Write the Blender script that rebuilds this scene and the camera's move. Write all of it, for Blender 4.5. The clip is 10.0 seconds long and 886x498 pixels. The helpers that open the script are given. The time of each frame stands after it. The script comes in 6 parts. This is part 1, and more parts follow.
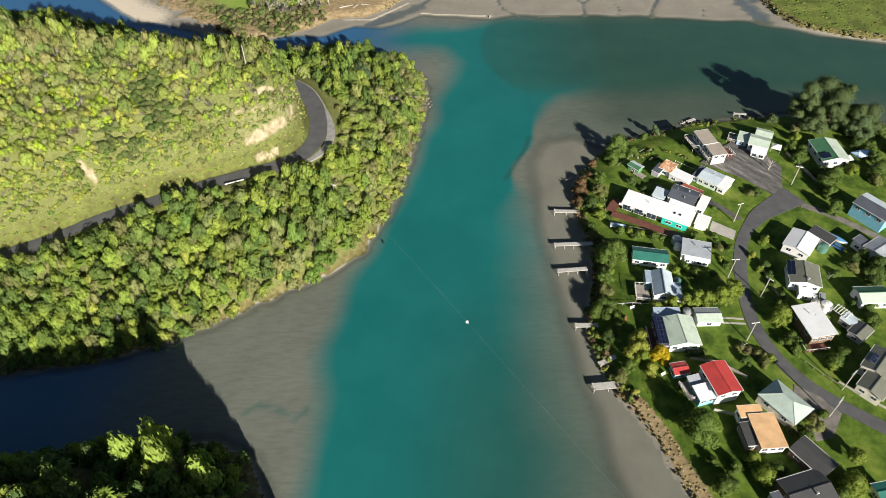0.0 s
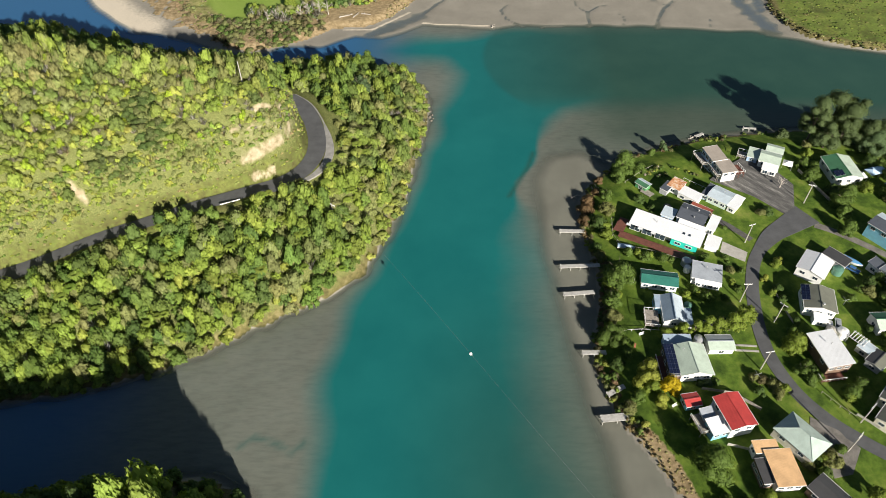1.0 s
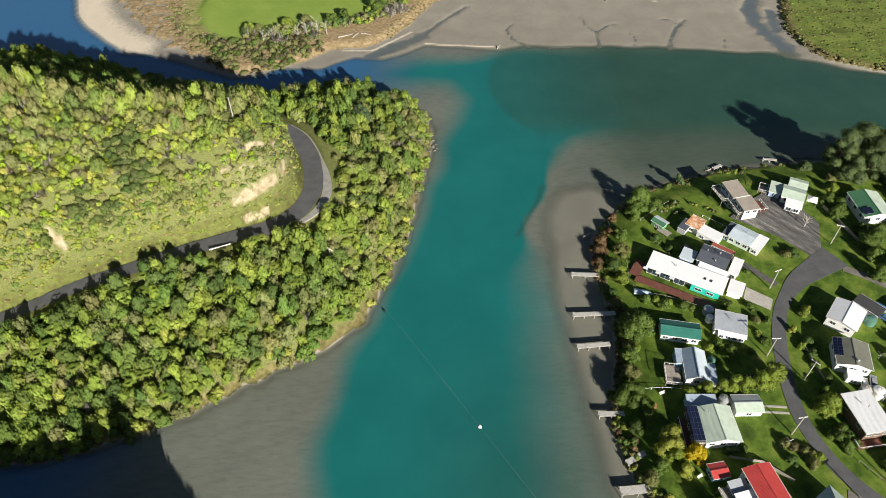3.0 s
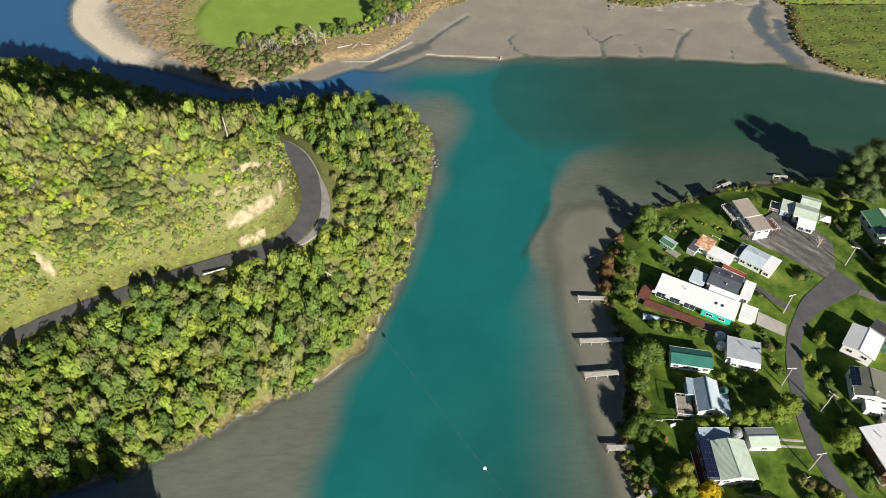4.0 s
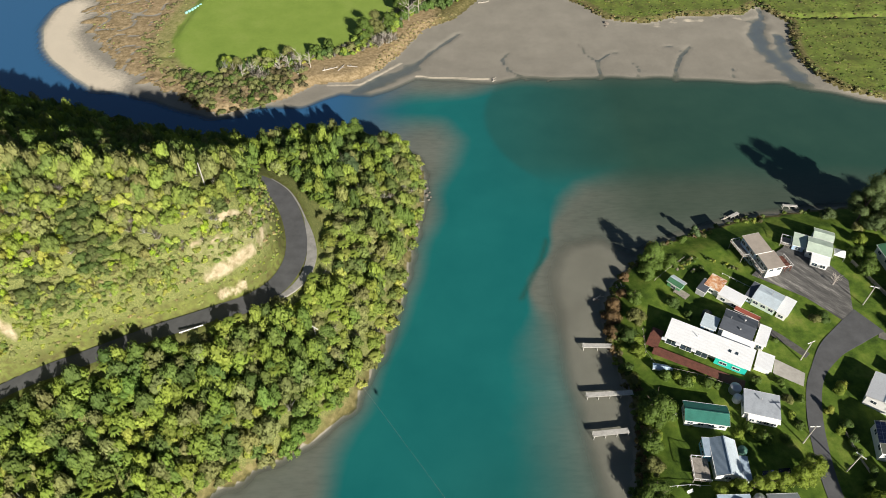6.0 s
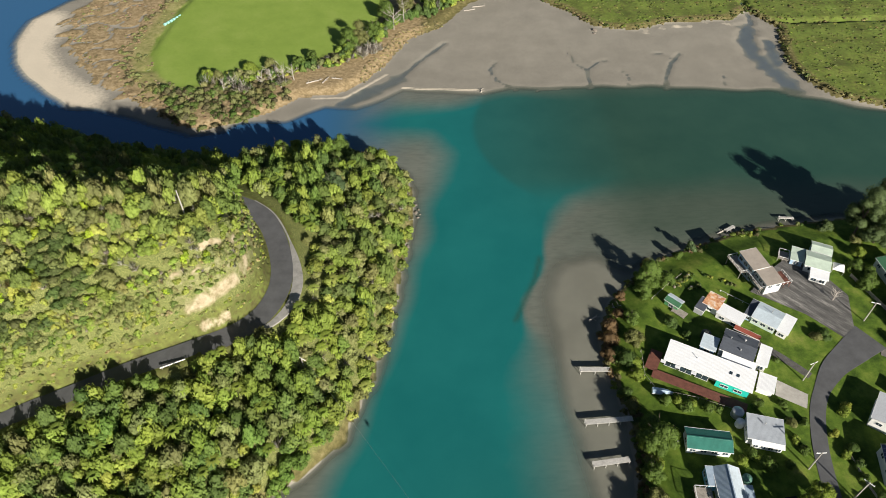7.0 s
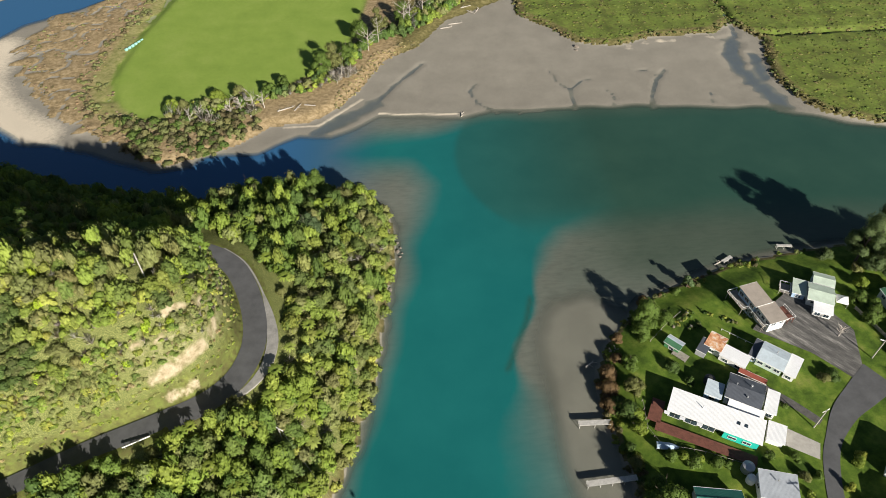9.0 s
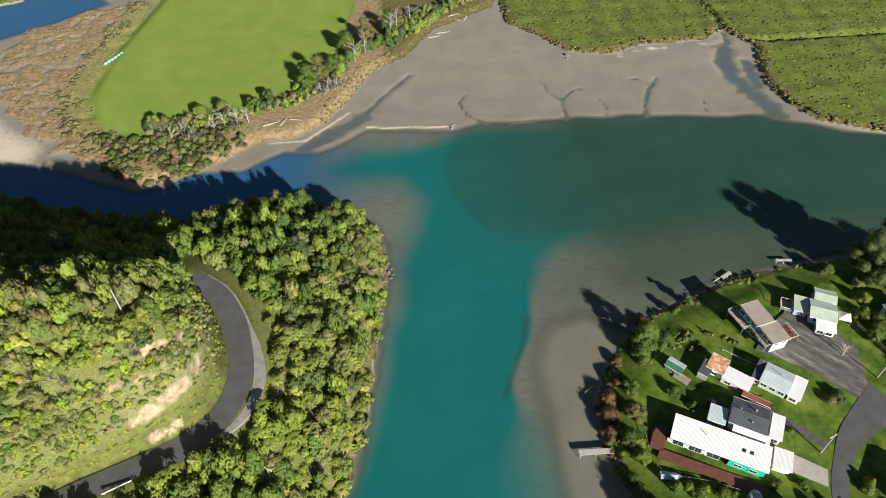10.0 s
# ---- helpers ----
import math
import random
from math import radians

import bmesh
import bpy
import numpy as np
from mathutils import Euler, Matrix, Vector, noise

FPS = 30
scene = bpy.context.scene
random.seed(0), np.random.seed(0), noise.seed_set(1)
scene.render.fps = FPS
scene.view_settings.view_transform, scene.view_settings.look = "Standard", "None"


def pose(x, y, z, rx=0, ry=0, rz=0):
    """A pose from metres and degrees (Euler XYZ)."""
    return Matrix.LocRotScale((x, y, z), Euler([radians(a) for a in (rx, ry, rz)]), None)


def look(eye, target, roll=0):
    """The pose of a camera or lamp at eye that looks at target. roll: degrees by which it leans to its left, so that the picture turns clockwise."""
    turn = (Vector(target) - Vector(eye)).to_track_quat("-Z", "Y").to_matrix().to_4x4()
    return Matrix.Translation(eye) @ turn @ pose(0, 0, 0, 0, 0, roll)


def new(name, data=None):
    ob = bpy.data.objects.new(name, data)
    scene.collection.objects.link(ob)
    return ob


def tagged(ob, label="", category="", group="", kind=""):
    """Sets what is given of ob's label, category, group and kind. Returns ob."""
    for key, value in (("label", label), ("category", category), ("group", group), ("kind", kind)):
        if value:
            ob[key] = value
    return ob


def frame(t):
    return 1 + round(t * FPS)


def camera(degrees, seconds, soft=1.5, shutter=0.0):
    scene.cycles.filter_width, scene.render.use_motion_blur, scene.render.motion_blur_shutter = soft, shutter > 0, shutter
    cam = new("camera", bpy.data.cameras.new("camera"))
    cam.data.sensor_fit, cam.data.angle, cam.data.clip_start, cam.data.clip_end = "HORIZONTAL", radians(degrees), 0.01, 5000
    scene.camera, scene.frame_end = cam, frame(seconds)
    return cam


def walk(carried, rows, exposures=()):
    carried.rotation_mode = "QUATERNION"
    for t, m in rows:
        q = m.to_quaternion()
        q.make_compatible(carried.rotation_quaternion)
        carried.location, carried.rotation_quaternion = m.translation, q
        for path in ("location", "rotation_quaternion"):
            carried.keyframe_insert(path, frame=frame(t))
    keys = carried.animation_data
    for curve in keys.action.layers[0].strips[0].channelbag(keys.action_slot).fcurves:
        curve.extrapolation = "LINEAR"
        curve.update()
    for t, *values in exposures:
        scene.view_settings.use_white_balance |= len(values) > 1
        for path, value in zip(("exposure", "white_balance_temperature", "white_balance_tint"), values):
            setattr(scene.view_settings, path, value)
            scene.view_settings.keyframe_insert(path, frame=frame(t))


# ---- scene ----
cam = camera(67.4, 10.0, soft=0.9)
METRES, EYE, TILT, LEAN, TURN = 95.0, 160.0, -45.7, 0.0, 0.0
ROWS = [
    (0.0, 0.0, 0.0, 0.0, 0.0, 0.0, -0.0),
    (0.5, -0.0036, 0.0363, 0.0359, 0.01, 0.04, -0.03),
    (1.0, -0.0066, 0.0726, 0.0718, 0.02, 0.08, -0.05),
    (1.5, -0.0103, 0.1088, 0.1081, 0.03, 0.12, -0.07),
    (2.0, -0.0144, 0.1452, 0.1445, 0.02, 0.15, -0.1),
    (2.5, -0.0189, 0.1817, 0.181, 0.01, 0.18, -0.11),
    (4.0, -0.0305, 0.2898, 0.2895, 0.0, 0.27, -0.14),
    (4.5, -0.0341, 0.3256, 0.3255, -0.06, 0.3, -0.11),
    (5.0, -0.0381, 0.3608, 0.362, -0.16, 0.29, -0.02),
    (5.5, -0.0407, 0.3956, 0.3968, -0.41, 0.33, 0.27),
    (7.0, -0.0496, 0.4984, 0.5024, -1.86, 0.31, 1.71),
    (7.5, -0.0507, 0.5326, 0.5366, -2.27, 0.32, 2.13),
    (8.0, -0.0513, 0.5665, 0.571, -2.68, 0.33, 2.54),
    (8.5, -0.0517, 0.6003, 0.6058, -3.1, 0.33, 2.98),
    (9.0, -0.0516, 0.6343, 0.6403, -3.54, 0.33, 3.43),
    (9.5, -0.0516, 0.6685, 0.6744, -4.0, 0.33, 3.89),
    (10.0, -0.0512, 0.7025, 0.7091, -4.43, 0.31, 4.33),
]
walk(cam, [(t, pose(0, 0, EYE, TILT, LEAN, TURN) @ pose(METRES * x, METRES * y, METRES * z, 90 + pitch, roll, yaw)) for t, x, y, z, yaw, pitch, roll in ROWS],
     exposures=[(0.0, 0.91), (2.5, 0.87), (5.0, 0.82), (10.0, 0.80)])

# ---- world, sun and exposure ----
SUN_EL = radians(22.8)
SUN_DIR = Vector((0.44, -0.90, 0.0)).normalized() * math.cos(SUN_EL) + Vector((0, 0, math.sin(SUN_EL)))
world = bpy.data.worlds.new("sky")
world.use_nodes = True
scene.world = world
sky = world.node_tree.nodes.new("ShaderNodeTexSky")
sky.sky_type, sky.sun_disc = "NISHITA", False
sky.sun_elevation, sky.sun_rotation = SUN_EL, math.atan2(SUN_DIR.x, SUN_DIR.y)
sky.air_density, sky.dust_density, sky.ozone_density = 1.0, 0.6, 1.0
world.node_tree.links.new(sky.outputs[0], world.node_tree.nodes["Background"].inputs[0])
world.node_tree.nodes["Background"].inputs[1].default_value = 0.032
sun = new("sun", bpy.data.lights.new("sun", "SUN"))
sun.data.energy, sun.data.angle, sun.data.color = 5.4, radians(0.55), (1.0, 0.93, 0.82)
sun.matrix_world = look(SUN_DIR * 400, (0, 0, 0))


# ---- materials ----
def shader(name, rough=0.7, metal=0.0):
    m = bpy.data.materials.new(name)
    m.use_nodes = True
    b = m.node_tree.nodes["Principled BSDF"]
    b.inputs["Roughness"].default_value, b.inputs["Metallic"].default_value = rough, metal
    return m, m.node_tree.nodes, m.node_tree.links, b


def noise_node(nodes, links, scale, detail=4.0, rough=0.6, coords="Object"):
    tc = nodes.new("ShaderNodeTexCoord") if coords == "Object" else nodes.new("ShaderNodeNewGeometry")
    n = nodes.new("ShaderNodeTexNoise")
    n.inputs["Scale"].default_value, n.inputs["Detail"].default_value, n.inputs["Roughness"].default_value = scale, detail, rough
    links.new(tc.outputs["Object" if coords == "Object" else "Position"], n.inputs["Vector"])
    return n


def ramp_node(nodes, links, source, stops):
    r = nodes.new("ShaderNodeValToRGB")
    e = r.color_ramp.elements
    while len(e) < len(stops):
        e.new(0.5)
    for k, (at, c) in enumerate(stops):
        e[k].position, e[k].color = at, (*c, 1) if len(c) == 3 else c
    links.new(source, r.inputs[0])
    return r


def mix_node(nodes, links, fac, a, b, how="MIX"):
    n = nodes.new("ShaderNodeMix")
    n.data_type, n.blend_type = "RGBA", how
    for socket, value in ((n.inputs[0], fac), (n.inputs[6], a), (n.inputs[7], b)):
        if isinstance(value, (int, float)):
            socket.default_value = value
        elif isinstance(value, (tuple, list)):
            socket.default_value = (*value, 1)
        else:
            links.new(value, socket)
    return n.outputs[2]


def bump_on(nodes, links, b, source, strength, distance):
    n = nodes.new("ShaderNodeBump")
    n.inputs["Strength"].default_value, n.inputs["Distance"].default_value = strength, distance
    links.new(source, n.inputs["Height"])
    links.new(n.outputs[0], b.inputs["Normal"])


def plain(name, color, rough=0.6, metal=0.0, wear=0.25, scale=0.8, fine=9.0):
    """Paint, timber, concrete and the like: a colour with stains at two sizes and fine relief."""
    m, nodes, links, b = shader(name, rough, metal)
    big, small = noise_node(nodes, links, scale, 5, 0.65, "World"), noise_node(nodes, links, fine, 3, 0.6, "World")
    dark = tuple(c * (1 - wear) for c in color)
    lite = tuple(min(1, c * (1 + 0.45 * wear)) for c in color)
    one = ramp_node(nodes, links, big.outputs[0], [(0.32, dark), (0.62, color), (0.8, lite)])
    two = ramp_node(nodes, links, small.outputs[0], [(0.3, (0.82, 0.82, 0.82)), (0.6, (1, 1, 1))])
    links.new(mix_node(nodes, links, min(1.0, wear * 2.2), one.outputs[0], two.outputs[0], "MULTIPLY"), b.inputs["Base Color"])
    bump_on(nodes, links, b, small.outputs[0], 0.25, 0.02)
    return m


def sheet_metal(name, color, rough=0.5, wear=0.22):
    """Painted corrugated roofing: ribs run down the slope (along the roof's own y)."""
    m, nodes, links, b = shader(name, rough, 0.0)
    tc = nodes.new("ShaderNodeTexCoord")
    w = nodes.new("ShaderNodeTexWave")
    w.wave_type, w.bands_direction = "BANDS", "X"
    w.inputs["Scale"].default_value, w.inputs["Distortion"].default_value = 1.1, 0.0
    links.new(tc.outputs["Object"], w.inputs["Vector"])
    big, small = noise_node(nodes, links, 0.35, 6, 0.7, "World"), noise_node(nodes, links, 3.0, 5, 0.7, "World")
    dark = tuple(c * (1 - wear) for c in color)
    one = ramp_node(nodes, links, big.outputs[0], [(0.3, dark), (0.55, color), (0.78, tuple(min(1, c * 1.1) for c in color))])
    two = ramp_node(nodes, links, small.outputs[0], [(0.3, (0.8, 0.79, 0.77)), (0.55, (1, 1, 1))])
    c = mix_node(nodes, links, 0.6, one.outputs[0], two.outputs[0], "MULTIPLY")
    rib = ramp_node(nodes, links, w.outputs[0], [(0.0, (0.86, 0.86, 0.86)), (0.5, (1, 1, 1))])
    links.new(mix_node(nodes, links, 0.3, c, rib.outputs[0], "MULTIPLY"), b.inputs["Base Color"])
    bump_on(nodes, links, b, w.outputs[0], 0.35, 0.03)
    return m


def foliage(name, glow=0.30):
    """Leaves whose colour comes from the plant's tint, darkened at the lobe hearts for inner shade, with light through
    the leaf.
    """
    m, nodes, links, b = shader(name, 0.62)
    a = nodes.new("ShaderNodeAttribute")
    a.attribute_name = "tint"
    col = a.outputs["Color"]
    geo = nodes.new("ShaderNodeNewGeometry")
    var = ramp_node(nodes, links, geo.outputs["Random Per Island"], [(0.0, (0.92, 0.93, 0.92)), (0.5, (1.0, 1.0, 1.0)), (1.0, (1.07, 1.07, 1.05))])
    col = mix_node(nodes, links, 1.0, col, var.outputs[0], "MULTIPLY")
    links.new(col, b.inputs["Base Color"])
    b.inputs["Specular IOR Level"].default_value = 0.12
    t = nodes.new("ShaderNodeBsdfTranslucent")
    links.new(mix_node(nodes, links, 1.0, col, (1.25, 1.2, 0.55), "MULTIPLY"), t.inputs[0])
    mx = nodes.new("ShaderNodeMixShader")
    mx.inputs[0].default_value = glow
    links.new(b.outputs[0], mx.inputs[1]), links.new(t.outputs[0], mx.inputs[2])
    links.new(mx.outputs[0], nodes["Material Output"].inputs[0])
    return m


def ground_material():
    m, nodes, links, b = shader("ground_cover", 0.95)
    b.inputs["Specular IOR Level"].default_value = 0.15
    z = nodes.new("ShaderNodeAttribute")
    z.attribute_name = "zone"
    sep = nodes.new("ShaderNodeSeparateColor")
    links.new(z.outputs["Color"], sep.inputs[0])
    n1, n2, n3 = (noise_node(nodes, links, k, d, 0.65, "World") for k, d in ((0.07, 6), (0.6, 6), (5.0, 4)))
    soil = ramp_node(nodes, links, n2.outputs[0], [(0.3, (0.07, 0.065, 0.025)), (0.5, (0.13, 0.115, 0.045)), (0.7, (0.22, 0.19, 0.09))])
    n0 = noise_node(nodes, links, 0.16, 5, 0.6, "World")
    lawn = ramp_node(nodes, links, n0.outputs[0], [(0.34, (0.040, 0.075, 0.011)), (0.5, (0.090, 0.148, 0.019)), (0.64, (0.148, 0.198, 0.033)), (0.8, (0.22, 0.21, 0.07))])
    lawn2 = ramp_node(nodes, links, n2.outputs[0], [(0.28, (0.62, 0.66, 0.6)), (0.55, (1, 1, 1)), (0.75, (1.22, 1.12, 0.95))])
    lawn = mix_node(nodes, links, 0.85, lawn.outputs[0], lawn2.outputs[0], "MULTIPLY")
    marsh = ramp_node(nodes, links, n2.outputs[0], [(0.3, (0.15, 0.115, 0.06)), (0.5, (0.28, 0.21, 0.115)), (0.72, (0.42, 0.33, 0.20))])
    sand = ramp_node(nodes, links, n1.outputs[0], [(0.35, (0.228, 0.212, 0.178)), (0.65, (0.272, 0.253, 0.213))])
    sand2 = ramp_node(nodes, links, n2.outputs[0], [(0.3, (0.94, 0.94, 0.94)), (0.6, (1, 1, 1))])
    sand = mix_node(nodes, links, 0.6, sand.outputs[0], sand2.outputs[0], "MULTIPLY")
    mead = nodes.new("ShaderNodeAttribute")
    mead.attribute_name = "pasture"
    pasture = ramp_node(nodes, links, n1.outputs[0], [(0.3, (0.175, 0.258, 0.045)), (0.5, (0.200, 0.285, 0.052)), (0.75, (0.235, 0.31, 0.068))])
    pasture = mix_node(nodes, links, 0.2, pasture.outputs[0], lawn2.outputs[0], "MULTIPLY")
    fine = ramp_node(nodes, links, n3.outputs[0], [(0.3, (0.78, 0.78, 0.78)), (0.62, (1.08, 1.08, 1.08))])

    def edge(value, lo, hi):
        add = nodes.new("ShaderNodeMath")
        add.operation = "MULTIPLY_ADD"
        links.new(n2.outputs[0], add.inputs[0])
        add.inputs[1].default_value = 0.5
        links.new(value, add.inputs[2])
        mr = nodes.new("ShaderNodeMapRange")
        links.new(add.outputs[0], mr.inputs[0])
        mr.inputs[1].default_value, mr.inputs[2].default_value = lo, hi
        return mr.outputs[0]

    c = mix_node(nodes, links, edge(sep.outputs[0], 0.60, 0.85), soil.outputs[0], lawn)
    c = mix_node(nodes, links, edge(sep.outputs[1], 0.60, 0.9), c, marsh.outputs[0])
    c = mix_node(nodes, links, edge(sep.outputs[2], 0.62, 0.85), c, sand)
    pale = nodes.new("ShaderNodeMath")
    pale.operation = "SUBTRACT"
    pale.inputs[0].default_value = 1.0
    links.new(z.outputs["Alpha"], pale.inputs[1])
    c = mix_node(nodes, links, edge(pale.outputs[0], 0.66, 1.02), c, (0.60, 0.53, 0.42))
    c = mix_node(nodes, links, mead.outputs["Fac"], c, pasture)
    under = ramp_node(nodes, links, n3.outputs[0], [(0.32, (0.03, 0.04, 0.014)), (0.5, (0.13, 0.15, 0.045)), (0.68, (0.30, 0.30, 0.12))])
    scrubby = nodes.new("ShaderNodeAttribute")
    scrubby.attribute_name = "undergrowth"
    c = mix_node(nodes, links, scrubby.outputs["Fac"], c, under.outputs[0])
    bare = nodes.new("ShaderNodeAttribute")
    bare.attribute_name = "clay"
    face = ramp_node(nodes, links, n2.outputs[0], [(0.3, (0.22, 0.175, 0.10)), (0.48, (0.33, 0.275, 0.18)), (0.66, (0.42, 0.37, 0.26))])
    c = mix_node(nodes, links, edge(bare.outputs["Fac"], 0.60, 0.95), c, face.outputs[0])
    geo = nodes.new("ShaderNodeNewGeometry")
    xyz = nodes.new("ShaderNodeSeparateXYZ")
    links.new(geo.outputs["Position"], xyz.inputs[0])
    wet = nodes.new("ShaderNodeMapRange")
    links.new(xyz.outputs[2], wet.inputs[0])
    for k, v in ((1, -0.10), (2, 0.20), (3, 0.82), (4, 1.0)):
        wet.inputs[k].default_value = v
    c = mix_node(nodes, links, 1.0, c, wet.outputs[0], "MULTIPLY")
    links.new(mix_node(nodes, links, 0.8, c, fine.outputs[0], "MULTIPLY"), b.inputs["Base Color"])
    bump_on(nodes, links, b, n3.outputs[0], 0.5, 0.12)
    return m


def water_material():
    m, nodes, links, b = shader("river_water", 0.08)
    b.inputs["IOR"].default_value = 1.33
    a = nodes.new("ShaderNodeAttribute")
    a.attribute_name = "bed"
    sep = nodes.new("ShaderNodeSeparateColor")
    links.new(a.outputs["Color"], sep.inputs[0])
    n1, n2 = noise_node(nodes, links, 0.035, 5, 0.6, "World"), noise_node(nodes, links, 0.22, 4, 0.6, "World")
    shoal = ramp_node(nodes, links, n1.outputs[0], [(0.35, (0.122, 0.128, 0.106)), (0.65, (0.148, 0.153, 0.129))])
    place, along = nodes.new("ShaderNodeNewGeometry"), nodes.new("ShaderNodeMapping")
    along.inputs["Rotation"].default_value, along.inputs["Scale"].default_value = (0, 0, radians(-62)), (0.22, 1.0, 1.0)
    ripple = nodes.new("ShaderNodeTexNoise")
    ripple.inputs["Scale"].default_value, ripple.inputs["Detail"].default_value, ripple.inputs["Roughness"].default_value = 0.9, 3, 0.6
    links.new(place.outputs["Position"], along.inputs[0]), links.new(along.outputs[0], ripple.inputs["Vector"])
    bars = ramp_node(nodes, links, ripple.outputs[0], [(0.36, (0.90, 0.90, 0.90)), (0.5, (1.0, 1.0, 1.0)), (0.64, (1.07, 1.07, 1.06))])
    shoal_colour = mix_node(nodes, links, 1.0, shoal.outputs[0], bars.outputs[0], "MULTIPLY")
    deep = ramp_node(nodes, links, n1.outputs[0], [(0.3, (0.008, 0.112, 0.112)), (0.7, (0.012, 0.136, 0.132))])
    olive = ramp_node(nodes, links, n1.outputs[0], [(0.3, (0.022, 0.048, 0.031)), (0.7, (0.031, 0.060, 0.038))])
    add = nodes.new("ShaderNodeMath")
    add.operation = "MULTIPLY_ADD"
    links.new(n2.outputs[0], add.inputs[0])
    add.inputs[1].default_value = 0.10
    links.new(sep.outputs[0], add.inputs[2])
    c = mix_node(nodes, links, sep.outputs[1], deep.outputs[0], olive.outputs[0])
    murk = nodes.new("ShaderNodeMath")
    murk.operation, murk.inputs[1].default_value = "MULTIPLY", 0.78
    links.new(sep.outputs[1], murk.inputs[0])
    c = mix_node(nodes, links, add.outputs[0], mix_node(nodes, links, murk.outputs[0], shoal_colour, olive.outputs[0]), c)
    # blue base colour in place of skylight and sky reflection on the water
    c = mix_node(nodes, links, sep.outputs[2], c, (0.030, 0.105, 0.22))
    links.new(c, b.inputs["Base Color"])
    r1, r2 = noise_node(nodes, links, 1.1, 3, 0.55, "World"), noise_node(nodes, links, 0.25, 2, 0.5, "World")
    links.new(mix_node(nodes, links, 0.4, r1.outputs[0], r2.outputs[0]), nodes.new("ShaderNodeBump").inputs["Height"])
    bump = [n for n in nodes if n.bl_idname == "ShaderNodeBump"][-1]
    bump.inputs["Strength"].default_value, bump.inputs["Distance"].default_value = 0.12, 0.25
    links.new(bump.outputs[0], b.inputs["Normal"])
    clear = nodes.new("ShaderNodeBsdfTransparent")
    clear.inputs[0].default_value = (0.93, 0.96, 0.95, 1)
    mx = nodes.new("ShaderNodeMixShader")
    links.new(a.outputs["Alpha"], mx.inputs[0])
    links.new(clear.outputs[0], mx.inputs[1]), links.new(b.outputs[0], mx.inputs[2])
    links.new(mx.outputs[0], nodes["Material Output"].inputs[0])
    return m


def solar_material():
    m, nodes, links, b = shader("solar_glass", 0.12)
    n = noise_node(nodes, links, 0.9, 2, 0.5, "World")
    links.new(ramp_node(nodes, links, n.outputs[0], [(0.3, (0.008, 0.012, 0.03)), (0.7, (0.014, 0.02, 0.05))]).outputs[0], b.inputs["Base Color"])
    return m


def glass_material(name="window_glass", color=(0.03, 0.045, 0.06)):
    m, nodes, links, b = shader(name, 0.06)
    n = noise_node(nodes, links, 0.7, 2, 0.5, "World")
    links.new(ramp_node(nodes, links, n.outputs[0], [(0.3, tuple(c * 0.6 for c in color)), (0.7, tuple(c * 1.5 for c in color))]).outputs[0], b.inputs["Base Color"])
    return m


def worn_seal():
    """Old chip seal, worn into pale and dark streaks along the way the cars turn."""
    m, nodes, links, b = shader("old_chip_seal", 0.95)
    geo, turn = nodes.new("ShaderNodeNewGeometry"), nodes.new("ShaderNodeMapping")
    turn.inputs["Rotation"].default_value = (0, 0, radians(53))
    long_way = nodes.new("ShaderNodeMapping")
    long_way.inputs["Scale"].default_value = (0.16, 0.9, 1)
    streak = nodes.new("ShaderNodeTexNoise")
    streak.inputs["Scale"].default_value, streak.inputs["Detail"].default_value, streak.inputs["Roughness"].default_value = 0.8, 6, 0.7
    links.new(geo.outputs["Position"], turn.inputs[0]), links.new(turn.outputs[0], long_way.inputs[0]), links.new(long_way.outputs[0], streak.inputs["Vector"])
    grit = noise_node(nodes, links, 2.5, 5, 0.7, "World")
    c = ramp_node(nodes, links, streak.outputs[0], [(0.32, (0.05, 0.049, 0.047)), (0.47, (0.10, 0.097, 0.092)), (0.58, (0.16, 0.153, 0.144)), (0.68, (0.30, 0.287, 0.265))])
    g = ramp_node(nodes, links, grit.outputs[0], [(0.3, (0.65, 0.65, 0.65)), (0.6, (1.1, 1.1, 1.1))])
    links.new(mix_node(nodes, links, 0.8, c.outputs[0], g.outputs[0], "MULTIPLY"), b.inputs["Base Color"])
    bump_on(nodes, links, b, grit.outputs[0], 0.3, 0.02)
    return m


GROUND, WATER, SOLAR, GLASS = ground_material(), water_material(), solar_material(), glass_material()
LEAF = foliage("leaves")
ASPHALT = plain("asphalt", (0.092, 0.094, 0.098), 0.9, 0, 0.3, 0.25, 6)
CONCRETE = plain("concrete", (0.42, 0.40, 0.36), 0.9, 0, 0.25, 0.5, 7)
GRAVEL = plain("gravel", (0.20, 0.185, 0.165), 0.95, 0, 0.45, 0.4, 4)
WHITE = plain("white_paint", (0.80, 0.80, 0.78), 0.5, 0, 0.10)
WOOD = plain("weathered_timber", (0.33, 0.30, 0.26), 0.85, 0, 0.4, 1.2, 12)
REDWOOD = plain("stained_decking", (0.16, 0.06, 0.04), 0.75, 0, 0.35, 1.0, 10)
BARK = plain("bark", (0.14, 0.11, 0.085), 0.95, 0, 0.4, 1.5, 9)
DEADWOOD = plain("bleached_wood", (0.46, 0.42, 0.37), 0.9, 0, 0.35, 1.5, 9)
STEEL = plain("galvanised_steel", (0.55, 0.56, 0.57), 0.45, 0.6, 0.15)
ROCK = plain("shore_rock", (0.22, 0.19, 0.16), 0.95, 0, 0.4, 0.8, 5)
CLAY = plain("bare_clay", (0.60, 0.50, 0.36), 0.95, 0, 0.3, 0.5, 3)


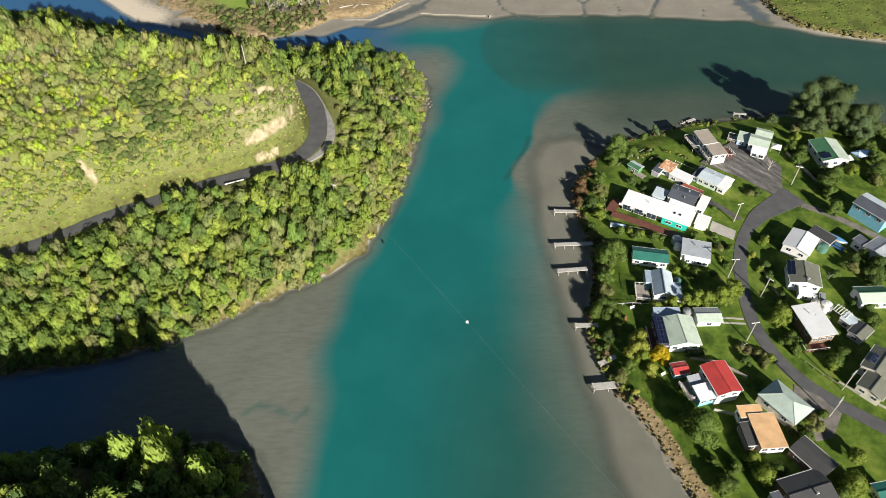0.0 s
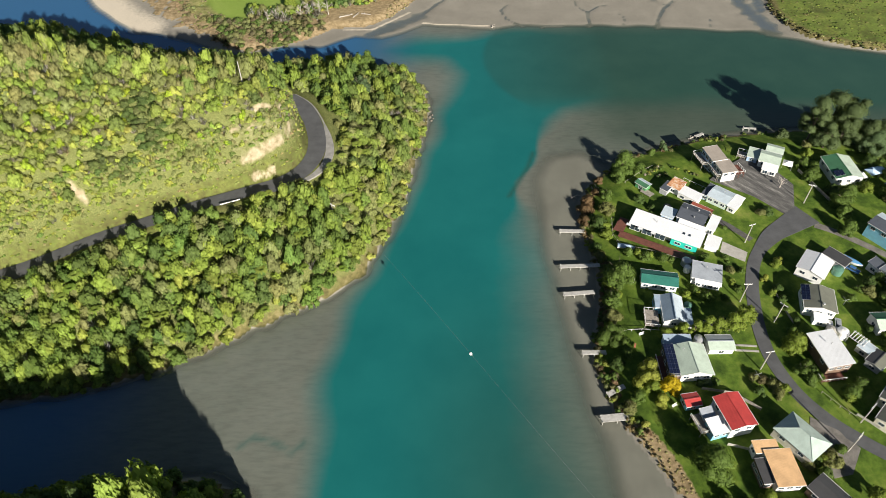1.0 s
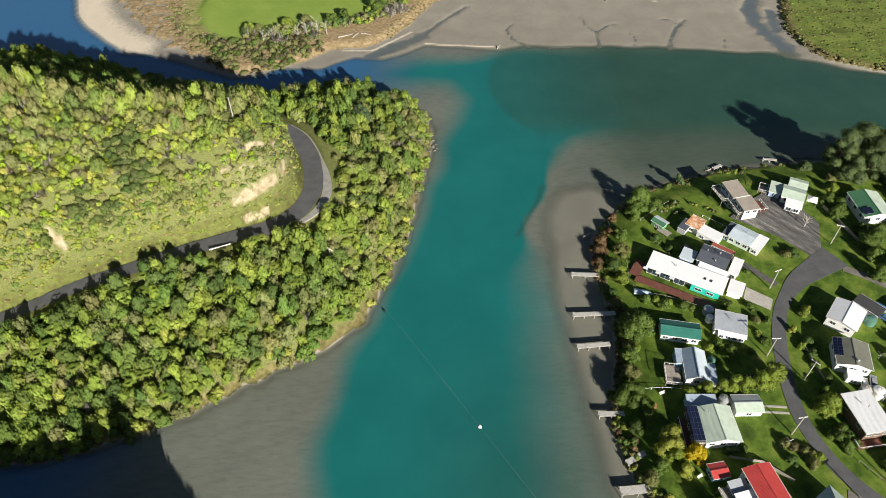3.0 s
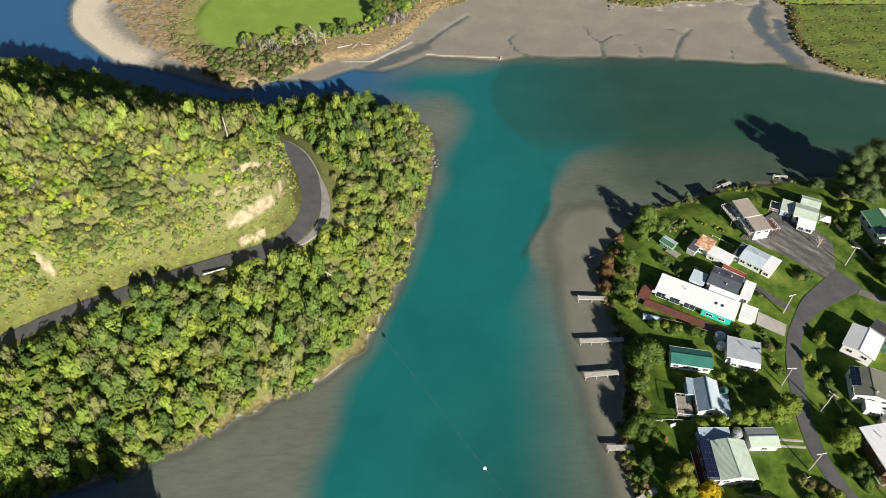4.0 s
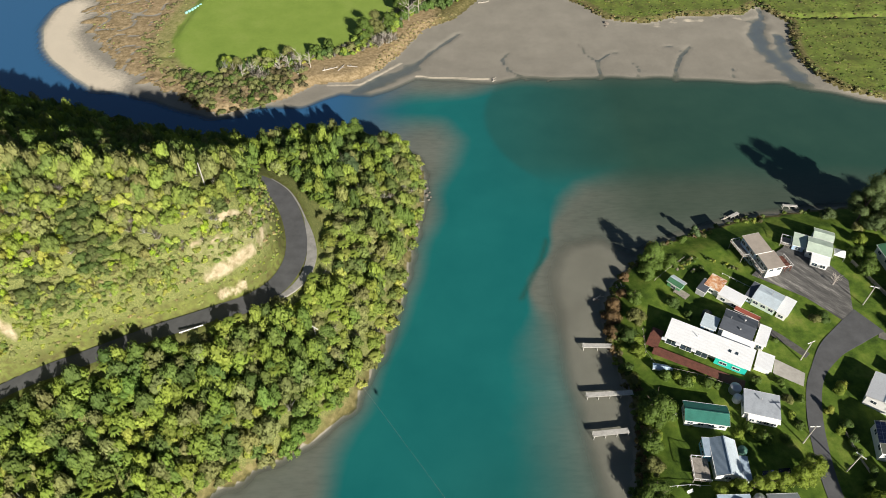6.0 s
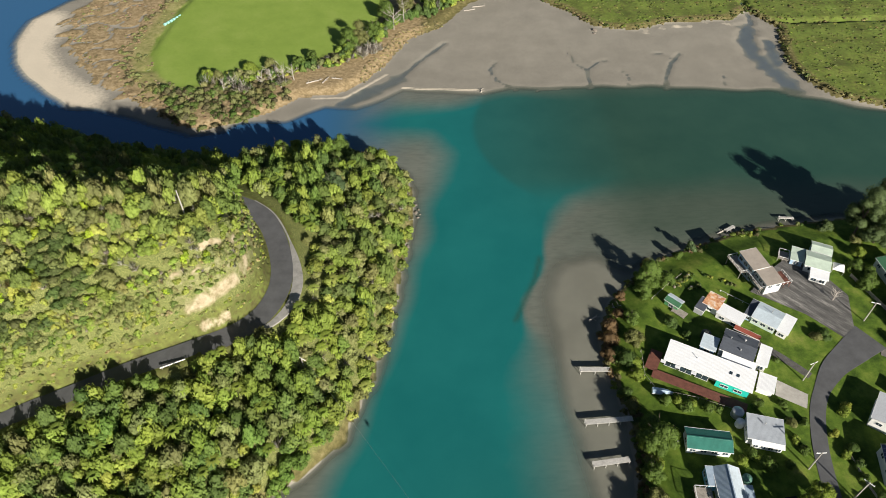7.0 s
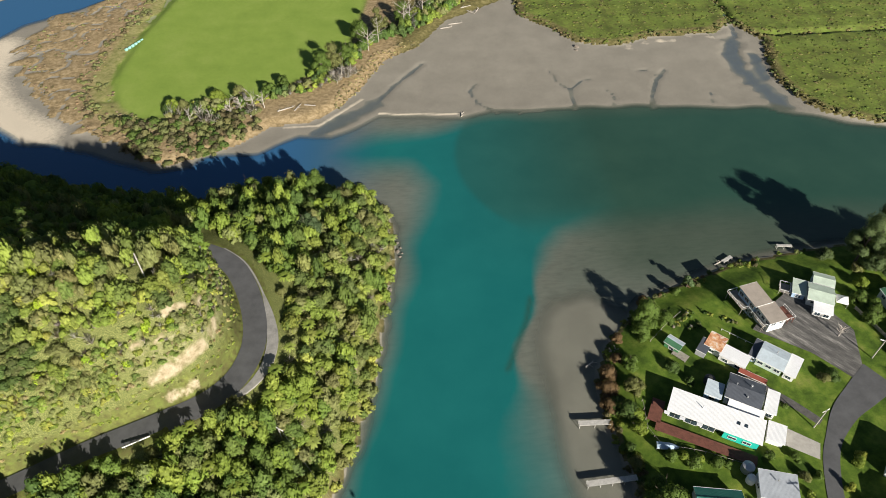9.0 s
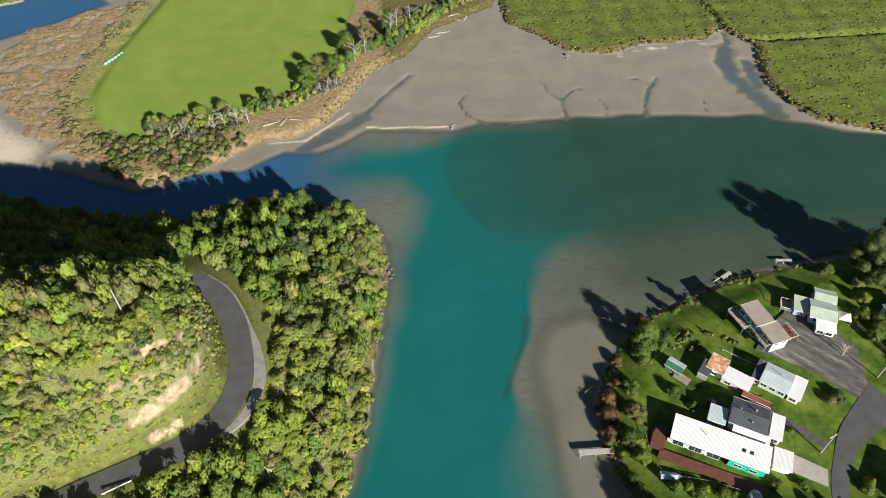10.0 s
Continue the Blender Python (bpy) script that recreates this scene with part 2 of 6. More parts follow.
# ---- the land ----
HEADLAND = [(-700, 60), (-260, 92), (-126, 107), (-103, 111), (-81, 118), (-66, 127), (-51, 137), (-37, 145), (-27, 156), (-19, 176), (-15.5, 192),
            (-11, 220), (-8, 240), (-7.5, 253), (-10, 264), (-18, 271), (-38, 276), (-55, 273), (-70, 270), (-92, 272), (-117, 279), (-144, 292), (-190, 306), (-700, 330)]
NORTH_SHORE = [(-18, 271), (-38, 276), (-55, 273), (-70, 270), (-92, 272), (-117, 279), (-144, 292), (-190, 306), (-700, 330)]
SOUTH_HILL = [(-700, 20), (-260, 62), (-113, 77), (-99, 79), (-79, 84), (-59, 85), (-49, 80), (-45, 72), (-36, 58), (-24, 40), (-15, 10), (-10, -60), (-60, -260), (-700, -400)]
VILLAGE = [(200, -500), (90, -120), (70, 30), (62, 68), (57.5, 79), (55.5, 86), (51.5, 94), (48.2, 99), (46.0, 105), (43.6, 112), (42.6, 120), (44.6, 131), (47.6, 141), (48.8, 149), (49.4, 158), (48.0, 167),
           (46.8, 178), (48.0, 190), (53.5, 199.5), (60.7, 207), (70, 215.4), (86, 222), (105, 228.6), (125, 232), (144, 234), (174, 229), (240, 212), (600, 150), (2600, 60), (2600, -500)]
FLATS = [(-500, 2600), (-300, 620), (-142, 453), (-165, 433), (-187, 418), (-199, 397), (-198, 373), (-190, 355), (-178, 340), (-165, 327), (-153, 317), (-140, 315), (-123, 307), (-106, 299), (-97, 295), (-85, 296.5),
         (-80, 303), (-59, 303), (-44, 313), (-31, 311), (-11, 324), (24, 321), (36, 325), (72, 324), (106, 323.5), (158, 317), (170, 311), (186, 304), (200, 299), (300, 275), (2600, 180), (2600, 2600)]
PADDOCK_SIDE = [(-420, 2600), (-110, 520), (-118, 452), (-129, 399), (-132, 360), (-124, 336), (-118, 317), (-112, 309), (-104, 299.5), (-92, 296), (-81, 300.5), (-66, 308), (-55, 319), (-40, 320), (-28, 330), (-19, 344), (-7, 369), (9, 380), (25, 406), (35, 412), (58, 428), (75, 470), (110, 2600)]
EAST_SIDE = [(66, 480), (61, 409), (75, 394), (85, 378), (105, 373), (122, 380), (157, 382), (168, 392), (172, 382), (177, 373), (170.5, 353), (168, 338), (170.5, 322), (177, 310), (193, 301.5), (300, 277), (2600, 183), (2600, 2600), (130, 2600)]
BEACH = [(44, 214), (40.4, 210), (38.0, 203), (37.2, 193), (37.6, 184), (37.0, 170.6), (37.6, 160), (39.5, 140), (41, 122), (42.6, 108), (45, 97), (46, 88), (46.5, 80), (50, 66), (56, 50), (75, 60), (75, 190), (60, 210), (52, 216)]
CHANNEL = [(-35, 0), (-35.5, 70), (-35, 82), (-34, 96), (-33, 113), (-31.6, 128), (-26.6, 148), (-19, 169), (-13.5, 186), (-9.2, 208), (-4.5, 230), (2, 252), (5, 276), (-1, 287), (-20, 289), (-34, 297), (-28, 303), (-14, 309), (30, 317), (60, 321), (100, 324), (150, 321), (176, 309), (215, 294), (420, 246),
           (420, 206), (180, 246), (119, 253), (88, 252.8), (63, 250.5), (51, 248), (44, 240), (38, 227), (34, 212), (28.5, 199), (23, 178), (20.5, 151), (19.6, 128), (19.8, 109), (20.7, 92), (22, 70), (24, 0)]
DROP_OFF = [(23.5, 193), (27.2, 200.8), (31.8, 210), (34.6, 219), (36.0, 224)]
SEAM = [(-53.6, 94.0), (-50.3, 96.6), (-44.7, 94.9), (-39.8, 92.4), (-37.2, 94.9)]
HILL_ROAD = [(-260, 75), (-200, 101), (-160, 122), (-135, 138), (-117.3, 148.3), (-106, 155.0), (-92.4, 160.6), (-78.4, 166.5), (-63.6, 171.5), (-54.2, 175.8), (-48.0, 181.6), (-44.9, 189), (-44.4, 196), (-45.8, 204), (-48.8, 212.8), (-53.0, 220.6), (-59, 226), (-66, 229.5)]
VILLAGE_ROAD = [(126, 180), (118, 175), (108.7, 168.3), (100, 157), (94.6, 141), (92.4, 123), (95, 110), (100.5, 100.6), (108, 93.4), (116, 87.3), (132, 74), (150, 58), (190, 20)]


def smooth(a, lo, hi):
    t = np.clip((a - lo) / (hi - lo), 0, 1)
    return t * t * (3 - 2 * t)


def to_line(x, y, line):
    """Distance from the points to a chain of straight pieces."""
    best = np.full(x.shape, 1e9)
    for (ax, ay), (bx, by) in zip(line[:-1], line[1:]):
        dx, dy = bx - ax, by - ay
        k = np.clip(((x - ax) * dx + (y - ay) * dy) / (dx * dx + dy * dy), 0, 1)
        best = np.minimum(best, np.hypot(x - ax - k * dx, y - ay - k * dy))
    return best


def inside(x, y, poly):
    """Signed distance to an outline, positive within it."""
    odd = np.zeros(x.shape, bool)
    for (ax, ay), (bx, by) in zip(poly, poly[1:] + poly[:1]):
        if ay != by:
            odd ^= ((ay > y) != (by > y)) & (x < (bx - ax) * (y - ay) / (by - ay) + ax)
    d = to_line(x, y, poly + poly[:1])
    return np.where(odd, d, -d)


def curve(line, step=2.0):
    """A chain rounded off (Catmull-Rom) and cut into even steps."""
    p = np.array([line[0]] + list(line) + [line[-1]], float)
    out = []
    for i in range(1, len(p) - 2):
        n = max(2, int(np.hypot(*(p[i + 1] - p[i])) / step))
        for k in range(n):
            t = k / n
            out.append(0.5 * (2 * p[i] + (p[i + 1] - p[i - 1]) * t + (2 * p[i - 1] - 5 * p[i] + 4 * p[i + 1] - p[i + 2]) * t * t + (3 * p[i] - p[i - 1] - 3 * p[i + 1] + p[i + 2]) * t ** 3))
    return [tuple(q) for q in out] + [tuple(p[-1])]


def waves(x, y, size, seed):
    """Smooth rolling variation of about one, from a few sine waves."""
    r, total = np.random.RandomState(seed), 0
    for k in range(7):
        a, f = r.uniform(0, 6.28), r.uniform(0.6, 1.9) / size
        total = total + np.sin((x * math.cos(a) + y * math.sin(a)) * f * 6.28 + r.uniform(0, 6.28)) / 2.6
    return total


HILL_LINE = curve(HILL_ROAD, 5)
ROAD_LINE = curve(VILLAGE_ROAD, 4)
HILL_CORE = [q for q in HILL_LINE] + [(-72, 246), (-84, 300), (-300, 340)]


def road_z(x, y):
    """Height of the hill road, which climbs from the west to the bend."""
    return 20.3 - 0.10 * np.clip(-x - 62, 0, 60)



def height(x, y):
    """Height of the land and the river bed, and the cover of the ground (lawn, marsh, sand, wet or not)."""
    wob = waves(x, y, 14, 3)
    head, south, vil, flat = (inside(x, y, p) for p in (HEADLAND, SOUTH_HILL, VILLAGE, FLATS))
    head, flat = head + 0.5 * waves(x, y, 13, 60), flat + 0.6 * waves(x, y, 34, 61)
    pad, east, beach = (inside(x, y, p) for p in (PADDOCK_SIDE, EAST_SIDE, BEACH))
    beach = beach + 0.5 * waves(x, y, 24, 12)
    road, core = to_line(x, y, HILL_LINE), inside(x, y, HILL_CORE)
    lip = np.maximum(np.maximum(head, south), np.maximum(np.maximum(vil, flat), np.minimum(0.5 * beach - 0.25, -0.25)))
    z = np.clip(0.09 * lip, -3.0, 0.10)
    # exposed sand, cut by shallow runnels
    z = np.where(flat > 0, z + 0.35 * smooth(flat, 4, 70) + 0.03 * wob * smooth(flat, 1, 5), z)
    run = np.minimum.reduce([to_line(x, y, q) / w for q, w in RUNNELS]) + 0.18 * waves(x, y, 9, 40)
    z = np.where(flat > -4, z - (z + 0.12) * (1 - smooth(run, 0.4, 1.25)), z)
    # meadow, marsh and paddock beyond the river
    z = np.where(pad > -1, np.maximum(z, -0.1 + 1.9 * smooth(pad, -1, 6) + 0.03 * wob * smooth(pad, 0, 5)), z)
    z = np.where(east > -1, np.maximum(z, -0.1 + 1.8 * smooth(east, -1, 3) + 0.15 * wob * smooth(east, 0, 5)), z)
    ditch = np.minimum(to_line(x, y, DITCH), to_line(x, y, DITCH_EAST)) + 0.5 * waves(x, y, 8, 77)
    z = np.where(east > 2, z - (z + 0.12) * (1 - smooth(ditch, 0.8, 2.6)), z)
    salt = inside(x, y, MARSH) + 3.0 * waves(x, y, 17, 21)
    salt = np.where((np.abs(waves(x, y, 26, 33)) < 0.14) & (x < -116) & (inside(x, y, PADDOCK) < -14), np.minimum(salt, -2), salt)
    z = np.where(salt > -1, np.maximum(z, 0.1 + 0.7 * smooth(salt, -1, 3) + 0.12 * wob), z)
    west = inside(x, y, WEST_BANK)
    z = np.where(west > -1, np.maximum(z, -0.1 + 1.7 * smooth(west, -1, 4)), z)
    # village: a low bank, then level ground
    z = np.where(vil > 0, np.maximum(z, 0.8 * smooth(vil, 0.0, 1.8) + 1.8 * smooth(vil, 1.0, 12.0) + 0.5 * smooth(vil, 8, 45) + 0.06 * wob * smooth(vil, 2, 6)), z)
    # headland: slope from the shore to the road, the road's bench, the hill within the bend
    out, top, shore = np.clip(road - 3.6, 0, 500), road_z(x, y), np.clip(head, 0, 500)
    slope = top * (shore / (shore + out + 0.01)) ** (0.6 + 0.5 * smooth(-x, 55, 95)) + 0.8 * wob * smooth(road, 6, 14)
    rise = np.clip(core - 3.9, 0, 500)
    nose = smooth(x, -72, -56)
    hill = 22.0 * (1 - np.exp(-rise / (4.5 - 1.2 * nose))) + 0.32 * rise
    hill = top + hill + 0.5 * np.sin(hill * 1.15 + 0.8 * wob) * smooth(rise, 0.4, 2) * (1 - smooth(rise, 9, 14)) + 1.2 * waves(x, y, 26, 8) * smooth(rise, 6, 20)
    hill = np.minimum(hill, 1.5 + 0.64 * to_line(x, y, NORTH_SHORE) + 1.2 * wob * smooth(shore, 2, 10))
    h = np.where(core > 0, hill, slope)
    h = np.where(road < 3.7, top, h)
    h = np.minimum(h, 1.6 * np.clip(head, 0, 500))
    z = np.where(head > 0, np.maximum(h, 0.03), z)
    # the steep hill to the south-west
    brow = np.minimum(-(0.726 * (x + 45) + 0.687 * (y - 80)) / 0.709 - 7.5 - 5.0 * smooth(y, 54, 68), (121 - y) / 2.137 - 7.0)
    steep = (37 + 30 * smooth(-y, -62, -25)) * (1 - np.exp(-south / (22.0 - 8 * smooth(-y, -62, -25))))
    z = np.where(south > 0, np.clip(np.minimum(steep, brow), 1.2 * smooth(south, 0, 2), 70) + 1.0 * wob * smooth(south, 3, 12), z)
    # cover
    lawn = np.where(vil > 2.0, 1.0, 0.0)
    field = smooth(inside(x, y, PADDOCK), -2, 2)
    rough = smooth(east, 1, 6) * 0.5
    field = np.maximum(field, np.clip(smooth(east, 2, 6) * (0.16 + 0.16 * waves(x, y, 18, 95)), 0, 0.75))
    belt = smooth(inside(x, y, PADDOCK), -11, -5) * smooth(-x, 75, 95)
    rough = np.maximum(rough, belt * 0.55)
    field = np.maximum(field, 0.38 * belt)
    lawn = np.maximum(np.maximum(lawn, rough), np.where(west > 2, 0.8, 0))
    verge = np.where((core > 0) & (road < 9) & (road > 2), 0.30, 0)
    lawn = np.maximum(lawn, np.maximum(verge, np.where(head > 3, 0.45, 0)))
    marsh = np.maximum(smooth(salt, -1.5, 1.5) * (1 - 0.35 * belt), smooth(pad, -1, 1) * (1 - field) * smooth(-x, -10, 10) * 0.85)
    dry_bank = smooth(vil, 0.2, 1.0) * (1 - smooth(vil, 3.6, 5.6)) * smooth(-y, -103, -97)
    marsh, lawn = np.maximum(marsh, dry_bank), lawn * (1 - dry_bank)
    sand = np.where((head < -0.6) & (south < 0.3) & (vil < 0.7) & (pad < 0.5) & (east < 0.3) & (salt < 0) & (west < 1), 1.0, 0.0)
    pale = np.exp(-(to_line(x, y, SAND_BAR) / 15.0) ** 2) * 0.85 + np.exp(-((to_line(x, y, EAST_STRAND) + 1.6 * waves(x, y, 11, 14)) / 3.0) ** 2) * 0.62 * (0.75 + 0.35 * waves(x, y, 9, 16))
    pale = pale + 0.95 * np.exp(-(to_line(x, y, SPIT) / 1.0) ** 2) + 0.75 * np.exp(-(to_line(x, y, WATERLINE) / 1.3) ** 2) + 0.3 * np.exp(-(to_line(x, y, SHORE_WEST) / 1.3) ** 2)
    clay = 0.40 * smooth(x, -74, -66) * smooth(rise, 0.6, 2.0) * (1 - smooth(rise, 5, 10)) * (head > 0) * (core > 0) * (y < 214)
    for line, r in SCARS:
        clay = np.maximum(clay, 0.85 * np.exp(-(to_line(x, y, line) / r) ** 2) * (0.92 + 0.10 * waves(x, y, 5, 50)))
    return z, np.stack([lawn, marsh, sand, 1 - np.clip(pale * sand, 0, 1)], -1), field, np.where((head > 1.5) & (road > 5.0), 0.9, 0.0) * (1 - smooth(clay, 0.35, 0.75)), clay


MARSH = [(-176, 424), (-150, 446), (-120, 453), (-126, 399), (-129, 360), (-120, 336), (-99, 322), (-88, 300), (-107, 303), (-123, 315), (-134, 322), (-149, 336), (-158, 352), (-174, 370), (-184, 396)]
WEST_BANK = [(-700, 400), (-232, 430), (-206, 454), (-190, 461), (-200, 482), (-260, 640), (-700, 800)]
PADDOCK = [(-70, 700), (-118, 452), (-128, 399), (-131, 366), (-128, 350), (-120, 336), (-110, 327), (-86, 329), (-62, 338), (-42, 356), (-24, 380), (-14, 440), (20, 470), (60, 700)]
DITCH = [(169.2, 389.5), (169.6, 400.1), (169.9, 416.5), (155.9, 476.5)]
DITCH_EAST = [(169.8, 389.5), (174.9, 380.7), (187.9, 377.3), (211.7, 378.3), (242.9, 378.7), (302.9, 383.7)]
SAND_BAR = [(-191, 396), (-189, 366), (-178, 347), (-164, 331), (-150, 321)]
EAST_STRAND = [(88, 373), (104, 371.5), (119, 375.5), (134, 378), (155, 379)]
SPIT = [(-11, 325.6), (-1.6, 323.8), (12, 323.2), (22, 322.4)]
WATERLINE = [(-50, 318), (-36, 318.5), (-27, 327.6), (-18, 337)]
SHORE_WEST = [(36.9, 160), (36.6, 170.6), (37.2, 184), (36.7, 193), (37.5, 203), (40, 211)]
SCARS = [([(-64.6, 177.2), (-62.2, 178.2), (-58.4, 180.0), (-55.0, 182.8), (-52.8, 185.4)], 0.62), ([(-59.4, 186.2), (-57.6, 188.0), (-55.8, 189.2)], 0.8), ([(-62.5, 176.5), (-58.5, 178.2), (-55.5, 180.2)], 0.4), ([(-53.6, 191.0), (-53.4, 193.4)], 0.6),
         ([(-51.7, 187.6), (-51.0, 191.4)], 0.5), ([(-61.5, 181.6), (-60.0, 182.8)], 0.5), ([(-66.5, 180.5), (-64.5, 181.2)], 0.5), ([(-55.6, 196), (-54.8, 199)], 0.6), ([(-111.6, 161.6), (-109.4, 161.2)], 1.3), ([(-22, 190), (-20, 193)], 1.6)]
DARK_PATCHES = [(-93.5, 182.5, 5.6, 6.6), (-89.5, 176.6, 4.6, 4.2), (-103, 168.5, 4.2, 3.4), (-95.3, 167.6, 3.6, 2.4), (-60.4, 189.6, 2.2, 1.6)]
RUNNELS = [([(-36, 314), (-19, 327), (-12, 333)], 4.2), ([(-13, 332), (-3, 348), (4, 357), (9.4, 364)], 1.3), ([(42, 318), (36.6, 324.6), (31.5, 330), (30.5, 334), (29, 339), (32.4, 345)], 0.8), ([(46, 318), (50, 322), (58, 321.5)], 0.9),
           ([(72, 318), (74, 336.4), (71, 341), (68.9, 345.2), (68, 353.5)], 0.9), ([(74, 337), (80, 344), (84, 345)], 0.6), ([(106, 320), (108, 328), (114.5, 342), (121, 350)], 1.2), ([(117, 345), (112, 350.5), (105.7, 351.5)], 0.6),
           ([(168, 392), (166, 378)], 2.2), ([(162, 374), (157, 362), (156, 346), (160, 330), (162, 316)], 6.0), ([(167, 360), (164, 340)], 4.0), ([(90, 324), (92, 331), (90, 336)], 0.5), ([(133, 322), (135, 330)], 0.5)]


def steps(lo, hi, fine, far):
    """Grid lines: even within lo..hi, ever wider out to far."""
    mid = list(np.arange(lo, hi + 0.1, fine))
    k, out, back = fine * 3, [], []
    a, b = hi, lo
    while a < far:
        a, b, k = a + k, b - k, k * 1.5
        out.append(a), back.append(b)
    return np.array(back[::-1] + mid + out)


def sheet(name, xs, ys, z, mat, attr=None, values=None):
    nx, ny = len(xs), len(ys)
    gx, gy = np.meshgrid(xs, ys)
    me = bpy.data.meshes.new(name)
    i = np.arange(nx * ny).reshape(ny, nx)
    quads = np.stack([i[:-1, :-1], i[:-1, 1:], i[1:, 1:], i[1:, :-1]], -1).reshape(-1, 4)
    fill(me, np.stack([gx.ravel(), gy.ravel(), z.ravel()], -1), quads)
    if attr:
        a = me.attributes.new(attr, "FLOAT_COLOR", "POINT")
        a.data.foreach_set("color", values.reshape(-1).astype(np.float32))
    me.shade_smooth()
    me.materials.append(mat)
    return new(name, me)


def fill(me, verts, faces):
    """Fill a mesh from arrays of corners and of faces with equal numbers of sides."""
    n, k = faces.shape
    me.vertices.add(len(verts))
    me.vertices.foreach_set("co", np.ascontiguousarray(verts, np.float32).ravel())
    me.loops.add(n * k)
    me.loops.foreach_set("vertex_index", np.ascontiguousarray(faces, np.int32).ravel())
    me.polygons.add(n)
    me.polygons.foreach_set("loop_start", np.arange(0, n * k, k, dtype=np.int32))
    me.update(calc_edges=True)


def finer(lines, lo, hi, step):
    """The same lines with closer ones between lo and hi."""
    return np.concatenate([lines[lines < lo], np.arange(lo, hi, step), lines[lines >= hi]])


XS, YS = finer(steps(-225, 260, 1.4, 3600), -82, -42, 0.55), finer(steps(30, 480, 1.4, 3600), 160, 226, 0.55)
GX, GY = np.meshgrid(XS, YS)
LAND, COVER, FIELD, UNDER, BARE = height(GX, GY)
ground = sheet("ground", XS, YS, LAND, GROUND, "zone", COVER)
ground.data.attributes.new("pasture", "FLOAT", "POINT").data.foreach_set("value", FIELD.ravel().astype(np.float32))
ground.data.attributes.new("undergrowth", "FLOAT", "POINT").data.foreach_set("value", UNDER.ravel().astype(np.float32))
ground.data.attributes.new("clay", "FLOAT", "POINT").data.foreach_set("value", BARE.ravel().astype(np.float32))
tagged(ground, "river valley floor with lawns, wet sand flats and steep scrub hills", "ground", kind="structure")


def ground_at(x, y):
    i = int(np.clip(np.searchsorted(XS, x) - 1, 0, len(XS) - 2))
    j = int(np.clip(np.searchsorted(YS, y) - 1, 0, len(YS) - 2))
    u, v = (x - XS[i]) / (XS[i + 1] - XS[i]), (y - YS[j]) / (YS[j + 1] - YS[j])
    return float(LAND[j, i] * (1 - u) * (1 - v) + LAND[j, i + 1] * u * (1 - v) + LAND[j + 1, i] * (1 - u) * v + LAND[j + 1, i + 1] * u * v)


def bed_cover(x, y, floor):
    """What colours the water: deep channel, olive depths, reflected sky painted in as blue, and how clear it is over
    the sand.
    """
    ch = inside(x, y, CHANNEL) + 9.0 * smooth(-y, -205, -150) * smooth(x, -5, 12) + 1.6 * waves(x, y, 46, 5)
    lower, sharp = smooth(-y, -200, -150) * smooth(x, -5, 12), np.exp(-(to_line(x, y, DROP_OFF) / 9.0) ** 2)
    soft = (5.5 + 8.0 * smooth(x, 40, 80) + 11 * lower + 8 * np.exp(-((x + 8) ** 2 + (y - 284) ** 2) / 26.0 ** 2)) * (1 - 0.75 * sharp)
    deep = smooth(ch, -soft, soft + 2 * lower)
    creek = smooth(-x, 12, 56) * smooth(y, 262, 285)
    deep = np.maximum(deep, creek)
    pool = smooth(66 - np.hypot(x - 84, (y - 291) * 1.15), -1.4, 1.6) * smooth(y, 244, 262) * (1 - smooth(x, 60, 120))
    east = np.maximum(0.30 * pool + 0.85 * smooth(x, -5, 130) * smooth(y, 215, 270), 0.5 * smooth(x, -22, 20) * smooth(-y, -170, -70))
    east = np.maximum(east, 0.85 * smooth(x, 30, 80) * smooth(y, 205, 236))
    # sky reflection painted blue on the south-west arm, the creek and the runnels
    sky_tint = np.maximum(smooth(-x, 72, 110) * smooth(-y, -160, -120) * 0.85, smooth(-x, 6, 52) * smooth(y, 255, 285))
    sky_tint = np.maximum(sky_tint, (0.5 + 0.35 * smooth(x, 130, 145)) * smooth(inside(x, y, FLATS), 1, 4) * smooth(x, -60, -40))
    line = np.exp(-(to_line(x, y, DROP_OFF[:-1]) / 0.9) ** 2) * 0.55 + np.exp(-((to_line(x, y, SEAM) + 0.3 * waves(x, y, 5, 15)) / 0.8) ** 2) * 0.3
    return np.stack([np.clip(deep + line, 0, 1), np.clip(np.maximum(east, creek) + line, 0, 1), np.clip(sky_tint, 0, 1), 0.08 + 0.92 * smooth(-floor, 0.0, 0.36)], -1)


WX, WY = finer(steps(-225, 260, 2.4, 3600), -56, 50, 1.1), finer(steps(0, 480, 2.4, 3600), 84, 330, 1.2)
wx, wy = np.meshgrid(WX, WY)
tagged(sheet("water", WX, WY, np.zeros(wx.shape), WATER, "bed", bed_cover(wx, wy, height(wx, wy)[0])), "calm teal tidal river water shoaling to grey mud", "river", kind="structure")


# ---- building helpers ----
def part(name, bm, mat, parent=None, label="", at=None, smoothed=False):
    """Link a bmesh (or a mesh) as one object under a thing or a part."""
    if isinstance(bm, bmesh.types.BMesh):
        me = bpy.data.meshes.new(name)
        bm.normal_update()
        bm.to_mesh(me)
        bm.free()
        me.materials.append(mat)
        if smoothed:
            me.shade_smooth()
    else:
        me = bm
    ob = new(name, me)
    if parent is not None:
        ob.parent = parent
    if at is not None:
        ob.matrix_basis = at
    if label:
        ob["label"] = label
    return ob


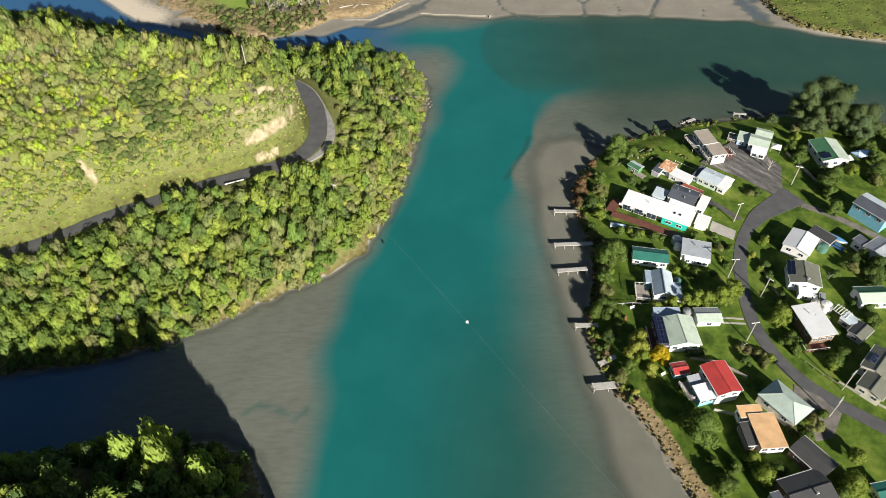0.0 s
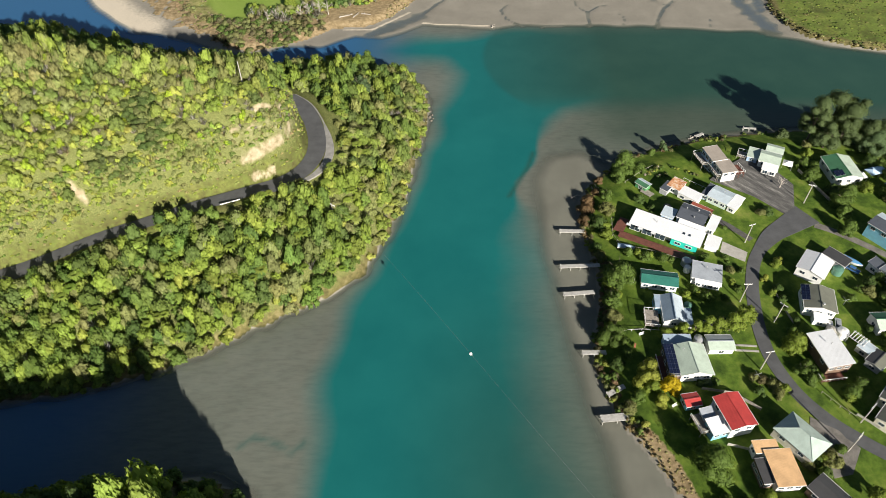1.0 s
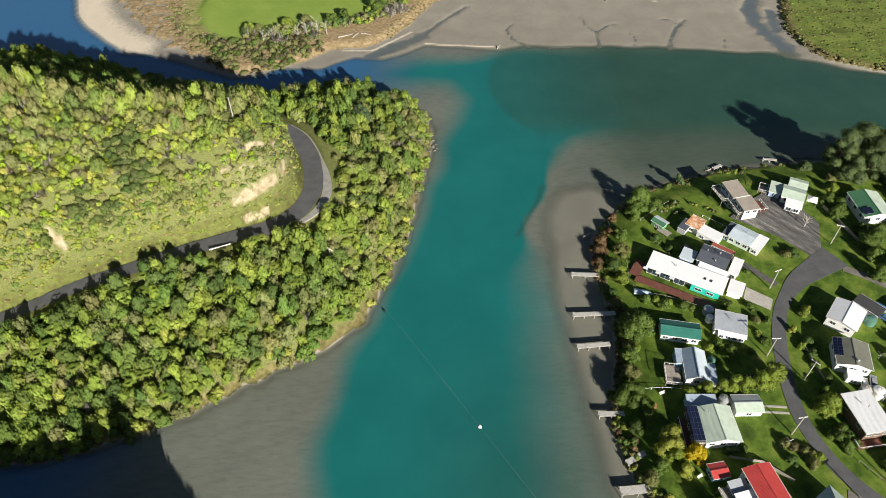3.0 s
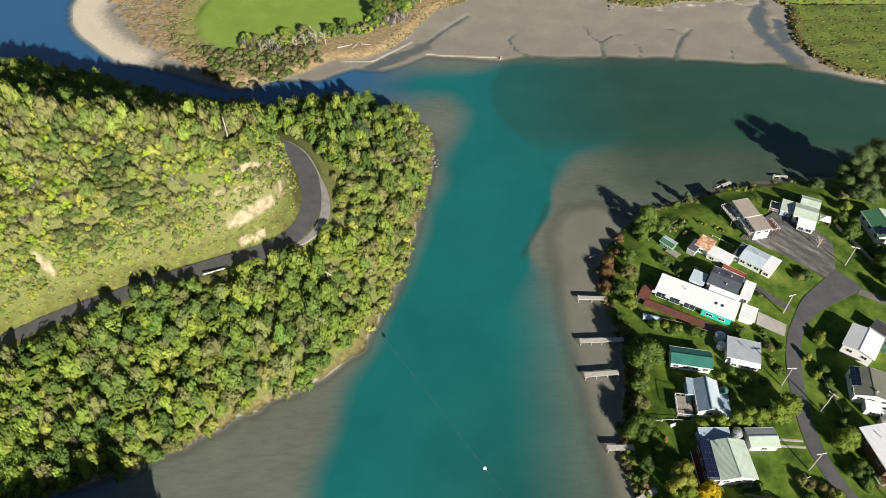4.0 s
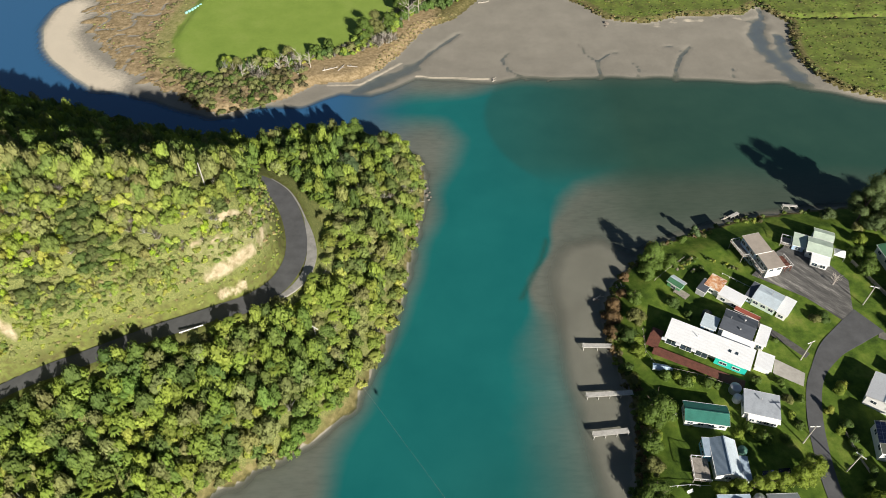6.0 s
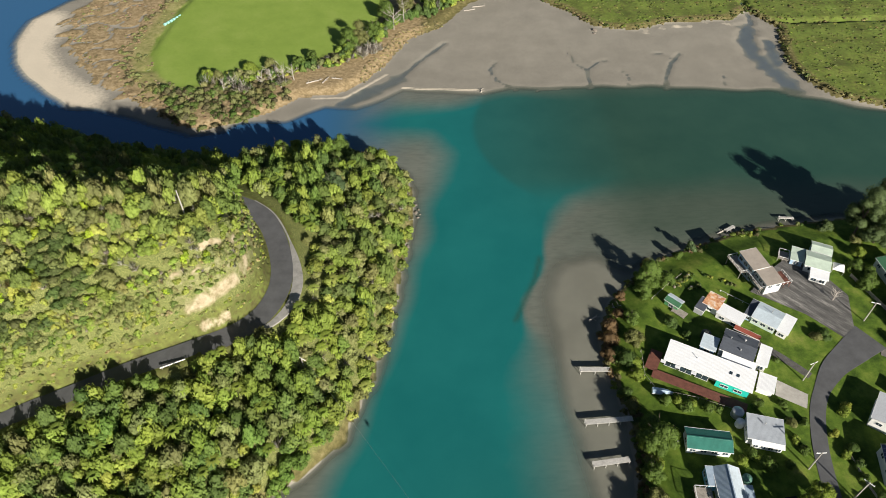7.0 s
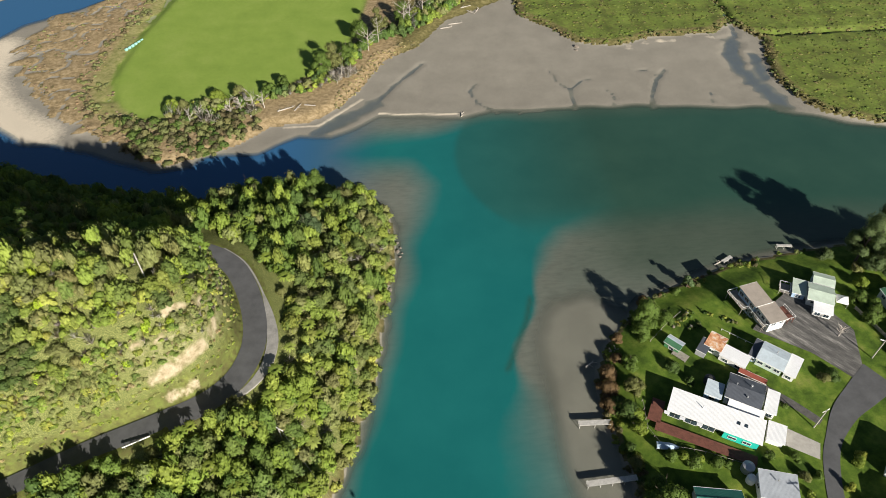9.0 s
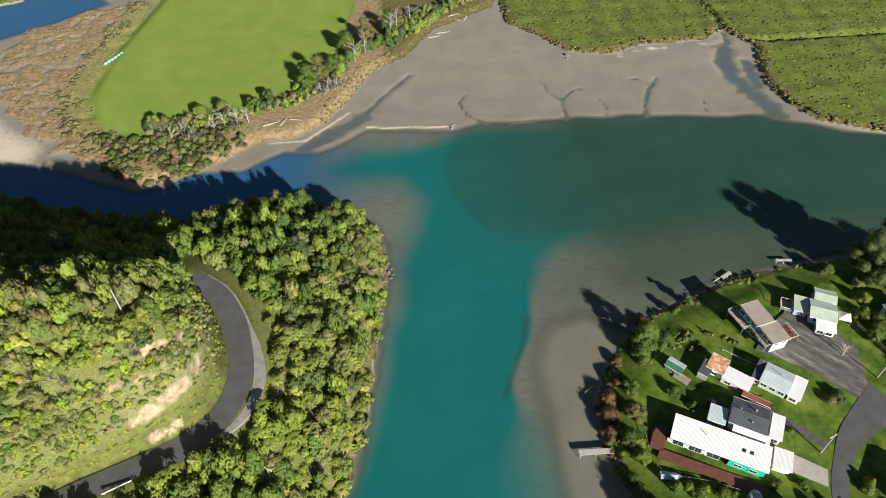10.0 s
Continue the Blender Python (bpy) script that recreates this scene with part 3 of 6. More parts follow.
def thing(name, label, category, m, group=""):
    """An empty at the base of a thing, to carry its parts."""
    ob = new(name)
    ob.empty_display_size = 0.3
    ob.matrix_basis = m
    return tagged(ob, label, category, group)


def box(bm, cx, cy, cz, sx, sy, sz, yaw=0.0, bevel=0.0):
    """A box about its centre, with its edges rounded off a little."""
    m = Matrix.Translation((cx, cy, cz)) @ Matrix.Rotation(yaw, 4, "Z") @ Matrix.Diagonal((sx, sy, sz, 1))
    r = bmesh.ops.create_cube(bm, size=1.0, matrix=m)
    if bevel:
        bmesh.ops.bevel(bm, geom=list({e for v in r["verts"] for e in v.link_edges}), offset=bevel, segments=1, affect="EDGES", profile=0.5)
    return bm


def rod(bm, a, b, r0, r1=None, sides=7):
    """A tapered round bar from a to b."""
    a, b = Vector(a), Vector(b)
    d = b - a
    m = Matrix.Translation((a + b) / 2) @ d.to_track_quat("Z", "Y").to_matrix().to_4x4()
    bmesh.ops.create_cone(bm, cap_ends=True, segments=sides, radius1=r0, radius2=r0 if r1 is None else r1, depth=d.length, matrix=m)
    return bm


def prism(bm, outline, z0, z1):
    """An upright prism over a flat outline."""
    lo = [bm.verts.new((x, y, z0)) for x, y in outline]
    hi = [bm.verts.new((x, y, z1)) for x, y in outline]
    bm.faces.new(lo[::-1]), bm.faces.new(hi)
    for i in range(len(lo)):
        j = (i + 1) % len(lo)
        bm.faces.new((lo[i], lo[j], hi[j], hi[i]))
    return bm


def ribbon(name, line, width, mat, label, lift=0.07, level=None, step=2.0, parent=None, side=0.0):
    """A paved strip along a line, laid on the land, with its thickness."""
    pts = curve(line, step)
    bm = bmesh.new()
    rows = []
    for i, p in enumerate(pts):
        a, b = pts[max(0, i - 1)], pts[min(len(pts) - 1, i + 1)]
        d = Vector((b[0] - a[0], b[1] - a[1], 0)).normalized()
        n = Vector((-d.y, d.x, 0))
        w = width(i / (len(pts) - 1)) if callable(width) else width
        c = Vector((p[0], p[1], 0)) + n * side
        zs = [ground_at(*(c + n * (k * w / 2)).xy) for k in (-1, -0.5, 0, 0.5, 1)]
        z = (float(level(c.x, c.y)) if level is not None else max(zs)) + lift
        rows.append([bm.verts.new(c + n * (k * w / 2) + Vector((0, 0, q))) for k, q in ((-1.0, z - 0.5), (-1.0, z), (-0.5, z + 0.02), (0, z + 0.03), (0.5, z + 0.02), (1.0, z), (1.0, z - 0.5))])
    for r, s in zip(rows[:-1], rows[1:]):
        for k in range(6):
            bm.faces.new((r[k], s[k], s[k + 1], r[k + 1]))
    bmesh.ops.recalc_face_normals(bm, faces=bm.faces)
    return tagged(part(name, bm, mat), label, name, kind="structure")


def paved(name, outline, mat, label, lift=0.06, thick=0.4):
    z = max(ground_at(x, y) for x, y in outline) + lift
    bm = prism(bmesh.new(), outline, z - thick, z)
    bmesh.ops.recalc_face_normals(bm, faces=bm.faces)
    return tagged(part(name, bm, mat), label, "pavement", kind="structure")


# ---- roads ----
ribbon("road", HILL_ROAD, 6.2, ASPHALT, "narrow dark asphalt road cut into the hillside", 0.06, road_z)
ribbon("road", VILLAGE_ROAD, lambda k: 4.0 + 6.0 * max(0, 1 - k * 8), ASPHALT, "grey asphalt village street ending in a turning head", 0.08)
ribbon("pavement", [(-50.5, 175.2), (-45.0, 178.6), (-41.0, 184.2), (-39.7, 190), (-39.9, 196), (-41.8, 204), (-45.3, 213.6), (-50.4, 222.6), (-57.0, 228.6)], lambda k: 0.5 + 2.4 * math.sin(math.pi * min(1, k * 1.6)), plain("pale_gravel", (0.30, 0.29, 0.27), 0.95, 0, 0.3, 0.5, 4), "pale gravel shoulder on the outside of the bend", 0.03, road_z)
paved("pavement", [(97.5, 199), (106, 207), (115, 213), (119, 208), (124, 203), (127, 196), (123, 184), (119, 179), (116, 183), (110.5, 189.5)], worn_seal(), "worn grey chip-sealed parking yard beside the houses")
paved("pavement", [(92.6, 166.6), (99.3, 161.6), (97.2, 157.4), (90.3, 161.8)], CONCRETE, "pale concrete driveway beside the long white house")
paved("pavement", [(96.5, 101), (93, 92), (96, 84), (101, 85), (106, 92), (102, 97.5)], GRAVEL, "grey sealed driveway mouth by the street")


ribbon("pavement", [(102.5, 167.5), (97.5, 173.5), (91, 180), (86.5, 184.5)], 2.4, plain("dark_chip_drive", (0.11, 0.105, 0.10), 0.95, 0, 0.5, 0.5, 4), "dark narrow driveway between two cottages", 0.05)
ribbon("pavement", [(126.5, 174.8), (132, 171.5), (139, 165.5), (148, 157), (156, 150)], 2.8, GRAVEL, "pale gravel lane to the eastern houses", 0.05)
for dy in (-0.9, 0.9):
    ribbon("pavement", [(83.2, 123.4 + dy), (90.0, 123.0 + dy)], 0.7, CONCRETE, "pale concrete wheel strip beside the garage", 0.05)


# ---- plants: patterns built once, of unit crown radius ----
def ball_lobe(rng, centre, r, squash):
    """The dense heart of a lobe: a lumpy ball."""
    ring = [(math.cos(a), math.sin(a)) for a in np.arange(5) * math.pi * 0.4]
    v = np.array([(0, 0, 1)] + [(0.8 * c, 0.8 * q, 0.6) for c, q in ring] + [(c, q, -0.3) for c, q in ring], float)
    f = []
    for k in range(5):
        a, b = 1 + k, 1 + (k + 1) % 5
        f += [(0, a, b), (a, a + 5, b + 5), (a, b + 5, b)]
    v = v * (0.9 + 0.2 * rng.rand(len(v)))[:, None]
    return v * np.array([r, r, r * squash]) + centre, np.array(f)


def leaf_pattern(seed, lobes, leaves, size, tall=1.0, spread=0.62, squash=0.8, small=1.0, low=0.55):
    """Crown of lumpy lobes covered with leaf sprays. Gives corners, faces, how light each corner's colour is, and the way it faces."""
    rng = np.random.RandomState(seed)
    V, F, T, N, n = [], [], [], [], 0
    cs = []
    for k in range(lobes):
        a, d = rng.uniform(0, 6.28), spread * math.sqrt(rng.uniform(0.05, 1)) if k else 0.0
        r = rng.uniform(0.38, 0.58) * small if k else 0.62 * (0.9 if small < 1 else 1)
        z = tall * (1.0 - 0.75 * (d / 0.8) ** 2) * rng.uniform(low, 1.0) - r * 0.25
        cs.append((np.array([d * math.cos(a), d * math.sin(a), max(z, 0.15)]), r))
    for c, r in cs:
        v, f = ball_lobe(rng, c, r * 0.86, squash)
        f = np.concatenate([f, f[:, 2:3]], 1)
        # hearts tinted darker than the leaves: the crown's inner shade, put into the colour
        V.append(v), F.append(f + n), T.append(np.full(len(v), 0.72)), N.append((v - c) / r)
        n += len(v)
    share = np.array([r * r for _, r in cs])
    share = (share / share.sum() * leaves).astype(int)
    for (c, r), m in zip(cs, share):
        d = rng.normal(size=(m, 3))
        d[:, 2] = np.abs(d[:, 2]) * 1.1 - 0.35
        d /= np.linalg.norm(d, axis=1)[:, None]
        p = c + d * np.array([r, r, r * squash]) * rng.uniform(0.82, 1.22, (m, 1))
        nn = d + rng.normal(size=(m, 3)) * 0.3
        nn /= np.linalg.norm(nn, axis=1)[:, None]
        u = np.cross(nn, rng.normal(size=(m, 3)))
        u /= np.linalg.norm(u, axis=1)[:, None]
        w = np.cross(nn, u)
        s = size * rng.uniform(0.55, 1.3, (m, 1))
        q = np.stack([p - u * s - w * s * 0.4, p + u * s - w * s * 0.4, p + w * s * 1.0], 1).reshape(-1, 3)
        i = np.arange(3 * m).reshape(m, 3) + n
        V.append(q), F.append(np.concatenate([i, i[:, 2:3]], 1))
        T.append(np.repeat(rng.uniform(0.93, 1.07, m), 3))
        N.append(np.repeat(d * 0.75 + nn * 0.35 + np.array([0, 0, 0.2]), 3, axis=0))
        n += 3 * m
    return np.concatenate(V), np.concatenate(F), np.concatenate(T), np.concatenate(N)


def fern_pattern(seed, fronds=13):
    """Tree fern: a rosette of arching fronds, each a folded strip, on a short trunk."""
    rng = np.random.RandomState(seed)
    V, F, T, N, n = [], [], [], [], 0
    for k in range(fronds):
        a = 6.283 * k / fronds + rng.uniform(-0.15, 0.15)
        d, s = np.array([math.cos(a), math.sin(a), 0]), np.array([-math.sin(a), math.cos(a), 0])
        reach = rng.uniform(0.8, 1.1)
        for t in range(6):
            r = (0.08 + t * 0.185) * reach
            z = 0.95 + 0.30 * math.sin(min(1, r / 0.55) * 1.6) - 0.45 * max(0, r - 0.45) ** 1.5
            w = (0.06, 0.13, 0.15, 0.13, 0.09, 0.02)[t]
            V.append(np.array([d * r + s * w + [0, 0, z - w * 0.35], d * r + [0, 0, z], d * r - s * w + [0, 0, z - w * 0.35]]))
            T.append(np.full(3, rng.uniform(0.85, 1.15)))
            N.append(np.array([d * (r - 0.3) + s * 0.3 + [0, 0, 1], d * (r - 0.3) + [0, 0, 1], d * (r - 0.3) - s * 0.3 + [0, 0, 1]]))
            if t:
                b = n - 3
                F += [[b, b + 1, n + 1, n], [b + 1, b + 2, n + 2, n + 1]]
            n += 3
    return np.concatenate(V), np.array(F), np.concatenate(T), np.concatenate(N)


def twig_pattern(seed, twigs=60):
    """Bare grey shrub: thin crossed sticks."""
    rng = np.random.RandomState(seed)
    V, F, T, N = [], [], [], []
    for k in range(twigs):
        a, e = rng.uniform(0, 6.28), rng.uniform(0.5, 1.45)
        d = np.array([math.cos(a) * math.cos(e), math.sin(a) * math.cos(e), math.sin(e)])
        p0 = d * rng.uniform(0.0, 0.5) + [0, 0, 0.1]
        p1 = p0 + (d + rng.normal(size=3) * 0.35) * rng.uniform(0.4, 0.75)
        s = np.cross(p1 - p0, rng.normal(size=3))
        s = s / np.linalg.norm(s) * 0.026
        n = 4 * k
        V.append(np.array([p0 - s * 1.5, p0 + s * 1.5, p1 + s * 0.5, p1 - s * 0.5]))
        F.append([n, n + 1, n + 2, n + 3]), T.append(np.full(4, rng.uniform(0.8, 1.2))), N.append(np.tile(d + [0, 0, 0.6], (4, 1)))
    return np.concatenate(V), np.array(F), np.concatenate(T), np.concatenate(N)


def leafy_mesh(name, V, F, C, N):
    """A mesh of leaves from corners, faces (a triangle repeats its last corner), colours and facings."""
    me = bpy.data.meshes.new(name)
    tri = F[:, 2] == F[:, 3]
    me.vertices.add(len(V))
    me.vertices.foreach_set("co", V.astype(np.float32).ravel())
    loops = np.concatenate([F[tri][:, :3].ravel(), F[~tri].ravel()]).astype(np.int32)
    starts = np.concatenate([np.arange(tri.sum()) * 3, tri.sum() * 3 + np.arange((~tri).sum()) * 4]).astype(np.int32)
    me.loops.add(len(loops))
    me.loops.foreach_set("vertex_index", loops)
    me.polygons.add(len(F))
    me.polygons.foreach_set("loop_start", starts)
    me.update(calc_edges=True)
    me.attributes.new("tint", "FLOAT_COLOR", "POINT").data.foreach_set("color", C.astype(np.float32).ravel())
    N = N / np.maximum(np.linalg.norm(N, axis=1), 1e-6)[:, None]
    me.attributes.new("custom_normal", "FLOAT_VECTOR", "POINT").data.foreach_set("vector", N.astype(np.float32).ravel())
    me.materials.append(LEAF)
    return me


BROAD = [leaf_pattern(10 + k, 12, 470, 0.098, 0.95, 0.74, 0.85, 0.62) for k in range(7)]
BUSHY = [leaf_pattern(30 + k, 6, 165, 0.132, 0.8, 0.76, 0.85, 0.66) for k in range(7)]
TUFTS = [leaf_pattern(90 + k, 2, 30, 0.27, 0.8, 0.7, 0.8, 0.7) for k in range(4)]
FERNS = [fern_pattern(50 + k) for k in range(3)]
TWIGS = [twig_pattern(60 + k) for k in range(3)]


def thicket(name, label, plants, category="forest"):
    """Many plants in one mesh: rows of (pattern, x, y, z, radius, height, tint)."""
    rng = np.random.RandomState(len(plants))
    V, F, C, N, n = [], [], [], [], 0
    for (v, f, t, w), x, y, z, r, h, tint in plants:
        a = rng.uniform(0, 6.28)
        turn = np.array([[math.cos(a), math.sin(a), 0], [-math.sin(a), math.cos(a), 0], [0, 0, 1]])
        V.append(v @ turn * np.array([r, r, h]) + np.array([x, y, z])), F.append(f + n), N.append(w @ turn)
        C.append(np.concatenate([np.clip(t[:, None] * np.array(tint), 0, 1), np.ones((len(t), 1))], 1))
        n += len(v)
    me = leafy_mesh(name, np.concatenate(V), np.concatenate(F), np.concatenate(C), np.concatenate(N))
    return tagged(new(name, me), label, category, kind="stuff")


GREENS = {"russet": (0.215, 0.145, 0.075), "bright": (0.30, 0.41, 0.03), "deep": (0.092, 0.148, 0.04), "mid": (0.13, 0.20, 0.044), "lime": (0.235, 0.31, 0.052), "yellow": (0.335, 0.37, 0.07),
          "olive": (0.22, 0.235, 0.085), "blue": (0.12, 0.18, 0.08), "grey": (0.42, 0.39, 0.32), "brown": (0.165, 0.148, 0.07), "fern": (0.23, 0.315, 0.05), "gold": (0.52, 0.40, 0.02), "dry": (0.33, 0.28, 0.13), "marsh": (0.27, 0.205, 0.115), "shelter": (0.125, 0.175, 0.07)}


def tint(rng, *names):
    c = np.array(GREENS[names[rng.randint(len(names))]]) * (1.05, 1.05, 1.18)
    return c * rng.uniform(0.94, 1.2) * (1 + rng.uniform(-0.06, 0.06, 3))


def scatter(seed, x0, x1, y0, y1, gap, keep):
    """Jittered places over a stretch of the plan for which keep(x, y) holds."""
    rng = np.random.RandomState(seed)
    nx, ny = int((x1 - x0) / gap), int((y1 - y0) / gap)
    gx, gy = np.meshgrid(x0 + (np.arange(nx) + 0.5) * gap, y0 + (np.arange(ny) + 0.5) * gap)
    gx, gy = gx + rng.uniform(-0.45, 0.45, gx.shape) * gap, gy + rng.uniform(-0.45, 0.45, gy.shape) * gap
    ok = keep(gx, gy)
    return list(zip(gx[ok], gy[ok]))


def with_fields(places, *fields):
    """Places with the values of several fields at each."""
    x, y = np.array([p[0] for p in places]), np.array([p[1] for p in places])
    return list(zip(x, y, *(f(x, y) for f in fields)))


def blend(rng, mean, keep, *names):
    """A plant's tint, drawn towards the mean colour of its stand."""
    c = np.array(GREENS[names[rng.randint(len(names))]]) * (1.05, 1.05, 1.18)
    c = np.array(mean) + (c - np.array(mean)) * keep
    return c * rng.uniform(0.76, 1.20) * (1 + rng.uniform(-0.06, 0.06, 3))


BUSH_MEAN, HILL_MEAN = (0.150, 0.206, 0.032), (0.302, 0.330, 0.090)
rng = np.random.RandomState(4)
# bush between the road and the river, and on the shaded north slope
plants = []
for x, y, near, core, shore, s, lit, tip in with_fields(scatter(1, -215, -5, 95, 306, 2.8, lambda x, y: (x > -128 - 0.27 * (y - 110)) & (inside(x, y, HEADLAND) > -0.5) & ((inside(x, y, HILL_CORE) < 0) | (y > 206)) & (to_line(x, y, HILL_LINE) > np.where((x > -56) & (y > 176) & (y < 212), 8.0, np.where((x > -72) & (y >= 212), 8.5, 5.2)))),
                                                        lambda x, y: to_line(x, y, HILL_LINE), lambda x, y: inside(x, y, HILL_CORE), lambda x, y: inside(x, y, HEADLAND), lambda x, y: waves(x, y, 26, 71), lambda x, y: waves(x, y, 40, 72), lambda x, y: waves(x, y, 20, 73)):
    k, z = rng.rand(), ground_at(x, y) - 0.2
    cap = 0.8 + 0.2 * min(1, (near - 5) / 14)
    if (x + 66) ** 2 + (y - 166) ** 2 < 34 or (x + 33) ** 2 + (y - 172) ** 2 < 22:
        cap *= 0.4
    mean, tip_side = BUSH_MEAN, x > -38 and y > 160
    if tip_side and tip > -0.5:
        # dry pale yellow, lightened further in place of sun on the east slope
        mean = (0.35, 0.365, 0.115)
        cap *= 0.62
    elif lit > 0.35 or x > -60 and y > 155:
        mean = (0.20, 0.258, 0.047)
    if k < 0.07 + 0.13 * (s > 0.25):
        plants.append((FERNS[rng.randint(3)], x, y, z, rng.uniform(1.7, 2.5), rng.uniform(3.2, 5.4) * cap, blend(rng, mean, 0.5, "fern", "lime")))
    elif k < (0.34 if tip_side and tip > 0.0 else 0.10 + 0.10 * (s > 0.25)):
        plants.append((TWIGS[rng.randint(3)], x, y, z, 1.9, rng.uniform(2.5, 4.5) * cap, tint(rng, "grey")))
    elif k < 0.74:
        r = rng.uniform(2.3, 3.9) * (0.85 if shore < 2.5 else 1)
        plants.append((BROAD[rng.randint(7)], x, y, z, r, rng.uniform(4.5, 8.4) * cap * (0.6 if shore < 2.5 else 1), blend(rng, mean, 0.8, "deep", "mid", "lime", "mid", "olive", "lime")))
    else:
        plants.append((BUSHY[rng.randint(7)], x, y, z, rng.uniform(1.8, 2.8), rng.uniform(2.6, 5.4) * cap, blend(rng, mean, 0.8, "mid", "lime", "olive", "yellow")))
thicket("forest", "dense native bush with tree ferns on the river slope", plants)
# scrub over the hill, in patches of one kind
plants = []
for x, y, bare, core, a, b in with_fields(scatter(2, -205, -44, 120, 226, 2.0, lambda x, y: (x > -128 - 0.27 * (y - 110)) & (inside(x, y, HILL_CORE) > np.where(x > -70, 7.8, 6.1)) & (y < 209 + 2 * np.sin(x * 0.4))),
                                          lambda x, y: np.minimum.reduce([to_line(x, y, line) - r for line, r in SCARS]), lambda x, y: inside(x, y, HILL_CORE), lambda x, y: waves(x, y, 19, 81), lambda x, y: waves(x, y, 12, 82)):
    k, z = rng.rand(), ground_at(x, y) - 0.3
    if bare < 0.3 or (x + 64.2) ** 2 + (y - 194.2) ** 2 < 5 or (x + 63.6) ** 2 + (y - 192.2) ** 2 < 4:
        continue
    size = 0.75 if core < 11 else 1.0
    back = smooth(np.float64(y), 186, 200)
    dark = min(((x - px) / rx) ** 2 + ((y - py) / ry) ** 2 for px, py, rx, ry in DARK_PATCHES) < 1
    mean = np.array(HILL_MEAN) * (1 - 0.10 * back) * ((1.06, 1.04, 0.9) if a > 0.4 else (0.95, 0.97, 1.08) if a < -0.5 else (1, 1, 1))
    if dark:
        plants.append((BUSHY[rng.randint(7)], x, y, z, rng.uniform(2.0, 2.8), rng.uniform(1.7, 2.5), blend(rng, (0.105, 0.140, 0.042), 0.3, "mid", "deep", "olive")))
    elif k < 0.10 + 0.20 * (b > 0.65) + 0.16 * (core < 16 and x > -75 and b > -0.2):
        plants.append((TWIGS[rng.randint(3)], x, y, z, 1.6 * size, rng.uniform(1.6, 2.6) * size, tint(rng, "grey", "grey", "dry")))
    elif k < 0.11 + 0.15 * (a < -0.8):
        plants.append((FERNS[rng.randint(3)], x, y, z, rng.uniform(1.3, 1.9) * size, rng.uniform(1.8, 3.0) * size, blend(rng, mean, 0.4, "fern", "lime", "yellow")))
    elif k < 0.30 + 0.5 * back:
        plants.append((BROAD[rng.randint(7)], x, y, z, rng.uniform(1.9, 3.4) * size, rng.uniform(2.4, 5.2) * (size + 0.45 * back), blend(rng, mean, 0.75, "mid", "olive", "lime", "olive")))
    else:
        plants.append((BUSHY[rng.randint(7)], x, y, z, rng.uniform(1.2, 2.5) * size, rng.uniform(1.2, 3.6) * size, blend(rng, mean, 0.9, "yellow", "lime", "olive", "lime", "yellow", "bright")))
# low growth on the steep bank above the road
for x, y, core, near in with_fields(scatter(21, -150, -42, 125, 232, 0.85, lambda x, y: (inside(x, y, HILL_CORE) > 4.2) & (to_line(x, y, HILL_LINE) < 10.5)), lambda x, y: inside(x, y, HILL_CORE), lambda x, y: np.minimum.reduce([to_line(x, y, line) - r for line, r in SCARS])):
    k, face = rng.rand(), x > -72
    if near < 0 and k > 0.10 or k < 0.12:
        continue
    if core > (6.0 if face else 5.1) and k > (0.74 if face else 0.52):
        plants.append((BUSHY[rng.randint(7)], x, y, ground_at(x, y) - 0.2, rng.uniform(0.9, 1.8), rng.uniform(0.9, 2.2), blend(rng, HILL_MEAN, 0.8, "yellow", "lime", "olive", "mid")))
    elif core > 5.6 and k > (0.60 if face else 0.47):
        plants.append((TWIGS[rng.randint(3)], x, y, ground_at(x, y), 0.9, rng.uniform(0.9, 1.6), tint(rng, "grey", "dry")))
    else:
        low = 0.6 if core < 5.4 else 1.0
        plants.append((TUFTS[rng.randint(4)], x, y, ground_at(x, y) - 0.1, rng.uniform(0.5, 1.1), rng.uniform(0.6, 1.5) * low, blend(rng, (0.30, 0.28, 0.12) if face and core > 5.2 else (0.27, 0.31, 0.06), 0.8, "yellow", "olive", "dry", "lime", "mid", "olive")))
thicket("scrub", "sunlit yellow-green scrub with ferns covering the hill", plants, "shrubs")
# woods on the south-west hill
plants = []
for x, y in scatter(3, -150, -20, 30, 90, 4.2, lambda x, y: inside(x, y, SOUTH_HILL) > 1.0):
    k, z = rng.rand(), ground_at(x, y)
    brow = -(0.726 * (x + 45) + 0.687 * (y - 80)) / 0.709
    tall = min(1.0, max(0.35, (brow - z) / 8.0))
    if k < 0.2:
        plants.append((FERNS[rng.randint(3)], x, y, z, rng.uniform(1.8, 2.6), rng.uniform(3, 6) * tall, tint(rng, "fern", "mid")))
    else:
        plants.append((BROAD[rng.randint(7)], x, y, z, rng.uniform(2.4, 4.0), rng.uniform(5.0, 8.5) * tall, tint(rng, "mid", "deep", "lime", "mid")))
for x, y, r, h in [(-71, 71, 3.6, 10), (-65, 74, 4.2, 11), (-58, 73.5, 4.0, 10.5), (-55, 68, 4.4, 11), (-62, 68, 3.8, 11)]:
    plants.append((BROAD[rng.randint(7)], x, y, ground_at(x, y), r, h + 2, tint(rng, "mid", "lime")))
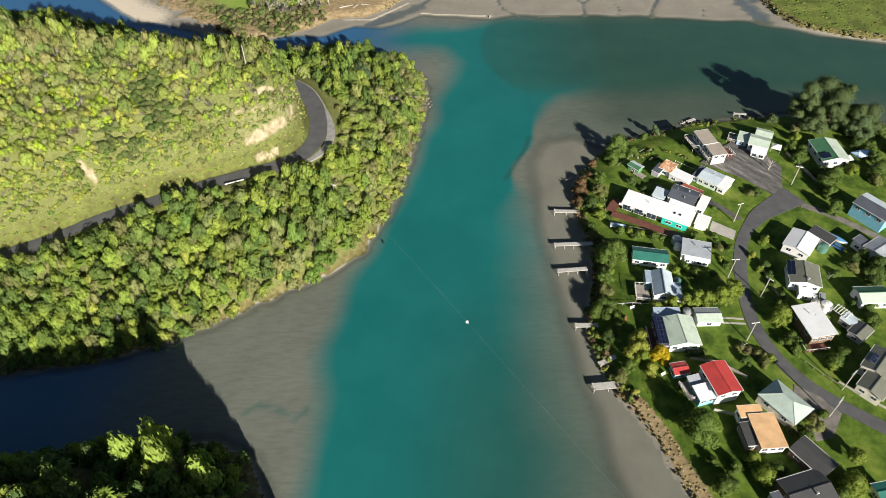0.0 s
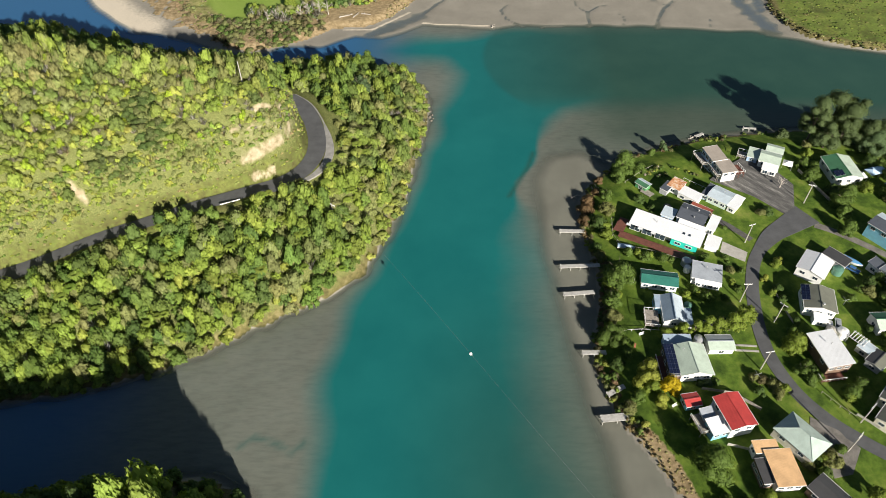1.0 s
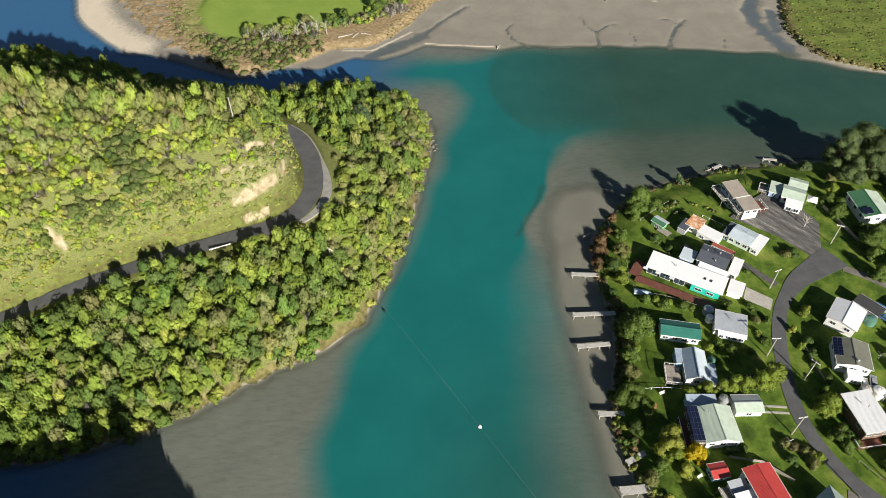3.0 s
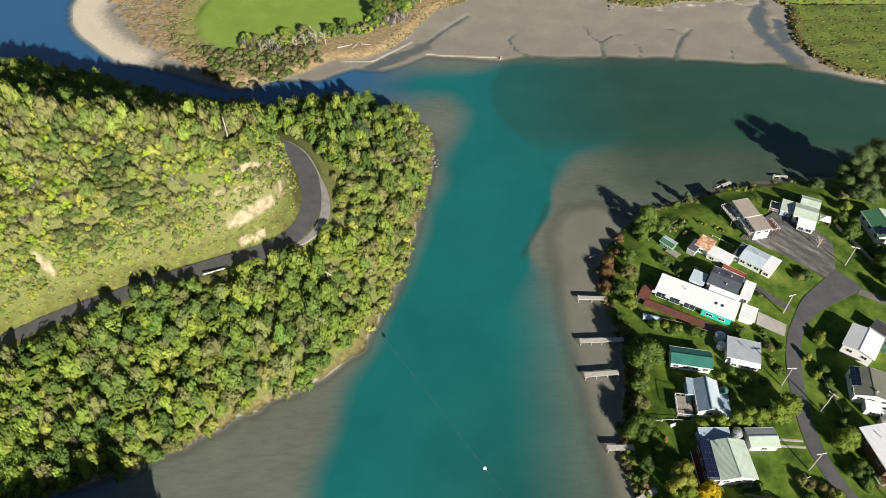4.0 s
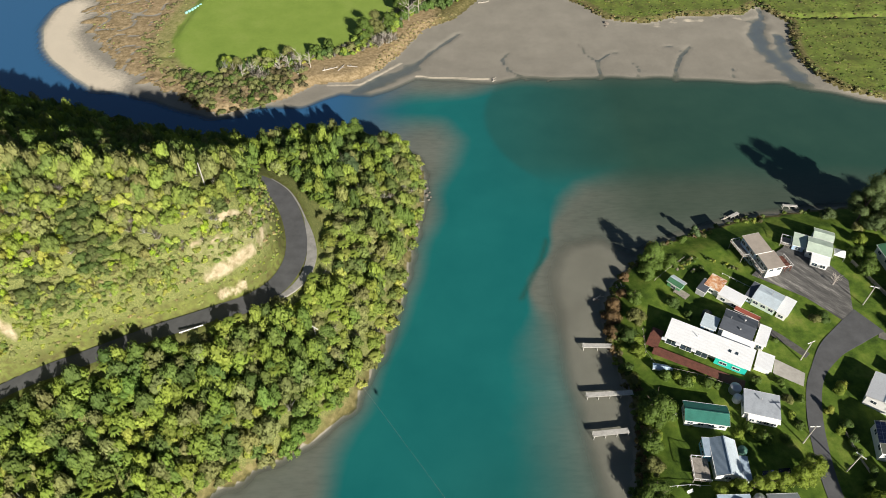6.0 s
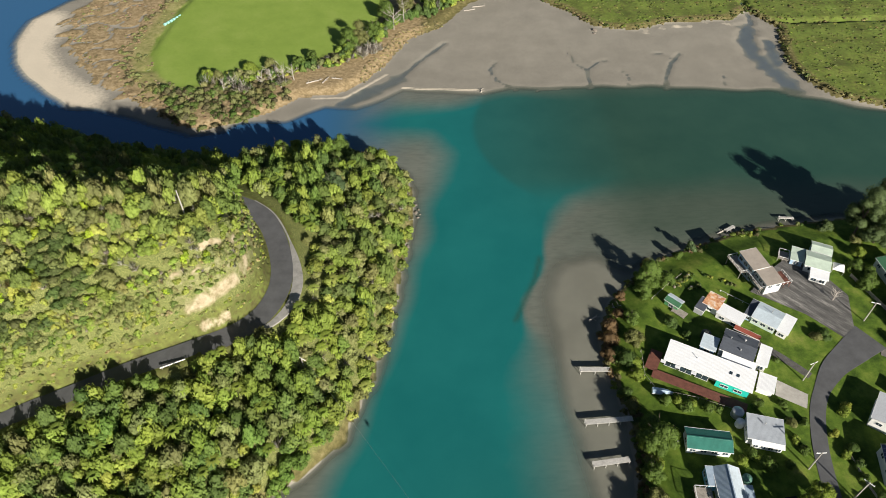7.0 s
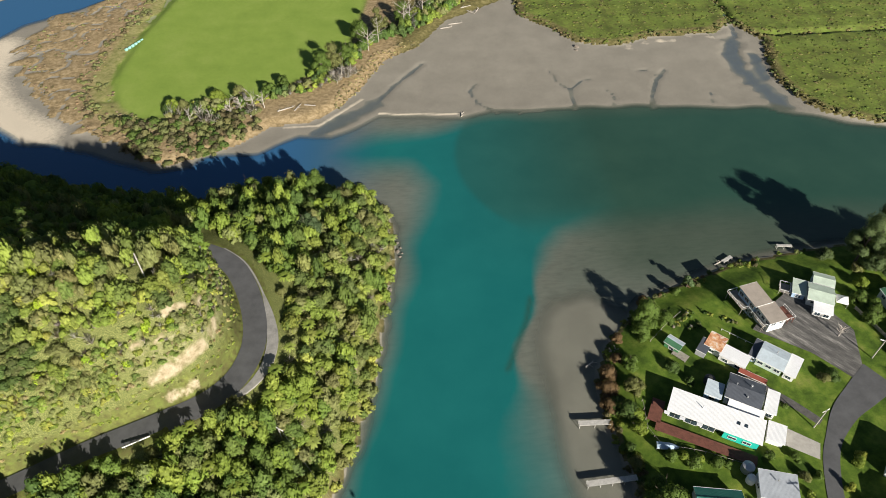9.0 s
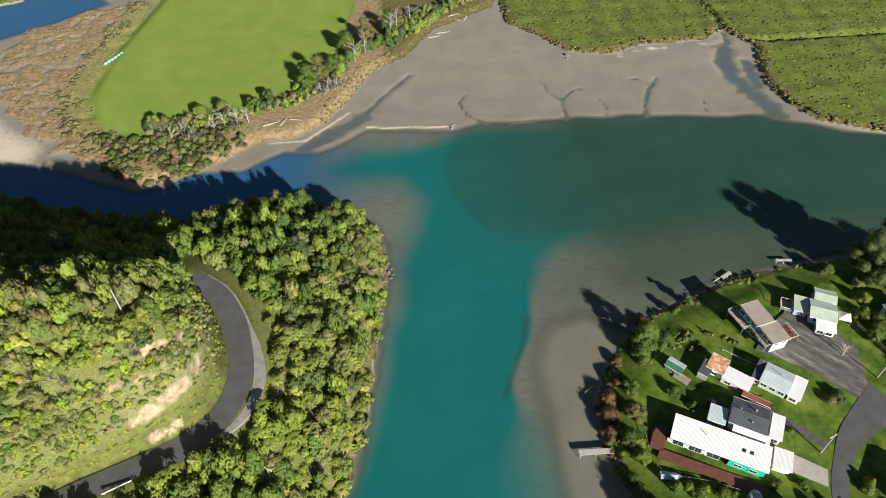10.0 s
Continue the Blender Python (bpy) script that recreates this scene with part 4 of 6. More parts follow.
for x, y in scatter(31, -130, -8, -60, 34, 5.0, lambda x, y: inside(x, y, SOUTH_HILL) > 2.0):
    plants.append((BUSHY[rng.randint(7)], x, y, ground_at(x, y) - 0.3, rng.uniform(3.2, 4.6), rng.uniform(3.5, 6.0), tint(rng, "mid", "deep", "lime")))
thicket("forest", "shaded native woods on the steep south-west hill", plants)


# ---- the village: houses ----
def roof_metal(name, c, **k):
    return sheet_metal(name, c, **k)


def rusted():
    m, nodes, links, b = shader("rusted_iron_roof", 0.75)
    n = noise_node(nodes, links, 0.45, 5, 0.65, "World")
    links.new(ramp_node(nodes, links, n.outputs[0], [(0.36, (0.62, 0.58, 0.52)), (0.46, (0.60, 0.34, 0.18)), (0.56, (0.36, 0.13, 0.05)), (0.66, (0.60, 0.50, 0.42))]).outputs[0], b.inputs["Base Color"])
    return m


R = {"white": roof_metal("white_roof", (0.75, 0.765, 0.785), wear=0.06), "slate": roof_metal("slate_grey_roof", (0.085, 0.095, 0.115)), "paleblue": roof_metal("pale_blue_roof", (0.50, 0.58, 0.64)),
     "taupe": roof_metal("taupe_roof", (0.33, 0.29, 0.25)), "mint": roof_metal("pale_mint_roof", (0.47, 0.56, 0.47)), "green": roof_metal("green_roof", (0.06, 0.17, 0.09)), "teal": roof_metal("deep_teal_green_roof", (0.03, 0.16, 0.125)),
     "grey": roof_metal("mid_grey_roof", (0.34, 0.37, 0.41)), "bluegrey": roof_metal("blue_grey_roof", (0.30, 0.38, 0.47)), "red": roof_metal("tomato_red_roof", (0.46, 0.055, 0.05)), "orange": roof_metal("apricot_roof", (0.66, 0.42, 0.22)),
     "dark": roof_metal("charcoal_roof", (0.06, 0.06, 0.062)), "olive": roof_metal("olive_grey_roof", (0.17, 0.175, 0.14)), "rust": rusted(), "seafoam": roof_metal("sea_foam_hip_roof", (0.41, 0.50, 0.45)), "rib": STEEL, "oxide": roof_metal("faded_red_oxide_roof", (0.27, 0.075, 0.05))}
P = {"white": plain("white_cladding", (0.76, 0.76, 0.74), 0.6, 0, 0.12), "blue": plain("light_blue_cladding", (0.36, 0.50, 0.66), 0.6, 0, 0.15), "aqua": plain("aqua_trim_cladding", (0.02, 0.50, 0.40), 0.55, 0, 0.12),
     "mint": plain("mint_cladding", (0.55, 0.66, 0.58), 0.6, 0, 0.15), "cream": plain("cream_cladding", (0.66, 0.62, 0.52), 0.65, 0, 0.15), "brown": plain("brown_cladding", (0.17, 0.11, 0.075), 0.7, 0, 0.25),
     "grey": plain("grey_cladding", (0.38, 0.39, 0.40), 0.65, 0, 0.2), "green": plain("green_cladding", (0.09, 0.30, 0.12), 0.6, 0, 0.2), "skyblue": plain("sky_blue_cladding", (0.22, 0.52, 0.68), 0.6, 0, 0.15)}
FRAME = plain("window_frame_paint", (0.78, 0.78, 0.76), 0.5, 0, 0.08)


def house(name, label, x, y, yaw, category="house", group="houses of the river village", z=None):
    g = ground_at(x, y) if z is None else z
    return thing(name, label, category, pose(x, y, g, 0, 0, yaw), group)


def window(parent, m, w, h, mat=None):
    """A window set on a wall whose outward side is the local -y: frame, then the pane behind it."""
    bm = bmesh.new()
    for cx, cz, sx, sz in ((0, h / 2, w + 0.16, 0.09), (0, -h / 2, w + 0.16, 0.09), (-w / 2, 0, 0.09, h), (w / 2, 0, 0.09, h), (0, 0, 0.06, h)):
        box(bm, cx, -0.03, cz, sx, 0.10, sz)
    win = part("window", bm, FRAME, parent, at=m)
    part("pane", box(bmesh.new(), 0, 0.0, 0, w, 0.05, h), mat or GLASS, win)
    return win


def volume(home, x, y, yaw, L, W, h, kind="gable", rise=1.2, roof="grey", roof_b=None, wall="white", over=0.35, windows="s2 n2 e1 w1", fall=-1, win=(1.5, 1.1), base=None, sill=None):
    """One block of a house: walls up to h, and a roof whose ridge runs along the block's x. Given in the world, hung under the house."""
    g = home.matrix_basis.translation.z if base is None else base
    at = home.matrix_basis.inverted() @ pose(x, y, g, 0, 0, yaw)
    bm = bmesh.new()
    X, Y = L / 2 - over, W / 2 - over
    low = [bm.verts.new(p) for p in ((-X, -Y, -0.6), (X, -Y, -0.6), (X, Y, -0.6), (-X, Y, -0.6))]
    tilt = rise * (Y / (W / 2))
    if kind == "mono":
        hs = (h, h, h + rise, h + rise) if fall < 0 else (h + rise, h + rise, h, h)
        top = [bm.verts.new((v.co.x, v.co.y, q - 0.06)) for v, q in zip(low, hs)]
    else:
        top = [bm.verts.new((v.co.x, v.co.y, h - 0.06)) for v in low]
    for i in range(4):
        bm.faces.new((low[i], low[(i + 1) % 4], top[(i + 1) % 4], top[i]))
    bm.faces.new(low[::-1])
    if kind == "gable":
        ends = [bm.verts.new((s * X, 0, h + tilt - 0.06)) for s in (-1, 1)]
        bm.faces.new((top[0], ends[0], top[3])), bm.faces.new((top[1], top[2], ends[1]))
        bm.faces.new((top[0], top[1], ends[1], ends[0])), bm.faces.new((top[2], top[3], ends[0], ends[1]))
    else:
        bm.faces.new(top)
    bmesh.ops.recalc_face_normals(bm, faces=bm.faces)
    body = part("wall", bm, P[wall], home, at=at)
    drop = -rise * over / (W / 2)
    th = 0.12

    def slab(name, corners, mat):
        b = bmesh.new()
        up = [b.verts.new(c) for c in corners]
        dn = [b.verts.new((c[0], c[1], c[2] - th)) for c in corners]
        n = len(up)
        b.faces.new(up), b.faces.new(dn[::-1])
        for i in range(n):
            b.faces.new((up[i], dn[i], dn[(i + 1) % n], up[(i + 1) % n]))
        bmesh.ops.recalc_face_normals(b, faces=b.faces)
        return part(name, b, mat, home, at=at)

    ma, mb = R[roof], R[roof_b or roof]
    a, b2, e = L / 2, W / 2, h + 0.10
    if kind == "gable":
        top_z, e0 = e + tilt, e + drop
        slab("roof", [(-a, -b2, e0), (a, -b2, e0), (a, 0, top_z), (-a, 0, top_z)], ma)
        slab("roof", [(a, b2, e0), (-a, b2, e0), (-a, 0, top_z), (a, 0, top_z)], mb)
        part("ridge_cap", box(bmesh.new(), 0, 0, top_z + 0.03, L, 0.32, 0.06, 0, 0.02), mb, home, at=at)
        for s in (-1, 1):
            part("gutter", box(bmesh.new(), 0, s * (b2 + 0.06), e0 - 0.07, L, 0.12, 0.12), FRAME, home, at=at)
            k = bmesh.new()
            for q in (-1, 1):
                v = [k.verts.new(p) for p in ((s * (a + 0.02), q * b2, e0 - 0.2), (s * (a + 0.02), 0, top_z - 0.2), (s * (a + 0.02), 0, top_z + 0.02), (s * (a + 0.02), q * b2, e0 + 0.02))]
                k.faces.new(v)
            bmesh.ops.solidify(k, geom=k.faces[:], thickness=0.05)
            part("bargeboard", k, FRAME, home, at=at)
    elif kind == "hip":
        top_z, e0, q = e + rise, e + drop, max(0.2, a - b2)
        slab("roof", [(-a, -b2, e0), (a, -b2, e0), (q, 0, top_z), (-q, 0, top_z)], ma)
        slab("roof", [(a, b2, e0), (-a, b2, e0), (-q, 0, top_z), (q, 0, top_z)], ma)
        slab("roof", [(-a, b2, e0), (-a, -b2, e0), (-q, 0, top_z)], mb)
        slab("roof", [(a, -b2, e0), (a, b2, e0), (q, 0, top_z)], mb)
        for sx, sy in ((-1, -1), (-1, 1), (1, -1), (1, 1)):
            part("ridge_cap", rod(bmesh.new(), (sx * a, sy * b2, e0), (sx * q, 0, top_z), 0.09, sides=6), mb, home, at=at)
    else:
        zs = (e + drop, e + rise - drop) if fall < 0 else (e + rise - drop, e + drop)
        slab("roof", [(-a, -b2, zs[0]), (a, -b2, zs[0]), (a, b2, zs[1]), (-a, b2, zs[1])], ma)
        s = -1 if fall < 0 else 1
        part("gutter", box(bmesh.new(), 0, s * (b2 + 0.06), min(zs) - 0.08, L, 0.12, 0.12), FRAME, home, at=at)
        part("fascia", box(bmesh.new(), 0, -s * (b2 + 0.03), max(zs) - 0.1, L, 0.05, 0.24), FRAME, home, at=at)
    zs = (sill if sill is not None else h - 1.35)
    for token in windows.split():
        side, n = token[0], int(token[1:])
        span = (2 * X if side in "ns" else 2 * Y)
        for i in range(n):
            u = (-0.5 + (i + 0.5) / n) * span
            spot = {"s": (u, -Y, 0), "n": (u, Y, 180), "e": (X, u, 90), "w": (-X, u, -90)}[side]
            window(body, pose(spot[0], spot[1], zs, 0, 0, spot[2]), min(win[0], span / n * 0.7), win[1])
    return body


def on_home(home, x, y, z, yaw=0.0, rx=0.0, ry=0.0):
    return home.matrix_basis.inverted() @ pose(x, y, z, rx, ry, yaw)


def solar(home, x, y, z, yaw, slope, cols, rows, pw=1.0, ph=1.65):
    """Rows of panels lying on a roof that falls along local -y."""
    arr = part("solar_array", box(bmesh.new(), 0, 0, 0.03, cols * pw, rows * ph, 0.04), STEEL, home, "dark blue solar panels", at=on_home(home, x, y, z, yaw, slope))
    me = None
    for i in range(cols):
        for j in range(rows):
            m = pose((i - (cols - 1) / 2) * pw, (j - (rows - 1) / 2) * ph, 0.075)
            if me is None:
                p = part("panel", box(bmesh.new(), 0, 0, 0, pw - 0.07, ph - 0.07, 0.04), SOLAR, arr, at=m)
                me = p.data
            else:
                part("panel", me, SOLAR, arr, at=m)


def flue(home, x, y, z, h=0.9, r=0.12):
    bm = rod(bmesh.new(), (0, 0, 0), (0, 0, h), r, sides=8)
    rod(bm, (0, 0, h), (0, 0, h + 0.12), r * 1.7, r * 1.2, 8)
    part("flue", bm, STEEL, home, "steel flue", at=on_home(home, x, y, z))


def deck(label, x, y, yaw, L, W, top, rail="swe", mat=None, posts=True, group="timber decks"):
    """A raised deck: boards, posts and an open rail."""
    g = ground_at(x, y)
    d = thing("deck", label, "deck", pose(x, y, g, 0, 0, yaw), group)
    mat, h = mat or WOOD, top - g
    n = max(3, int(W / 0.45))
    me = None
    for i in range(n):
        m = pose(0, (-0.5 + (i + 0.5) / n) * W, h)
        if me is None:
            o = part("board", box(bmesh.new(), 0, 0, -0.05, L, W / n - 0.03, 0.10), mat, d, at=m)
            me = o.data
        else:
            part("board", me, mat, d, at=m)
    for sx in (-0.47, 0, 0.47):
        for sy in (-0.46, 0.46):
            part("post", box(bmesh.new(), sx * L, sy * W, (h - 0.1 - 0.5) / 2, 0.14, 0.14, h - 0.1 + 0.5), mat, d)
    for s in rail:
        span, m = (L, pose(0, (-W if s == "s" else W) / 2, h)) if s in "sn" else (W, pose((-L if s == "w" else L) / 2, 0, h, 0, 0, 90))
        bm = box(bmesh.new(), 0, 0, 1.0, span, 0.12, 0.07)
        for i in range(int(span / 1.2) + 1):
            box(bm, -span / 2 + i * span / max(1, int(span / 1.2)), 0, 0.5, 0.07, 0.07, 1.0)
        part("railing", bm, FRAME, d, "white open railing", at=m)
    return d


# long white house with its deck
H = house("house", "long low white house with a flat white roof and aqua front", 74.5, 169.9, -30)
volume(H, 74.3, 170.2, -30, 24.0, 7.1, 2.9, "mono", 0.5, "white", wall="white", windows="n4 w1", win=(3.2, 1.6), sill=1.3, over=1.4)
for k in (-10.0, -5.8, -1.4):
    window(H, pose(k, -3.1, 1.35), 3.3, 2.3)
volume(H, 88.2, 164.4, -29, 4.6, 5.6, 2.4, "mono", 0.25, "white", wall="white", windows="e1")
for k in (-12.0, -8.0, -3.6):
    part("awning", box(bmesh.new(), k, -4.5, 2.85, 1.4, 1.0, 0.14, 0, 0.03), R["white"], H, at=pose(-0.2, 0.3, 0))
part("panel", box(bmesh.new(), 6.6, -3.6, 1.45, 8.6, 0.12, 2.4), P["aqua"], H, "bright aqua painted front")
for k in (4.0, 7.6):
    window(H, pose(k + 0.6, -3.7, 1.6), 2.0, 1.0)
for k in (5.3, 7.2):
    part("skylight", box(bmesh.new(), k, 0.2, 3.32, 0.7, 1.0, 0.16, 0, 0.03), GLASS, H, "dark roof skylight")
part("flue", rod(bmesh.new(), (-4, 0.8, 3.2), (-4, 0.8, 4.4), 0.09), STEEL, H)
deck("red-brown stained timber deck along the white house", 69.9, 164.2, -29, 25.5, 3.0, 3.35, "", REDWOOD)
deck("red-brown stained timber deck at the house end", 60.3, 174.6, -30, 3.4, 7.2, 3.35, "", REDWOOD)

H = house("house", "white house with a dark slate-grey gabled metal roof", 85, 176.2, -32)
volume(H, 84.6, 176.5, -32, 9.4, 8.4, 3.4, "gable", 1.1, "slate", wall="white", windows="s2 e2 w1")
volume(H, 76.9, 178.2, -32, 4.6, 4.9, 2.6, "mono", 0.3, "paleblue", wall="blue", windows="s1 w1")
volume(H, 90.6, 172.9, -32, 3.2, 7.4, 2.7, "mono", 0.3, "white", wall="white", windows="e2 s1")
volume(H, 83.0, 171.6, -32, 9.2, 2.2, 2.5, "mono", 0.4, "white", wall="white", windows="s3")
flue(H, 82.5, 178, 7.3)
flue(H, 86.4, 177.2, 7.2, 0.5, 0.2)
flue(H, 84.0, 174.2, 7.0, 0.45, 0.16)

H = house("house", "pale blue metal-roofed cottage with mint walls", 97.6, 186.9, -42)
volume(H, 97.4, 187.1, -42, 7.6, 7.4, 2.9, "gable", 0.8, "paleblue", wall="mint", windows="s3 e1 w1")
volume(H, 101.6, 183.6, -42, 3.4, 7.6, 2.5, "mono", 0.3, "white", wall="white", windows="s1 e3")
volume(H, 94.0, 190.2, -42, 2.6, 6.8, 2.4, "mono", 0.4, "slate", wall="blue", windows="w3 s1")
flue(H, 98.4, 187.5, 6.6)

H = house("house", "two-storey blue and white house with a taupe roof", 100.5, 206, 14)
volume(H, 100.2, 207.6, 14, 6.2, 8.0, 5.6, "mono", 0.5, "taupe", wall="blue", windows="w3 s2 n2", sill=4.4, win=(1.7, 1.3))
volume(H, 102.6, 200.9, 13, 6.2, 6.6, 4.9, "mono", 0.4, "taupe", wall="white", windows="w3 s2 e1", sill=3.8)
for u, z in ((-2.0, 1.5), (0.2, 1.5), (2.4, 1.5)):
    window(H, pose(-2.85, u, z, 0, 0, -90), 1.4, 1.2)
deck("grey timber balcony on posts beside the blue house", 96.3, 208.4, 14, 3.4, 7.4, 5.6, "swn")
deck("narrow white timber walkway balcony beside the blue house", 99.0, 201.2, 13, 1.5, 7.0, 5.4, "wse")
deck("brown timber balcony on posts over the parking yard", 107.4, 202.2, 13, 4.2, 5.2, 5.2, "se", REDWOOD)

H = house("house", "white cottage with pale mint roofs on several wings", 122, 208.3, -30)
volume(H, 121.8, 208.2, -27, 7.6, 7.4, 3.4, "gable", 0.9, "mint", wall="white", windows="s2 w1 e1")
volume(H, 120.3, 203.3, -27, 5.6, 4.6, 2.8, "mono", 0.4, "white", wall="white", windows="s2 w1 e1", win=(1.6, 1.3))
volume(H, 125.8, 214.0, -27, 6.4, 5.0, 3.0, "gable", 0.7, "mint", wall="mint", windows="n1 e1 w1")
volume(H, 117.0, 211.8, -27, 4.2, 6.2, 2.7, "mono", 0.3, "mint", wall="blue", windows="s1 w2")
deck("small white-railed timber porch beside the mint cottage", 113.2, 213.0, -27, 3.0, 4.0, 4.0, "swen")

H = house("house", "white house under a half green, half pale green roof", 146, 202, 90)
volume(H, 146, 202, 92, 13.0, 10.6, 3.6, "gable", 1.3, "mint", "green", wall="white", windows="w3 n3 e2 s3")
solar(H, 142.6, 197.6, 7.4, -88, 14, 3, 2, 1.0, 1.6)

H = house("shed", "small green garden shed with a pale metal roof", 71.8, 194.9, -48, "shed")
volume(H, 71.8, 194.9, -48, 5.0, 3.6, 2.1, "gable", 0.6, "green", "paleblue", wall="green", windows="s1")
deck("weathered timber landing in front of the green shed", 72.8, 191.6, -48, 4.4, 2.6, 3.2, "")

H = house("shed", "old shed with a rust-streaked iron roof", 82.1, 193.3, -43, "shed")
volume(H, 83.4, 193.6, -43, 5.0, 5.4, 2.5, "mono", 0.5, "rust", wall="white", windows="s1 w1", over=0.2)
volume(H, 79.8, 192.8, -43, 3.0, 5.2, 2.2, "mono", 0.3, "slate", wall="grey", windows="w1", over=0.15)
volume(H, 87.0, 188.5, -43, 7.6, 4.4, 2.4, "mono", 0.3, "white", wall="white", windows="s2", over=0.2)

H = house("house", "low house with a deep teal-green gabled roof", 66.8, 148.2, -11)
volume(H, 66.8, 148.2, -10, 11.4, 6.0, 2.8, "gable", 1.0, "teal", wall="white", windows="s4 n2 e1 w1")
H = house("house", "white cottage with a plain grey metal roof", 82, 150, -17)
volume(H, 82, 150.2, -16, 9.2, 7.0, 3.0, "mono", 0.6, "grey", wall="white", windows="e2 w1 n2")
volume(H, 81.6, 146.6, -16, 8.0, 1.8, 2.4, "mono", 0.3, "white", wall="white", windows="s4")
flue(H, 82, 151.2, 6.8, 0.7)

H = house("house", "blue-grey gabled bach with a sky-blue porch", 67.5, 135.5, -8)
volume(H, 67.8, 135.6, 84, 10.2, 6.4, 3.2, "gable", 1.6, "paleblue", "bluegrey", wall="white", windows="e1 w1 s2 n2")
volume(H, 64.2, 138.6, -6, 2.2, 5.0, 2.9, "mono", 0.2, "bluegrey", wall="skyblue", windows="w2", over=0.15)
volume(H, 71.8, 133.0, -6, 2.6, 6.0, 2.5, "mono", 0.3, "bluegrey", wall="white", windows="e1", over=0.2)
deck("weathered grey timber deck beside the blue bach", 61.4, 133.4, -7, 4.2, 6.2, 4.2, "swn")

H = house("house", "white house with a sage roof and solar verandah", 67.4, 117.1, -1)
volume(H, 68.8, 117.1, 92, 10.4, 9.2, 3.3, "gable", 1.5, "mint", wall="white", windows="e3 w3 n2 s2")
volume(H, 62.9, 117.2, -1, 3.0, 10.4, 3.0, "mono", 0.3, "slate", wall="brown", windows="s1 w3", over=0.2)
solar(H, 62.9, 117.2, 6.5, -1, 1.6, 3, 6, 0.95, 1.62)
volume(H, 66.6, 124.4, 0, 8.0, 3.4, 2.5, "mono", 0.4, "bluegrey", wall="blue", windows="n2", over=0.2)
flue(H, 66.5, 119.5, 7.3, 0.8)
deck("red-brown timber verandah deck beside the solar roof", 60.6, 115.6, 0, 2.0, 9.0, 3.6, "w", REDWOOD)
H = house("garage", "long grey-roofed garage beside the lawn", 78.5, 123.6, 1, "garage")
volume(H, 78.6, 123.6, 1, 7.6, 5.4, 2.4, "gable", 0.7, "mint", "grey", wall="white", windows="s1 e1")

H = house("shed", "small sky-blue shed with a tomato-red roof", 65.6, 105, 10, "shed")
volume(H, 65.7, 105.0, 10, 4.6, 4.0, 2.4, "gable", 0.5, "red", wall="skyblue", windows="s1 w1")
H = house("house", "white two-storey house with a tomato-red metal roof", 75, 100.3, 13)
volume(H, 75, 100.2, 103, 10.0, 7.4, 4.9, "gable", 0.9, "red", wall="white", windows="e2 w2 s2 n2", sill=3.6)
volume(H, 68.5, 100.4, 15, 3.8, 3.2, 3.0, "mono", 0.4, "grey", wall="white", windows="w1 s1")
volume(H, 70.2, 96.8, 15, 5.6, 4.6, 3.3, "mono", 0.4, "white", wall="skyblue", windows="s2 w1")
deck("dark timber deck beside the red-roofed house", 66.4, 98.2, 15, 2.8, 5.6, 4.6, "sw")

H = house("house", "house under a pale sea-foam hipped metal roof", 90.1, 93.2, 35)
volume(H, 90.4, 93.6, 125, 11.4, 8.4, 3.6, "hip", 1.7, "seafoam", wall="cream", windows="s2 n2 e2 w2")
H = house("house", "flat apricot-roofed house with dark glass porch", 81.5, 86.6, 4)
volume(H, 82.8, 85.2, 4, 7.0, 9.6, 3.5, "mono", 0.3, "orange", wall="white", windows="s3 e2")
volume(H, 80.2, 90.8, 4, 6.4, 3.4, 3.5, "mono", 0.2, "orange", wall="white", windows="n2 w1")
volume(H, 77.9, 84.6, 4, 2.6, 6.4, 2.8, "mono", 0.4, "dark", wall="brown", windows="w4 s1", over=0.15)
H = house("house", "charcoal-roofed house on two wings by the driveway", 92, 78, -58)
volume(H, 91.9, 78.2, -56, 9.6, 6.4, 3.3, "gable", 1.0, "dark", wall="brown", windows="s2 e1 n2")
volume(H, 87.2, 69.4, 16, 11.6, 8.8, 3.3, "gable", 1.1, "dark", wall="brown", windows="s3 n2 w1 e1")
volume(H, 80.0, 66.5, 16, 2.6, 6.0, 2.5, "mono", 0.3, "slate", wall="grey", windows="w2", over=0.15)
flue(H, 88.4, 68.2, 7.0, 1.0, 0.2)

H = house("house", "white house with a bright white gabled roof", 116.6, 152.8, -40)
volume(H, 116.8, 153.0, 50, 10.0, 8.6, 3.6, "gable", 0.9, "white", wall="white", windows="s1 n2 e1 w2")
H = house("house", "white house with olive roof and solar panels", 112.2, 139, -17)
volume(H, 112.4, 138.8, 75, 9.6, 9.4, 3.7, "gable", 1.2, "olive", wall="white", windows="e2 w3 n2 s2")
solar(H, 108.9, 140.8, 7.42, -107, 16, 6, 2, 1.05, 1.15)
volume(H, 110.9, 132.6, -15, 4.0, 2.8, 2.4, "mono", 0.3, "white", wall="white", windows="s1", over=0.15)
flue(H, 112.0, 135.5, 7.9, 0.5, 0.25)
H = house("house", "house with a broad plain white metal roof", 108, 120, 8)
volume(H, 108, 120.2, 98, 12.0, 7.6, 4.0, "mono", 0.6, "white", wall="brown", windows="e3 w3 n2 s2", fall=1)
flue(H, 108.2, 121, 8.2, 0.7)
deck("weathered red-brown porch beside the white roof", 106.8, 113.0, 8, 7.2, 2.4, 3.7, "sw", REDWOOD)
